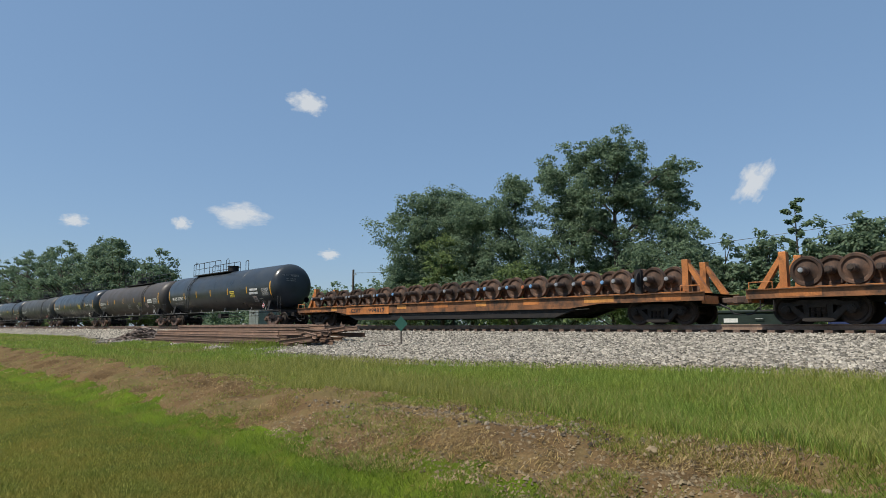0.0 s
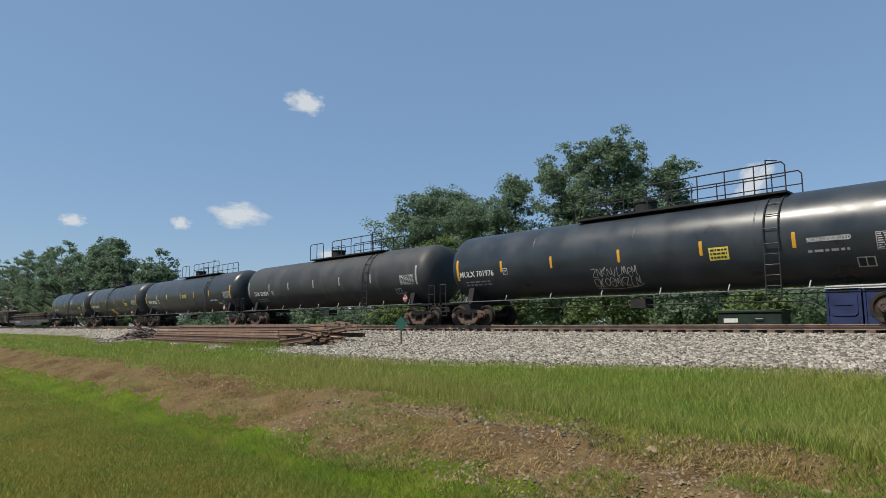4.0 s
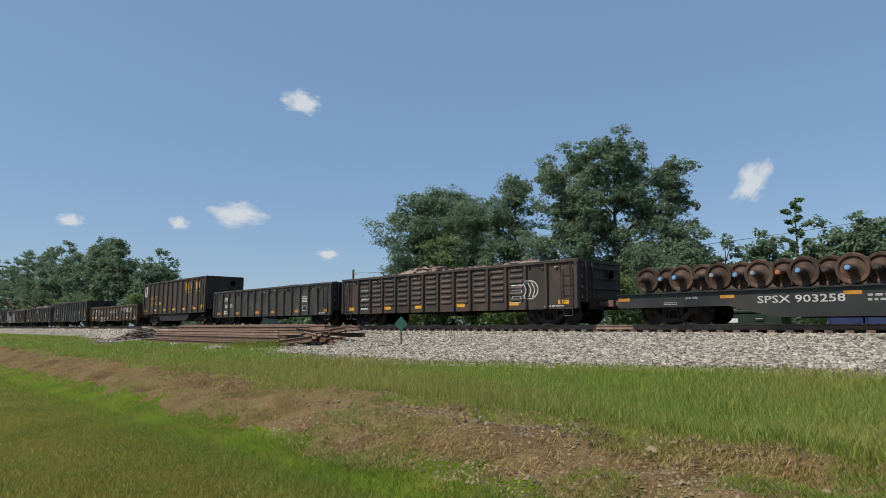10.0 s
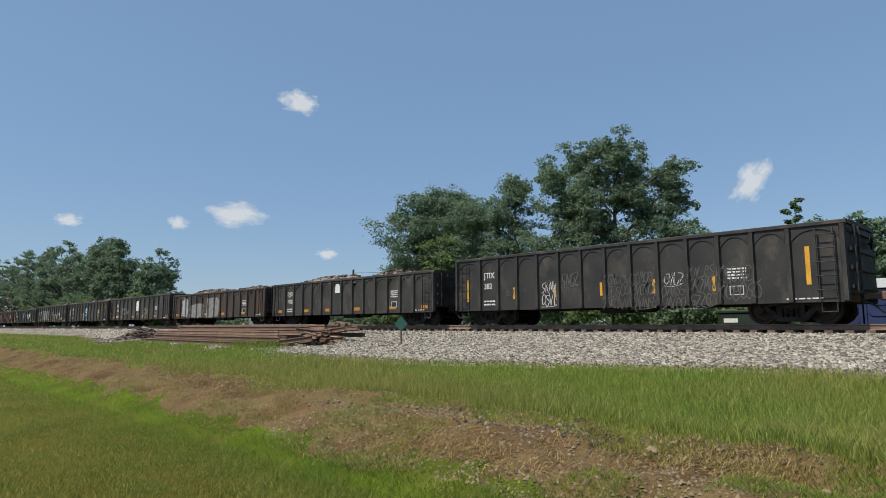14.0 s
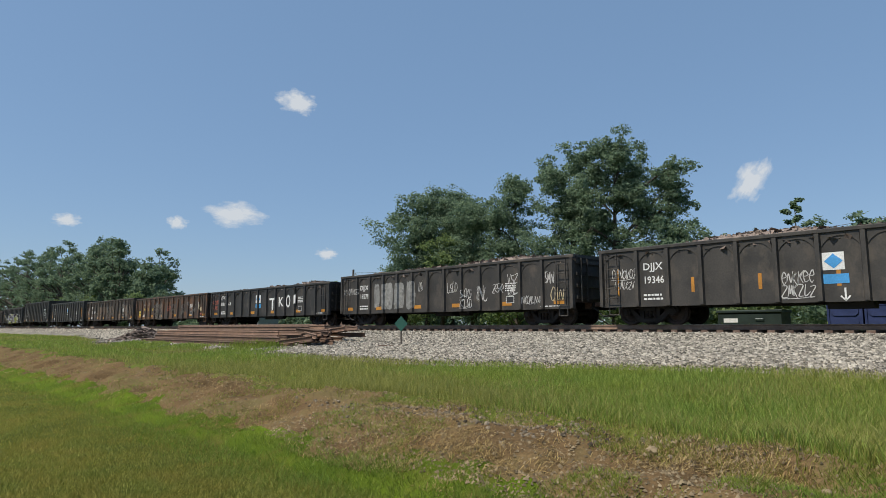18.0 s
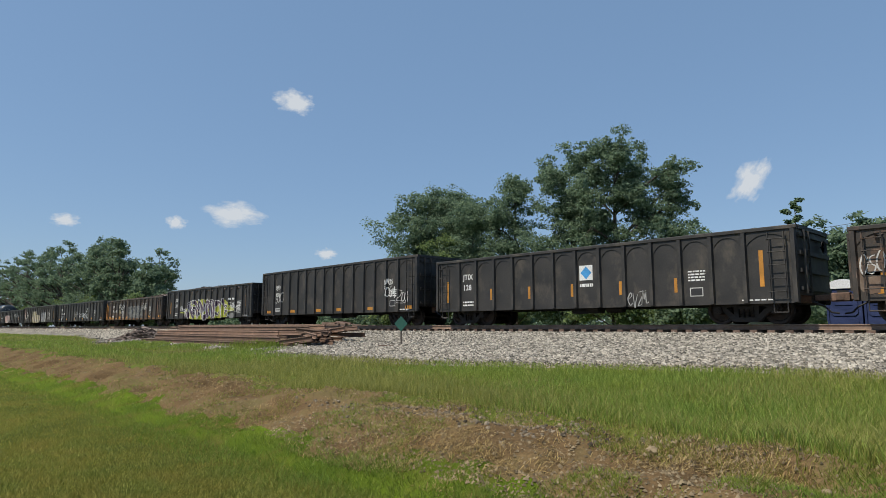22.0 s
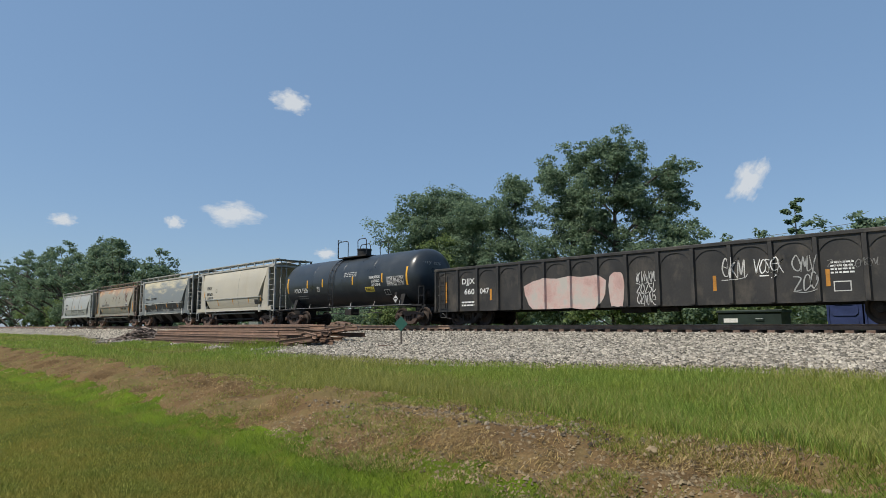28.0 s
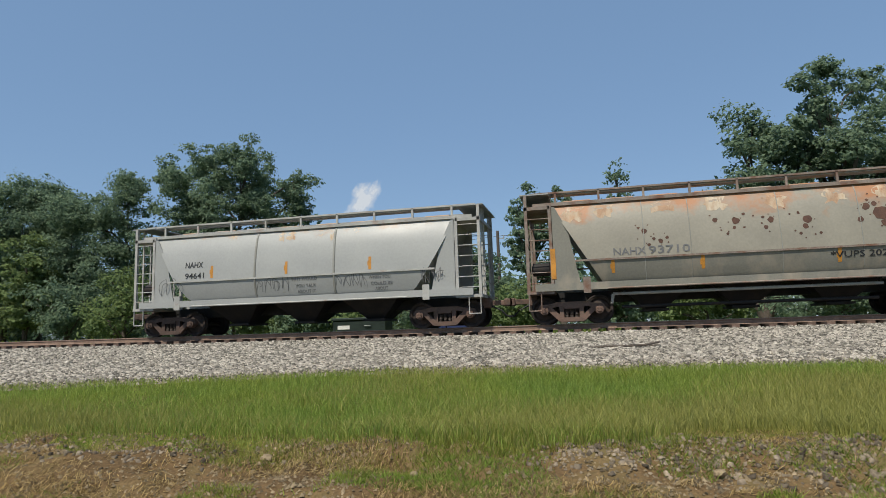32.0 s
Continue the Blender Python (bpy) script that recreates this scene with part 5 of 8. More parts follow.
def gondola(rear, front, top, bottom, ribs, material, label, load=0.0, load_mat="scrap", belly=0.0, fish=0.0, rib_mat=None, end_ribs=4, inset=1.75, stripes=(), smaterial="amber",
            upright=False, group="gondola wagons", wide_ends=1, ladder_right=True, name="gondola_wagon", category="rail wagon", seed=0):
    car, half = car_at(name, label, category, rear, front, group)
    y = 1.50
    rib_mat = rib_mat or material
    th = 0.06
    for s_ in (-1, 1):
        g = Geo()
        # side wall with a lower edge that deepens between the trucks
        d = fish
        poly = [(-half, bottom + d), (-half + 2.9, bottom + d), (-half + 3.5, bottom), (half - 3.5, bottom), (half - 2.9, bottom + d), (half, bottom + d), (half, top - 0.1), (-half, top - 0.1)]
        a, b = sorted((s_ * y, s_ * (y - th)))
        g.prism(poly, a, b, "y")
        part("side_wall", g, material, car)
        part("top_rail", Geo().box(-half - 0.03, half + 0.03, min(s_ * (y + 0.075), s_ * (y - 0.09)), max(s_ * (y + 0.075), s_ * (y - 0.09)), top - 0.13, top, 0.02), rib_mat, car)
        key = (round(top, 2), round(bottom, 2), rib_mat, s_)
        if key not in RIB_CACHE:
            z0, z1 = bottom + 0.03, top - 0.132
            q = sorted((s_ * (y - 0.001), s_ * (y + 0.105)))
            RIB_CACHE[key] = Geo().prism([(-0.095, q[0 if s_ > 0 else 1]), (0.095, q[0 if s_ > 0 else 1]), (0.06, q[1 if s_ > 0 else 0]), (-0.06, q[1 if s_ > 0 else 0])], z0, z1, "z").mesh("side_rib", rib_mat)
        xs = [-half + 0.08] + [-half + 1.55 * wide_ends + (2 * half - 3.1 * wide_ends) * k / (ribs - 1) for k in range(ribs)] + [half - 0.08]
        RIBS[car.name] = xs
        for k in xs:
            part("side_rib", RIB_CACHE[key], rib_mat, car, at=(k, 0, 0))
    for s_ in (-1, 1):
        a, b = sorted((s_ * half, s_ * (half - th)))
        part("end_wall", Geo().box(a, b, -y + th + 0.002, y - th - 0.002, bottom + 0.25, top - 0.1), material, car)
        part("end_rail", Geo().box(min(s_ * (half + 0.06), s_ * (half - 0.1)), max(s_ * (half + 0.06), s_ * (half - 0.1)), -y + 0.095, y - 0.095, top - 0.13, top - 0.002), rib_mat, car)
        for k in range(end_ribs):
            z = bottom + 0.45 + (top - bottom - 0.75) * k / max(1, end_ribs - 1)
            c, d = sorted((s_ * (half + 0.002), s_ * (half + 0.085)))
            part("end_rib", Geo().box(c, d, -y + 0.1, y - 0.1, z - 0.06, z + 0.06), rib_mat, car)
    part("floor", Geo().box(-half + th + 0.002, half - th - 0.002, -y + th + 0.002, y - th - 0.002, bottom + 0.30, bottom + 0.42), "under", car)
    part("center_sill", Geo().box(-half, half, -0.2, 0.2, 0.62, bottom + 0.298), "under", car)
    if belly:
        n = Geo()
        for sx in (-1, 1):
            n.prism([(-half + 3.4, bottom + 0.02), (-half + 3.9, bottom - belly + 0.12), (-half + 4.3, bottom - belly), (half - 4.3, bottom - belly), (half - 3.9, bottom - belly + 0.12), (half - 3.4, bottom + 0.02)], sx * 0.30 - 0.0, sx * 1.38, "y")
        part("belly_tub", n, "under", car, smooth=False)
    g = Geo()
    g.cyl((-half + 4.5, -0.9, 0.72), (half - 4.5, -0.9, 0.72), 0.03, 6)
    g.box(-0.6, 0.6, -0.95, -0.45, 0.45, 0.80)
    g.cyl((0.9, -0.7, 0.62), (1.6, -0.7, 0.62), 0.16, 10)
    part("brake_gear", g, "under", car)
    for s_ in (-1, 1):
        x = s_ * (half - 0.55)
        ladder(car, x, -y - 0.10, bottom + 0.15, top - 0.2, max(4, int((top - bottom) / 0.42)), 0.46, rib_mat)
        ladder(car, -x, y + 0.16, bottom + 0.15, top - 0.2, 5, 0.46, rib_mat)
        part("step", Geo().tube([(x - 0.2, -y + 0.02, bottom + 0.1), (x - 0.2, -y + 0.02, bottom - 0.28), (x + 0.2, -y + 0.02, bottom - 0.28), (x + 0.2, -y + 0.02, bottom + 0.1)], 0.02, 6), rib_mat, car)
        ladder(car, s_ * (half + 0.12), -0.95, bottom + 0.3, top - 0.15, 5, 0.42, rib_mat, "end")
    part("brake_wheel", Geo().lathe([(half + 0.14, 0.21), (half + 0.17, 0.22), (half + 0.14, 0.17)], 0.6, top - 0.55, 14).cyl((half + 0.05, 0.6, top - 0.55), (half + 0.17, 0.6, top - 0.55), 0.03, 6), "under", car)
    for sx, sz, sw, sh in stripes:
        near = min(RIBS[car.name], key=lambda r_: abs(r_ - sx))
        if abs(near - sx) < sw / 2 + 0.13:
            sx = near + (sw / 2 + 0.14) * (1 if sx >= near else -1)
        stripe(car, sx, sz, sw, sh, -y - 0.0015, smaterial)
    running_gear(car, half, inset, True)
    if load:
        LOADS.append((heap(car, half - 0.12, y - th - 0.03, top, load, load_mat, seed), car))
    return car, half


def heap(car, half, wide, top, rise, material, seed):
    """Scrap heaped in a wagon: an uneven mound with loose pieces on it, as one object."""
    rs = np.random.RandomState(seed + 900)
    nx, ny = 60, 12
    X, Y = np.meshgrid(np.linspace(-half, half, nx), np.linspace(-wide, wide, ny), indexing="ij")
    prof = np.clip(1 - (np.abs(X) / half) ** 6, 0, 1) * np.clip(1 - (np.abs(Y) / wide) ** 2.5, 0, 1)
    bumps = noise_np(X * 0.45 + seed * 3.1, Y * 0.45 + 5, 15 + seed)
    Z = top - 0.26 + (rise + 0.16) * prof * (0.45 + 0.9 * bumps)
    co = np.stack([X, Y, Z], -1).reshape(-1, 3)
    I_ = np.arange(nx * ny).reshape(nx, ny)
    idx = np.stack([I_[:-1, :-1], I_[1:, :-1], I_[1:, 1:], I_[:-1, 1:]], -1).reshape(-1, 4)
    n = 2200
    i, j = rs.randint(0, nx, n), rs.randint(0, ny, n)
    p = co.reshape(nx, ny, 3)[i, j] + rs.uniform(-0.14, 0.14, (n, 3)) * np.array([1, 1, 0.25])
    a = rs.randn(n, 3)
    a /= np.linalg.norm(a, axis=1)[:, None]
    a[:, 2] *= 0.45
    b = np.cross(a, rs.randn(n, 3))
    b /= np.linalg.norm(b, axis=1)[:, None]
    s_ = rs.uniform(0.03, 0.13, n)[:, None]
    a, b = a * s_, b * s_ * 0.6
    q = np.stack([p - a - b, p + a - b, p + a + b, p - a + b], 1).reshape(-1, 3)
    allco = np.concatenate([co, q])
    allidx = np.concatenate([idx, np.arange(n * 4).reshape(-1, 4) + len(co)])
    ob = new("scrap_load", fast_mesh("scrap_load", allco, allidx, 4, material))
    ob.location = car.location
    return tagged(ob, "heaped shredded scrap metal in a gondola", "scrap", "scrap loads", "stuff")


# ------------------------------------------------------------- tank wagons
def tank(rear, front, top, radius, material, label, platform=(-1.2, 1.2), manway=0.0, ladder_x=0.3, marks=(), group="tank wagons", tone="white", rail_h=0.95, bands=()):
    """rear, front: the ends of the shell's straight part."""
    car, half = car_at("tank_wagon", label, "rail wagon", rear, front, group)
    zc = top - radius
    dome = 0.72
    rings = []
    for k in range(9):
        a = math.pi / 2 * (1 - k / 8)
        rings.append((-half - dome * math.sin(a), max(0.02, radius * math.cos(a) ** 0.55)))
    rings += [(half + (r[0] + half) * -1, r[1]) for r in rings[::-1]]
    part("shell", Geo().lathe(rings, 0, zc, 56), material, car, smooth=True)
    for x in bands or (-half * 0.5, half * 0.02, half * 0.5):
        part("weld_band", Geo().lathe([(x - 0.02, radius + 0.001), (x - 0.012, radius + 0.006), (x + 0.012, radius + 0.006), (x + 0.02, radius + 0.001)], 0, zc, 56), material, car, smooth=True)
    zs = 1.06
    for s_ in (-1, 1):
        x = s_ * (half - 0.65)
        g = Geo()
        g.prism([(-1.42, 0.98), (1.42, 0.98), (1.3, 1.2), (1.12, zc - 0.8), (0.6, zc - radius + 0.1), (-0.6, zc - radius + 0.1), (-1.12, zc - 0.8), (-1.3, 1.2)], x - 0.16, x + 0.16)
        part("saddle", g, "under", car)
        end = s_ * (half + 1.25)
        g = Geo().box(min(x, end), max(x, end), -0.3, 0.3, 0.66, 1.02)
        g.box(end - 0.14, end + 0.14, -1.45, 1.45, 0.92, 1.06)
        g.box(min(x, end), max(x, end), -1.45, -1.25, 0.98, 1.07)
        g.box(min(x, end), max(x, end), 1.25, 1.45, 0.98, 1.07)
        part("end_sill", g, "under", car)
        g = Geo()
        for yy in (-1.42, 1.42):
            g.tube([(end, yy, 1.05), (end, yy, 1.95), (end - s_ * 0.4, yy, 1.95), (end - s_ * 0.4, yy, 1.05)], 0.02, 6)
            g.cyl((end, yy, 1.5), (end - s_ * 0.4, yy, 1.5), 0.014, 6)
            for k in range(3):
                g.cyl((end - s_ * 0.05, yy, 0.45 + 0.2 * k), (end - s_ * 0.45, yy, 0.45 + 0.2 * k), 0.015, 6)
            for q in (0.05, 0.45):
                g.cyl((end - s_ * q, yy, 0.42), (end - s_ * q, yy, 1.0), 0.018, 6)
        part("end_railing", g, "black_paint", car)
    part("brake_wheel", Geo().lathe([(half + 1.3, 0.2), (half + 1.33, 0.21), (half + 1.3, 0.16)], 0.5, 1.75, 14).cyl((half + 1.2, 0.5, 1.0), (half + 1.28, 0.5, 1.75), 0.03, 6), "under", car)
    # long hand rail and its brackets on both sides
    for yy in (-1.50, 1.50):
        g = Geo().cyl((-half - 0.4, yy, zs), (half + 0.4, yy, zs), 0.022, 6)
        n = int(half)
        for k in range(n):
            x = -half + 0.6 + (2 * half - 1.2) * k / (n - 1)
            if yy < 0:
                part("handrail_bracket", Geo().tube([(x, yy - 0.005, zs + 0.02), (x + 0.05, yy * 0.985, zs + 0.24)], 0.020, 5), "tag_white", car)
        part("side_handrail", g, "pipe_grey", car)
    p0, p1 = platform
    part("platform", Geo().box(p0, p1, -0.85, 0.85, top - 0.06, top + 0.01), "under", car)
    for yy in (-0.82, 0.82):
        for r0, r1 in ((p0, manway - 0.5), (manway + 0.5, p1)):
            if r1 - r0 < 0.35:
                continue
            g = Geo().tube([(r0, yy, top), (r0 - 0.04, yy, top + rail_h - 0.12), (r0 + 0.1, yy, top + rail_h), (r1 - 0.1, yy, top + rail_h), (r1, yy, top + rail_h - 0.12), (r1, yy, top)], 0.024, 6)
            n = int((r1 - r0) / 1.1)
            for k in range(n):
                x = r0 + (r1 - r0) * (k + 1) / (n + 1)
                g.cyl((x, yy, top), (x, yy, top + rail_h), 0.022, 6)
            if r1 - r0 > 1.5:
                g.cyl((r0, yy, top + 0.48), (r1, yy, top + 0.48), 0.020, 6)
            part("platform_railing", g, "black_paint", car)
    part("ladder_rail", Geo().tube([(ladder_x - 0.25, -0.9, top), (ladder_x - 0.25, -0.9, top + rail_h + 0.12), (ladder_x + 0.1, -0.9, top + rail_h + 0.04)], 0.022, 6), "black_paint", car)
    part("manway", Geo().cyl((manway, 0, top - 0.1), (manway, 0, top + 0.42), 0.42, 16).cyl((manway, 0, top + 0.42), (manway, 0, top + 0.48), 0.46, 16), "under", car, smooth=True)
    # ladder that follows the shell
    g = Geo()
    arc = [(-radius * math.cos(a) - 0.06, zc + radius * math.sin(a) + 0.0) for a in [math.pi / 2 * 0.82 * k / 8 for k in range(9)]]
    pts = [(-radius - 0.06, 0.75), (-radius - 0.06, zc - 0.2)] + arc
    for dx in (-0.22, 0.22):
        g.tube([(ladder_x + dx, a, b) for a, b in pts], 0.022, 5)
    z = 0.85
    while z < zc:
        g.cyl((ladder_x - 0.22, -radius - 0.06, z), (ladder_x + 0.22, -radius - 0.06, z), 0.016, 5)
        z += 0.33
    for a, b in arc[1::2]:
        g.cyl((ladder_x - 0.22, a, b), (ladder_x + 0.22, a, b), 0.016, 5)
    part("ladder", g, "black_paint", car)
    g = Geo().box(-0.3, 0.3, -0.9, -0.3, 0.62, 0.95)
    for k in range(12):
        x = -half + 3 + (2 * half - 6) * k / 11
        g.cyl((x, -0.75, 0.72), (x, -0.75, 1.0), 0.014, 5)
    g.cyl((-half + 3, -0.75, 0.72), (half - 3, -0.75, 0.72), 0.02, 6)
    part("brake_rod", g, "under", car)
    running_gear(car, half + 1.25, 1.55)
    return car, half, zc, radius


def shell_patch(car, x, z, w, h, zc, radius, material, name="reflector_stripe", n=6, off=0.004):
    """A painted patch that follows the round shell on its near side; z: height of its middle."""
    a0, a1 = math.asin(max(-0.99, min(0.99, (z - h / 2 - zc) / radius))), math.asin(max(-0.99, min(0.99, (z + h / 2 - zc) / radius)))
    vs, fs = [], []
    for k in range(n + 1):
        a = a0 + (a1 - a0) * k / n
        for xx in (x - w / 2, x + w / 2):
            vs.append((xx, -(radius + off) * math.cos(a), zc + (radius + off) * math.sin(a)))
    for k in range(n):
        fs.append((2 * k, 2 * k + 1, 2 * k + 3, 2 * k + 2))
    return part(name, Geo().add(vs, fs), material, car)


def shell_text(car, text, x, z, size, zc, radius, material, width=None):
    """Words on the shell: tilted to lie on it."""
    a = math.asin(max(-0.95, min(0.95, (z + size / 2 - zc) / radius)))
    ob = lettering(text, x, 0, size, 0, material, car, width)
    ob.rotation_euler = (math.pi / 2 - a, 0, 0)
    m = Vector((x, -(radius + 0.006) * math.cos(a), zc + (radius + 0.006) * math.sin(a)))
    down = Vector((0, math.sin(a), math.cos(a))) * (size / 2)
    ob.location = m - down
    return ob


def shell_bars(car, x, z, w, h, rows, zc, radius, material, seed):
    rnd = random.Random(seed)
    step = h / rows
    g = Geo()
    for r in range(rows):
        zz = z + h - (r + 0.5) * step
        a = math.asin(max(-0.95, min(0.95, (zz - zc) / radius)))
        hh = step * 0.27
        ox, oz = -(radius + 0.005) * math.cos(a), zc + (radius + 0.005) * math.sin(a)
        ty_, tz_ = math.sin(a) * hh, math.cos(a) * hh
        px_ = x
        while px_ < x + w * 0.96:
            k = min(rnd.uniform(0.06, 0.2) * w + 0.02, x + w - px_)
            g.add([(px_, ox - ty_, oz - tz_), (px_ + k, ox - ty_, oz - tz_), (px_ + k, ox + ty_, oz + tz_), (px_, ox + ty_, oz + tz_)], [(0, 1, 2, 3)])
            px_ += k + 0.05 * w
    return tagged(part("stencil", g, material, car), kind="stuff")


def tank_marks(t, code, number, stripes, square, words_x, panel, tone="yellow", base=2.06, placard=None, seed=0, card=None):
    """Stripes, reporting marks, test panels and notices, each at its own place along the shell."""
    car, half, zc, r = t
    mid = 2.55
    for x in (-half + 0.05, half - 0.05):
        shell_patch(car, x, mid, 0.13, 0.95, zc, r, tone)
    for x in stripes:
        shell_patch(car, x, mid, 0.11, 0.48, zc, r, tone)
    x0, x1 = words_x
    shell_text(car, code + " " + number, x0, base, 0.27, zc, r, "white", x1 - x0)
    shell_bars(car, x0 + 0.3, base - 0.42, x1 - x0 - 0.5, 0.26, 2, zc, r, "dim_white", seed)
    if square is None:
        square = (x0 + x1) / 2 + 2.0
    shell_patch(car, square, base + 0.14, 0.26, 0.28, zc, r, "tag_white", "test_square")
    shell_patch(car, square, base + 0.14, 0.20, 0.21, zc, r, "black_paint", "test_square_inner", off=0.007)
    shell_bars(car, square - 0.07, base + 0.08, 0.14, 0.13, 2, zc, r + 0.006, "tag_white", seed + 5)
    x0, x1 = panel
    shell_patch(car, (x0 + x1) / 2, 2.33, x1 - x0, 0.50, zc, r, "dim_white", "test_panel")
    shell_patch(car, (x0 + x1) / 2, 2.33, x1 - x0 - 0.05, 0.45, zc, r, "black_paint", "test_panel_face", off=0.007)
    shell_bars(car, x0 + 0.04, 2.11, x1 - x0 - 0.08, 0.44, 7, zc, r + 0.006, "tag_white", seed + 1)
    x = (x0 + x1) / 2 - 0.85
    shell_patch(car, x, 1.78, 0.46, 0.28, zc, r, "tag_white", "test_square")
    for q in (-0.105, 0.105):
        shell_patch(car, x + q, 1.78, 0.18, 0.22, zc, r, "black_paint", "test_square_inner", off=0.007)
    if card:
        notice(t, *card, seed=seed + 2)
    if placard:
        x = half - 0.85
        part("placard", Geo().prism([(x - 0.2, 1.38), (x, 1.18), (x + 0.2, 1.38), (x, 1.58)], -1.53, -1.52, "y"), "tag_white", car, "diamond hazard placard")
        part("placard_face", Geo().prism([(x - 0.17, 1.38), (x, 1.21), (x + 0.17, 1.38), (x, 1.55)], -1.535, -1.5305, "y"), placard, car)
        part("placard_mark", Geo().box(x - 0.12, x + 0.12, -1.538, -1.5355, 1.35, 1.41), "tag_white" if placard != "tag_white" else "black_paint", car)
        part("placard_holder", Geo().box(x - 0.10, x + 0.10, -1.515, -1.49, 1.15, 1.72), "under", car)


def cap_words(t, *rows):
    """Words on the domed head towards the train's front, letter by letter: (text, height over the middle, size)."""
    car, half, zc, r = t
    for text, up, size in rows:
        step = size * 0.78
        for k, ch in enumerate(text):
            if ch == " ":
                continue
            y = -0.35 + step * (k - len(text) / 2)
            q = min(0.98, math.hypot(y, up + size / 2) / r)
            ob = lettering(ch, 0, 0, size, 0, "dim_white", car)
            ob.rotation_euler = (math.pi / 2, 0, math.pi / 2)
            ob.location = (half + 0.72 * math.sqrt(max(0, 1 - q ** (2 / 0.55))) + 0.008, y, zc + up)


def notice(t, x0, z0, x1, z1, material="pale_yellow", seed=0, rows=3, ink="black_paint"):
    car, half, zc, r = t
    shell_patch(car, (x0 + x1) / 2, (z0 + z1) / 2, x1 - x0, z1 - z0, zc, r, material, "notice")
    shell_bars(car, x0 + 0.05, z0 + 0.03, x1 - x0 - 0.1, z1 - z0 - 0.06, rows, zc, r + 0.003, ink, seed)


def tag_strokes(x0, z0, x1, z1, rnd):
    """Looping letter-like strokes in one to four rows."""
    w, h = x1 - x0, z1 - z0
    rows = max(1, min(3, round(h / 0.46)))
    thick = max(0.014, min(0.034, 0.055 * h / rows + 0.004))
    g = Geo()
    for r in range(rows):
        zz, hh = z0 + h * r / rows, h / rows * 0.92
        n = max(3, min(9, round(w / (hh * 0.42))))
        for k in range(n):
            a, cw = x0 + w * k / n, w / n * 1.15
            shape = rnd.choice("onvsezlkmo")
            sk, up = rnd.uniform(0, 0.3), rnd.uniform(-0.08, 0.12)
            p = lambda u, v: (a + cw * (0.02 + 0.9 * u) + sk * cw * v, zz + hh * (v + up))
            if shape == "o":
                ctrl = [p(0.5 + 0.45 * math.cos(q), 0.5 + 0.45 * math.sin(q)) for q in [i * 0.9 for i in range(9)]]
            elif shape == "n":
                ctrl = [p(0.1, 0), p(0.15, 0.9), p(0.8, 0.1), p(0.9, 1)]
            elif shape == "m":
                ctrl = [p(0, 0), p(0.15, 0.95), p(0.45, 0.3), p(0.7, 1.0), p(0.85, 0.1), p(1.2, 0.2)]
            elif shape == "v":
                ctrl = [p(0, 1), p(0.4, 0), p(0.55, 0.35), p(0.9, 0.95)]
            elif shape == "s":
                ctrl = [p(0.9, 0.9), p(0.2, 0.85), p(0.35, 0.5), p(0.85, 0.35), p(0.5, 0), p(0, 0.1)]
            elif shape == "e":
                ctrl = [p(0.1, 0.5), p(0.85, 0.6), p(0.5, 0.98), p(0.05, 0.5), p(0.5, 0.0), p(0.95, 0.15)]
            elif shape == "z":
                ctrl = [p(0, 0.95), p(0.9, 0.9), p(0.1, 0.1), p(0.95, 0.05)]
            elif shape == "l":
                ctrl = [p(0.2, 1), p(0.1, 0.1), p(0.6, 0.0), p(1.0, 0.25)]
            else:
                ctrl = [p(0.1, 1), p(0.15, 0.0), p(0.1, 0.45), p(0.9, 1.0), p(0.35, 0.5), p(0.95, -0.05)]
            ctrl = [(u + rnd.gauss(0, 0.06) * cw, v + rnd.gauss(0, 0.05) * hh) for u, v in ctrl]
            pts = curve_pts(ctrl, 6)
            m = len(pts)
            ribbon(g, pts, [thick * (0.65 + 0.6 * math.sin(math.pi * i / (m - 1))) for i in range(m)], 0)
    if rnd.random() < 0.6:
        ribbon(g, curve_pts([(x0, z0 - 0.03), (x0 + w * 0.5, z0 - 0.07 + 0.05 * rnd.random()), (x1, z0 + 0.02)], 8), thick * 0.7, 0)
    return g


def shell_tag(t, x0, z0, x1, z1, material, seed):
    """A sprayed tag that follows the round shell."""
    car, half, zc, r = t
    g = tag_strokes(x0, z0, x1, z1, random.Random(seed))
    g.v = [(x, -math.sqrt(max(0.01, (r + 0.006) ** 2 - (z - zc) ** 2)), z) for x, y, z in g.v]
    tagged(part("graffiti", g, material, car), kind="stuff")


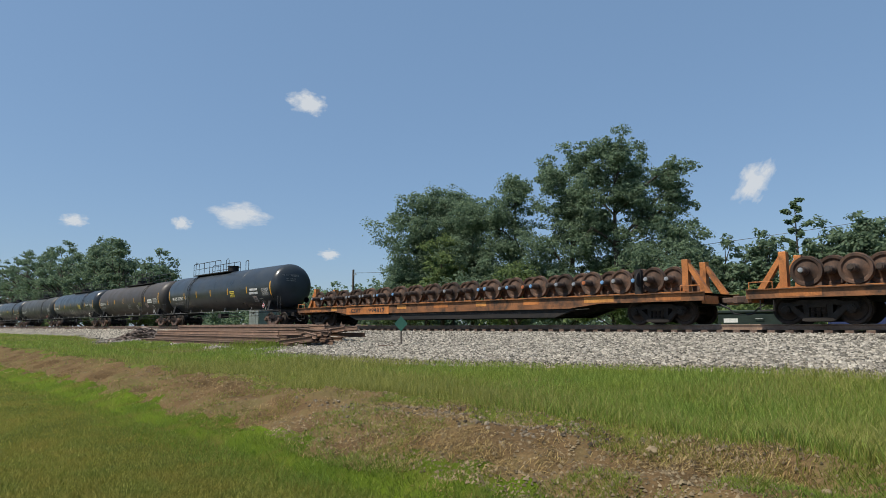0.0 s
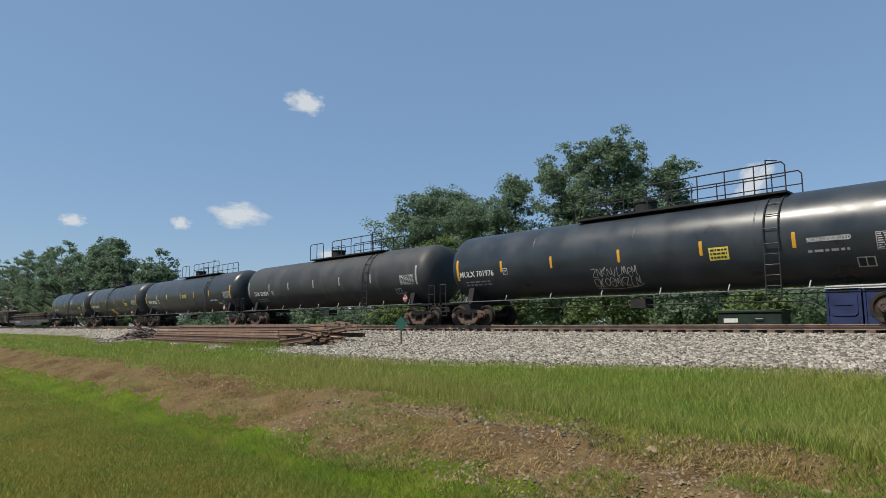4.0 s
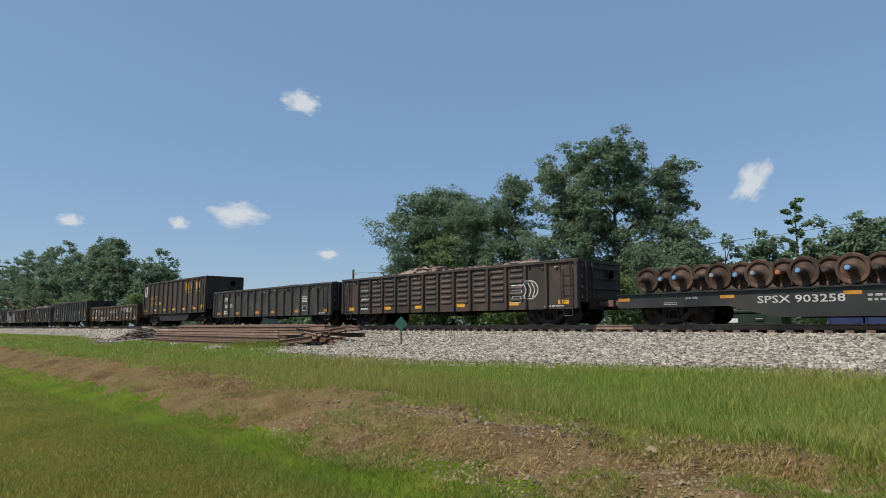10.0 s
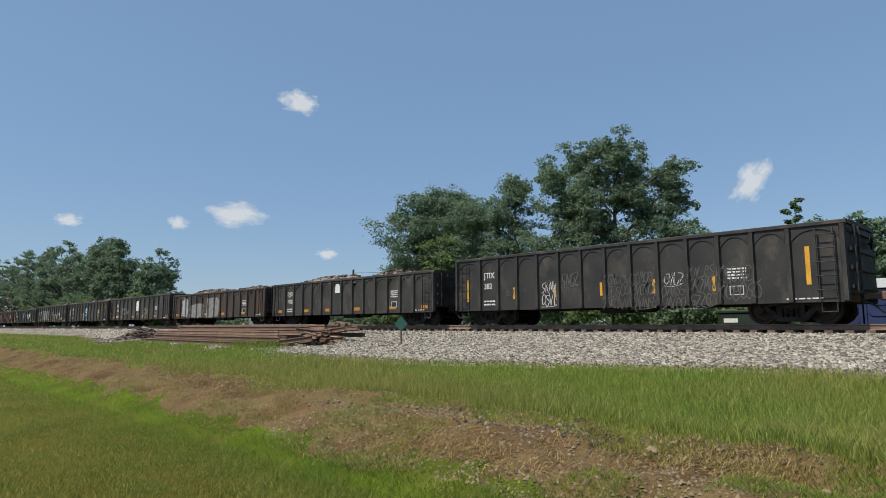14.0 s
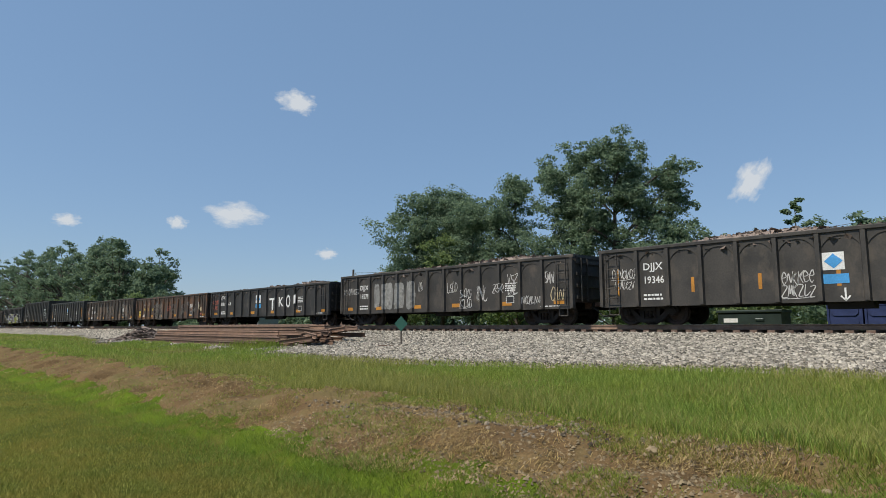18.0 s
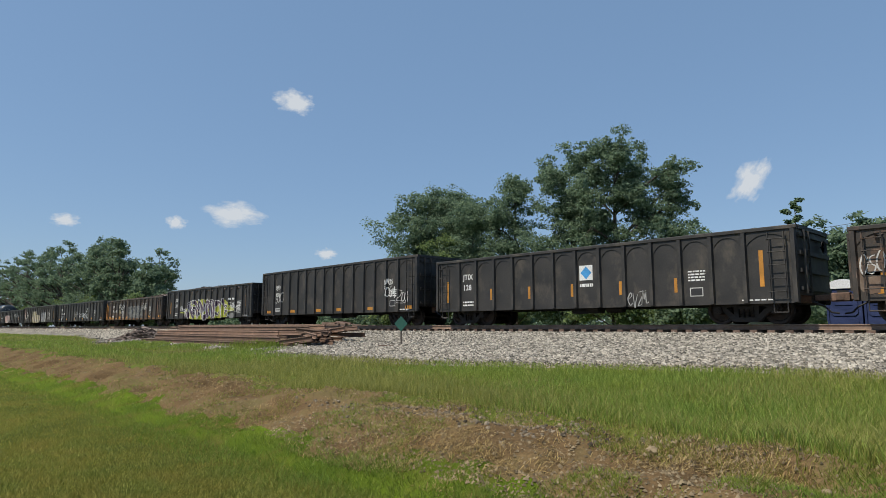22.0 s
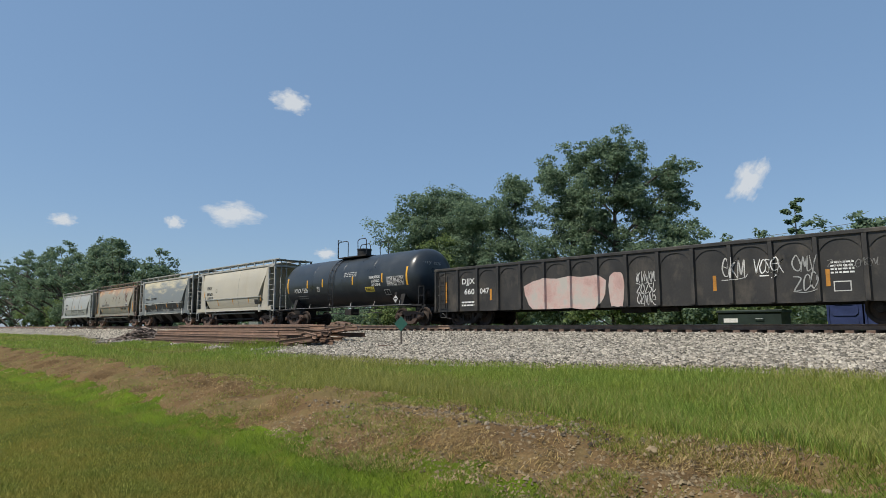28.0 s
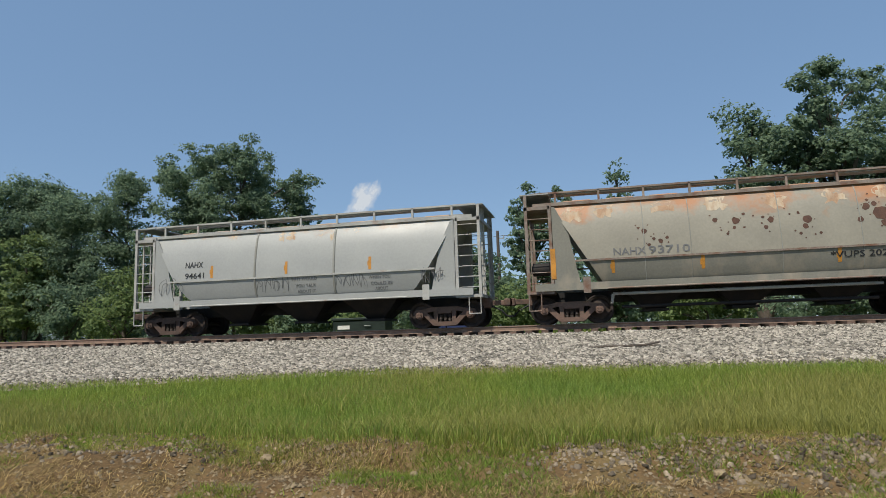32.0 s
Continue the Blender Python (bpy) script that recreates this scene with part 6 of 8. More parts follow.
# ------------------------------------------------------------- covered hoppers
def hopper(rear, front, material, lower, frame_mat, label, eave=3.98, board=4.42, pipe=False, bays=3, round_ends=False, seams=(), rusty=False, seam_w=0.014):
    car, half = car_at("covered_hopper_wagon", label, "rail wagon", rear, front, "covered hopper wagons")
    top_half, bot_half = half - 0.85, half - 2.45
    zs, zb = 2.03, 1.45
    # swelling sides: the upper shell down to the seam, then the lower one down to the sill
    up = [(1.18, eave + 0.02), (1.34, eave - 0.25), (1.46, eave - 0.75), (1.53, eave - 1.3), (1.55, zs)]
    low = [(1.55, zs), (1.50, zs - 0.25), (1.41, zb), (1.34, 1.32)]
    def shell(prof, z_hi, z_lo):
        g = Geo()
        vs, fs = [], []
        for s_ in (-1, 1):
            k0 = len(vs)
            for y, z in prof:
                f = (z - 1.32) / (eave - 1.32)
                hx = bot_half + (top_half - bot_half) * (max(0, f) ** (0.8 if round_ends else 1.0))
                vs += [(-hx, s_ * y, z), (hx, s_ * y, z)]
            for i in range(len(prof) - 1):
                a = k0 + 2 * i
                fs.append((a, a + 1, a + 3, a + 2))
        return g.add(vs, fs)
    part("upper_shell", shell(up, eave, zs), material, car, smooth=True)
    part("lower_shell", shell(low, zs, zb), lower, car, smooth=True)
    # sloping end sheets between the shells
    for s_ in (-1, 1):
        vs, fs = [], []
        prof = up + low[1:]
        for y, z in prof:
            f = (z - 1.32) / (eave - 1.32)
            hx = bot_half + (top_half - bot_half) * (max(0, f) ** (0.8 if round_ends else 1.0))
            vs += [(s_ * hx, -y, z), (s_ * hx, y, z)]
        for i in range(len(prof) - 1):
            fs.append((2 * i, 2 * i + 1, 2 * i + 3, 2 * i + 2))
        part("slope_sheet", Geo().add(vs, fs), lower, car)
    # roof
    rf = [(-1.18, eave + 0.02), (-0.9, eave + 0.13), (-0.4, eave + 0.2), (0.4, eave + 0.2), (0.9, eave + 0.13), (1.18, eave + 0.02), (1.1, eave - 0.1), (-1.1, eave - 0.1)]
    part("roof", Geo().prism(rf, -top_half, top_half), material, car, smooth=True)
    for s_ in (-1, 1):
        part("eave_rail", Geo().box(-top_half - 0.55, top_half + 0.55, min(s_ * 1.16, s_ * 1.30), max(s_ * 1.16, s_ * 1.30), eave - 0.04, eave + 0.07), frame_mat, car)
        part("seam_rail", Geo().box(-top_half + 0.75, top_half - 0.75, min(s_ * 1.54, s_ * 1.585), max(s_ * 1.54, s_ * 1.585), zs - 0.03, zs + 0.03), frame_mat, car)
        part("side_sill", Geo().box(-half + 0.3, half - 0.3, min(s_ * 1.40, s_ * 1.50), max(s_ * 1.40, s_ * 1.50), 1.08, 1.318), lower, car)
        part("sill_pipe", Geo().cyl((-half + 2.6, s_ * 1.53, 1.10), (half - 2.6, s_ * 1.53, 1.10), 0.03, 8), frame_mat, car)
        for x in seams:
            g = Geo()
            for (y0, z0), (y1, z1) in zip(up + low[1:], (up + low[1:])[1:]):
                for xa, da, xb, db in ((-seam_w, 0.0, -seam_w * 0.5, seam_w * 0.6), (-seam_w * 0.5, seam_w * 0.6, seam_w * 0.5, seam_w * 0.6), (seam_w * 0.5, seam_w * 0.6, seam_w, 0.0)):
                    g.add([(x + xa, s_ * (y0 + 0.002 + da), z0), (x + xb, s_ * (y0 + 0.002 + db), z0), (x + xb, s_ * (y1 + 0.002 + db), z1), (x + xa, s_ * (y1 + 0.002 + da), z1)], [(0, 1, 2, 3)])
            part("weld_band", g, "hop_lower", car)
        # running board, its posts and grating
        part("running_board", Geo().box(-half + 0.15, half - 0.15, min(s_ * 0.55, s_ * 0.98), max(s_ * 0.55, s_ * 0.98), board - 0.05, board), "grate", car)
        for k in range(9):
            x = -top_half + 0.2 + (2 * top_half - 0.4) * k / 8
            part("board_post", Geo().box(x - 0.035, x + 0.035, min(s_ * 1.0, s_ * 1.06), max(s_ * 1.0, s_ * 1.06), eave + 0.06, board + 0.02), frame_mat, car)
        part("board_rail", Geo().box(-half + 0.2, half - 0.2, min(s_ * 1.0, s_ * 1.06), max(s_ * 1.0, s_ * 1.06), board - 0.01, board + 0.05), "hop_frame_rust" if rusty else frame_mat, car)
    for k in range(8):
        x = -top_half + 0.9 + (2 * top_half - 1.8) * k / 7
        part("hatch", Geo().box(x - 0.45, x + 0.45, -0.32, 0.32, eave + 0.2, eave + 0.30, 0.04), material, car)
    # end frames: corner posts, ladders, platforms, gussets
    for s_ in (-1, 1):
        x = s_ * (half - 0.06)
        for y in (-1.38, 1.38):
            part("corner_post", Geo().box(x - 0.05, x + 0.05, y - 0.05, y + 0.05, 1.10, board - 0.08), frame_mat, car)
            part("inner_post", Geo().box(s_ * (half - 0.86) - 0.06, s_ * (half - 0.86) + 0.06, y - 0.05, y + 0.05, 1.32, eave), frame_mat, car)
            # flat side plate at the corner, below the slope
            yy = -1.43 if y < 0 else 1.40
            poly = [(s_ * (half - 0.90), 1.32), (s_ * (half - 0.90), eave - 0.1), (s_ * (half - 1.02), eave - 0.1), (s_ * (half - 1.42), eave - 0.9), (s_ * (half - 1.75), 1.32)]
            part("end_plate", Geo().prism(poly, yy, yy + 0.03, "y"), lower, car)
            g = Geo()
            for k in range(7):
                z = 1.35 + k * 0.36
                g.cyl((x, y - 0.03 * (1 if y < 0 else -1), z), (s_ * (half - 0.80), y - 0.03 * (1 if y < 0 else -1), z), 0.016, 6)
            part("ladder", g, frame_mat, car)
            part("jack_pad", Geo().box(s_ * (half - 1.95) - 0.12, s_ * (half - 1.95) + 0.12, min(y, y * 1.09), max(y, y * 1.09), 0.98, 1.5), frame_mat, car)
        ladder(car, x + s_ * 0.03, -0.75, 1.1, board - 0.1, 9, 0.42, frame_mat, "end")
        ladder(car, x + s_ * 0.03, 0.75, 1.1, board - 0.1, 9, 0.42, frame_mat, "end")
        part("roof_end_platform", Geo().box(min(s_ * (half - 0.85), s_ * (half + 0.12)), max(s_ * (half - 0.85), s_ * (half + 0.12)), -1.42, 1.42, board - 0.09, board - 0.052), "grate", car)
        part("end_beam", Geo().box(min(s_ * (half - 0.86), s_ * half), max(s_ * (half - 0.86), s_ * half), -1.43, 1.43, eave - 0.16, eave - 0.05), frame_mat, car)
        part("end_platform", Geo().box(min(s_ * (half - 0.9), s_ * half), max(s_ * (half - 0.9), s_ * half), -1.45, 1.45, 1.0, 1.10), frame_mat, car)
        part("step", Geo().tube([(x, -1.44, 1.0), (x, -1.44, 0.45), (x - s_ * 0.4, -1.44, 0.45), (x - s_ * 0.4, -1.44, 1.0)], 0.02, 6), frame_mat, car)
    part("brake_wheel", Geo().lathe([(half + 0.1, 0.22), (half + 0.13, 0.23), (half + 0.1, 0.18)], -0.2, 2.2, 16).cyl((half - 0.1, -0.2, 2.2), (half + 0.13, -0.2, 2.2), 0.03, 6), frame_mat, car)
    part("air_reservoir", Geo().lathe([(-half + 0.15, 0.1), (-half + 0.2, 0.22), (-half + 0.75, 0.22), (-half + 0.8, 0.1)], -0.9, 1.85, 16), "under", car, smooth=True)
    part("center_sill", Geo().box(-half, half, -0.22, 0.22, 0.70, 1.07), "under", car)
    # discharge chutes
    span = 2 * bot_half - 0.6
    for k in range(bays):
        c = -span / 2 + span * (k + 0.5) / bays
        w = span / bays / 2 - 0.1
        g = Geo()
        vs = [(c - w, -1.38, 1.30), (c + w, -1.38, 1.30), (c + w, 1.38, 1.30), (c - w, 1.38, 1.30), (c - 0.32, -0.55, 0.42), (c + 0.32, -0.55, 0.42), (c + 0.32, 0.55, 0.42), (c - 0.32, 0.55, 0.42)]
        g.add(vs, [(0, 1, 2, 3), (4, 5, 6, 7), (0, 1, 5, 4), (1, 2, 6, 5), (2, 3, 7, 6), (3, 0, 4, 7)])
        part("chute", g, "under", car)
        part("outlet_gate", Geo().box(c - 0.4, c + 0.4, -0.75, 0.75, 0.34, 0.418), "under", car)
    if pipe:
        part("unloading_pipe", Geo().tube([(-half + 2.7, -1.2, 0.62), (-half + 2.75, -1.25, 0.92), (half - 3.1, -1.25, 0.92)], 0.05, 10), "hop_frame", car)
        part("lower_pipe", Geo().cyl((-half + 3.0, -1.1, 0.50), (half - 3.2, -1.1, 0.50), 0.05, 10), "under", car)
    running_gear(car, half + 0.15, 1.55)
    return car, half


# ------------------------------------------------------------- flat wagons with wheel sets
def loaded_wheelset(x, y, z, cap, car):
    t = thing("wheelset", "rusty railway wheelset lying across a flat wagon", "wheelset", "wheelsets on flat wagons", at=(x, y, z))
    for me in W_LOAD:
        part("wheel", me, "wheel_rust", t)
    part("axle", W_AXLE, "axle_rust", t)
    part("axle_cap", CAPS[cap], cap, t)
    LOADS.append((t, car))


def flat(rear, front, material, label, start, count, seed, beam_dark=False):
    car, half = car_at("flat_wagon", label, "rail wagon", rear, front, "flat wagons")
    mid = (rear + front) / 2
    part("deck", Geo().box(-half, half, -1.42, 1.42, 0.98, 1.06), "under", car)
    for s_ in (-1, 1):
        y0, y1 = sorted((s_ * 1.42, s_ * 1.50))
        e0, e1 = (0.60, 0.22) if material == "flat_black" else (0.80, 0.64)
        part("side_beam", Geo().prism([(-half, e0), (-half + 4.0, e0), (-half + 5.4, e1), (half - 5.4, e1), (half - 4.0, e0), (half, e0), (half, 1.07), (-half, 1.07)], y0, y1, "y"), "flat_rust" if material == "orange" else material, car)
        if material == "orange":
            w0, w1 = sorted((s_ * 1.20, s_ * 1.40))
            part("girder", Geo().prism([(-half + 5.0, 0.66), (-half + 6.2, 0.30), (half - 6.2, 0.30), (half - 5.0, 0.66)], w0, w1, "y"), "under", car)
        part("beam_flange", Geo().box(-half, half, min(s_ * 1.40, s_ * 1.58), max(s_ * 1.40, s_ * 1.58), 1.072, 1.10), "flat_rust" if material == "orange" else material, car)
        part("wheel_rail", Geo().box(-half + 0.9, half - 0.9, min(s_ * 0.62, s_ * 0.98), max(s_ * 0.62, s_ * 0.98), 1.062, 1.165), material, car)
        for e in (-1, 1):
            x = e * (half - (1.3 if material == "flat_black" else 0.92))
            if e < 0 and material == "flat_black":
                continue
            part("end_stanchion", Geo().box(x - 0.11, x + 0.11, min(s_ * 0.58, s_ * 0.86), max(s_ * 0.58, s_ * 0.86), 1.062, 2.30, 0.02), material, car)
            part("brace", Geo().prism([(x + e * 0.1, 2.2), (x + e * 0.1, 1.95), (x + e * 0.62, 1.08), (x + e * 0.85, 1.08)], min(s_ * 0.62, s_ * 0.82), max(s_ * 0.62, s_ * 0.82), "y") if e < 0 else
                 Geo().prism([(x + 0.1, 1.95), (x + 0.1, 2.2), (x + 0.85, 1.08), (x + 0.62, 1.08)], min(s_ * 0.62, s_ * 0.82), max(s_ * 0.62, s_ * 0.82), "y"), material, car)
        g = Geo()
        x = -half + 0.4
        part("step", g.tube([(x, s_ * 1.46, 0.75), (x, s_ * 1.46, 0.42), (x + 0.4, s_ * 1.46, 0.42), (x + 0.4, s_ * 1.46, 0.75)], 0.02, 6), "under", car)
    for e in (-1, 1):
        part("end_beam", Geo().box(min(e * half, e * (half - 0.12)), max(e * half, e * (half - 0.12)), -1.4, 1.4, 0.70, 1.06), material, car)
        part("air_reservoir", Geo().cyl((e * 3.5 - 0.5, -0.7, 0.62), (e * 3.5 + 0.5, -0.7, 0.62), 0.16, 10), "under", car)
        part("brake_valve", Geo().box(e * 2 - 0.3, e * 2 + 0.3, -0.95, -0.6, 0.5, 0.8), "under", car)
    part("center_sill", Geo().prism([(-half, 0.66), (-half + 4.5, 0.66), (-half + 6, 0.36), (half - 6, 0.36), (half - 4.5, 0.66), (half, 0.66), (half, 0.97), (-half, 0.97)], -0.35, 0.35, "y"), "under", car)
    running_gear(car, half, 1.9, True)
    rnd = random.Random(seed)
    if material == "orange":
        for k in range(9):
            x = -half + 1.2 + (2 * half - 3.2) * k / 8 + rnd.uniform(-0.3, 0.3)
            part("paint_patch", Geo().box(x, x + rnd.uniform(0.5, 1.3), -1.505, -1.5015, 0.84, 1.06), "orange_bright" if k % 2 else "orange", car)
        part("brake_pipe", Geo().tube([(-half + 4.5, -1.35, 0.62), (-half + 9, -1.38, 0.50), (0, -1.38, 0.58), (half - 8, -1.38, 0.50), (half - 4.6, -1.35, 0.62)], 0.022, 6), "tread", car, "pale worn brake pipe")
        for e in (-1, 1):
            x = e * (half - 0.45)
            part("grab_iron", Geo().tube([(x - 0.35, -1.5, 1.1), (x - 0.35, -1.5, 1.32), (x + 0.35, -1.5, 1.32), (x + 0.35, -1.5, 1.1)], 0.018, 6), material, car)
    x = half - 0.35
    part("hand_brake", Geo().box(x - 2.2, x - 1.95, -1.46, -1.30, 0.9, 2.0).lathe([(x - 2.06, 0.02), (x - 2.05, 0.28), (x - 2.0, 0.28), (x - 1.99, 0.02)], -1.40, 1.62, 16), "under", car)
    for k in range(count):
        cap = rnd.choice(("axle_rust", "axle_rust", "steel_cap", "steel_cap", "blue_cap", "red_cap"))
        loaded_wheelset(rear + start + 0.6553 * k, TRACK_Y + (-0.13 if k % 2 == 0 else 0.14), 1.167 + 0.455, cap, car)
    return car, half


# ------------------------------------------------------------- the train, from its head to its tail
flat(-7.93, 18.1, "orange", "orange flat wagon loaded with rusty wheelsets", 1.62, 35, 1)
f1, fh = flat(-35.3, -9.3, "orange", "weathered orange flat wagon loaded with rusty wheelsets", 1.62, 36, 2)
part("name_board", Geo().box(-7.65, -3.8, -1.53, -1.502, 0.62, 1.03), "orange", f1, "orange painted name board")
lettering("CSXT", -7.2, 0.71, 0.22, -1.533, "black_paint", f1, 0.95)
lettering("994817", -5.55, 0.71, 0.22, -1.533, "black_paint", f1, 1.4)

t1 = tank(-57.05, -38.9, 4.26, 1.53, "tank_gloss", "glossy black tank wagon with yellow reflector stripes", (-5.6, 1.1), 0.15, -4.75)
tank_marks(t1, "MULX", "702061", (-5.73, -3.22, -0.52, 2.53, 5.61), -5.45, (-8.3, -6.05), (7.8, 8.75), base=2.2, seed=11, card=(2.90, 2.12, 3.63, 2.56), placard="red_paint")
cap_words(t1, ("MULX 702061", 0.62, 0.14), ("CAPY 33500 GAL", 0.42, 0.07), ("CAPY 126800 L", 0.29, 0.07))
notice(t1, 6.06, 2.47, 7.22, 2.62, "tag_white", 61, 1, "tag_white")
notice(t1, 5.92, 2.22, 7.22, 2.37, "white", 62, 1, "tag_white")
notice(t1, 6.32, 1.72, 6.92, 2.08, "pink", 63, 4)
t2 = tank(-77.7, -59.7, 4.20, 1.53, "tank_brown", "dull brown tank wagon with chalky stains and white tags", (-2.8, 5.4), -0.2, 4.9)
tank_marks(t2, "CBTX", "784115", (-6.18, -3.7, -0.92, 2.4, 5.4), -5.8, (-8.7, -6.75), (7.6, 8.65), base=2.28, placard="black_paint", seed=12)
notice(t2, 3.55, 1.92, 4.36, 2.27, "olive", 3)
notice(t2, 5.45, 1.80, 6.1, 2.13, "pink", 4)
notice(t2, 6.1, 2.18, 7.25, 2.50, "white", 5, 1, "dim_white")
shell_tag(t2, 0.07, 1.78, 1.12, 2.18, "dim_white", 41)
shell_tag(t2, 2.75, 1.5, 3.5, 2.15, "dim_white", 42)
t3 = tank(-98.4, -80.5, 4.26, 1.53, "tank_gloss", "glossy black tank wagon with white graffiti", (-2.7, 5.3), 0.0, 5.0)
tank_marks(t3, "MULX", "701976", (-6.2, -3.5, -0.39, 2.74, 5.63), -6.0, (-8.8, -6.7), (7.74, 8.8), base=2.2, placard="tag_white", seed=13, card=(3.0, 2.12, 3.65, 2.54))
cap_words(t3, ("MULX 701976", 0.62, 0.14))
shell_text(t3[0], "NON-ODORIZED", 5.98, 2.44, 0.14, t3[2], t3[3], "white", 1.15)
shell_bars(t3[0], 5.98, 2.1, 1.1, 0.14, 1, t3[2], t3[3], "dim_white", 8)
shell_tag(t3, -1.7, 1.45, 0.24, 2.16, "tag_white", 43)
t4 = tank(-119.4, -101.3, 4.20, 1.53, "tank_dull", "dull black tank wagon with a long top walkway", (-2.1, 5.3), -0.1, 4.8)
tank_marks(t4, "TEIX", "333524", (-6.1, -3.6, -0.6, 2.2, 5.2), -5.7, (-8.3, -6.3), (7.7, 8.8), "dim_white", placard="red_paint", seed=14)
t5 = tank(-140.3, -122.4, 4.24, 1.53, "tank_black", "black pressure tank wagon for liquefied gas", (-2.1, 5.3), -0.1, 4.75)
tank_marks(t5, "TEIX", "33752", (-6.14, -3.69, -0.59, 2.19, 5.18), -5.76, (-8.3, -6.3), (7.7, 8.8), placard="red_paint", seed=15)
shell_text(t5[0], "LIQUEFIED PETROLEUM GAS", 5.15, 1.93, 0.13, t5[2], t5[3], "white", 1.35)
shell_patch(t5[0], 7.7, 3.15, 0.9, 0.30, t5[2], t5[3], "tank_gloss", "paint_patch")
notice(t5, -0.09, 2.35, 0.7, 2.62, "pale_yellow", 6, 3)
notice(t5, 6.52, 1.71, 7.05, 1.84, "pink", 7, 1)
t6 = tank(-158.5, -143.2, 4.34, 1.55, "tank_black", "black tank wagon with yellow notices", (-2.3, 0.9), -0.1, -1.1)
tank_marks(t6, "VMSX", "300140", (-4.83, -2.12, 0.92, 3.97), -4.49, (-7.1, -4.85), (6.3, 7.36), placard="red_paint", seed=16, card=(4.12, 2.08, 4.93, 2.34))
notice(t6, -0.95, 1.34, 0.0, 1.86, "pale_yellow", 9, 1, "pale_yellow")
shell_bars(t6[0], 1.0, 1.8, 1.1, 0.16, 2, t6[2], t6[3], "dim_white", 10)
shell_bars(t6[0], 4.1, 1.78, 0.8, 0.12, 1, t6[2], t6[3], "dim_white", 11)
t7 = tank(-176.8, -161.4, 4.36, 1.55, "tank_gloss", "black tank wagon with white graffiti by the ladder", (-1.5, 1.8), 0.0, 1.15)
tank_marks(t7, "VMSX", "300713", (-4.2, -1.17, 1.9, 4.68), -3.9, (-6.75, -4.6), (6.7, 7.8), placard="coral", seed=17, card=(5.0, 2.06, 5.8, 2.33))
shell_bars(t7[0], 1.95, 1.8, 1.3, 0.16, 2, t7[2], t7[3], "dim_white", 12)
shell_bars(t7[0], 4.9, 1.78, 0.8, 0.12, 1, t7[2], t7[3], "dim_white", 13)
shell_tag(t7, 1.4, 2.85, 2.45, 3.28, "tag_white", 44)

f2, fh = flat(-206.0, -178.4, "flat_black", "black flat wagon loaded with rusty wheelsets", 0.9, 39, 3)
lettering("SPSX 903258", -8.88, 0.66, 0.23, -1.504, "tag_white", f2, 2.42)
lettering("JACK HERE", -11.2, 0.86, 0.07, -1.504, "tag_white", f2, 0.42)
lettering("JACK HERE", 8.75, 0.86, 0.07, -1.504, "tag_white", f2, 0.42)
for x in (-13.55, -9.8, -6.26, -3.1, 0.2, 3.5, 6.9, 10.2, 12.8):
    stripe(f2, x, 0.90, 0.46, 0.11, -1.502, "amber")
bars(-5.9, 0.62, 1.1, 0.26, 2, -1.504, "dim_white", f2, 3)
bars(-12.0, 0.66, 0.5, 0.12, 2, -1.504, "dim_white", f2, 4)
bars(11.2, 0.66, 0.5, 0.14, 2, -1.504, "dim_white", f2, 5)
part("test_square", Geo().box(7.4, 7.86, -1.506, -1.502, 0.62, 0.92), "tag_white", f2)
for a in (7.43, 7.65):
    part("test_square_inner", Geo().box(a, a + 0.18, -1.509, -1.5065, 0.72, 0.90), "black_paint", f2)

# name, rear, front, top, bottom, ribs, material, load, reporting words
def standard_stripes(half, top, n=5, upright=False):
    if upright:
        return [(-half + 0.75, 1.55, 0.10, 1.0), (half - 1.05, 1.75, 0.13, 1.15)] + [(-half + 3.6 + (2 * half - 7.4) * k / (n - 1), 1.35, 0.11, 0.5) for k in range(n)]
    return [(-half + 0.85 + (2 * half - 1.6) * k / n, 0.92, 0.52, 0.17) for k in range(n + 1)]


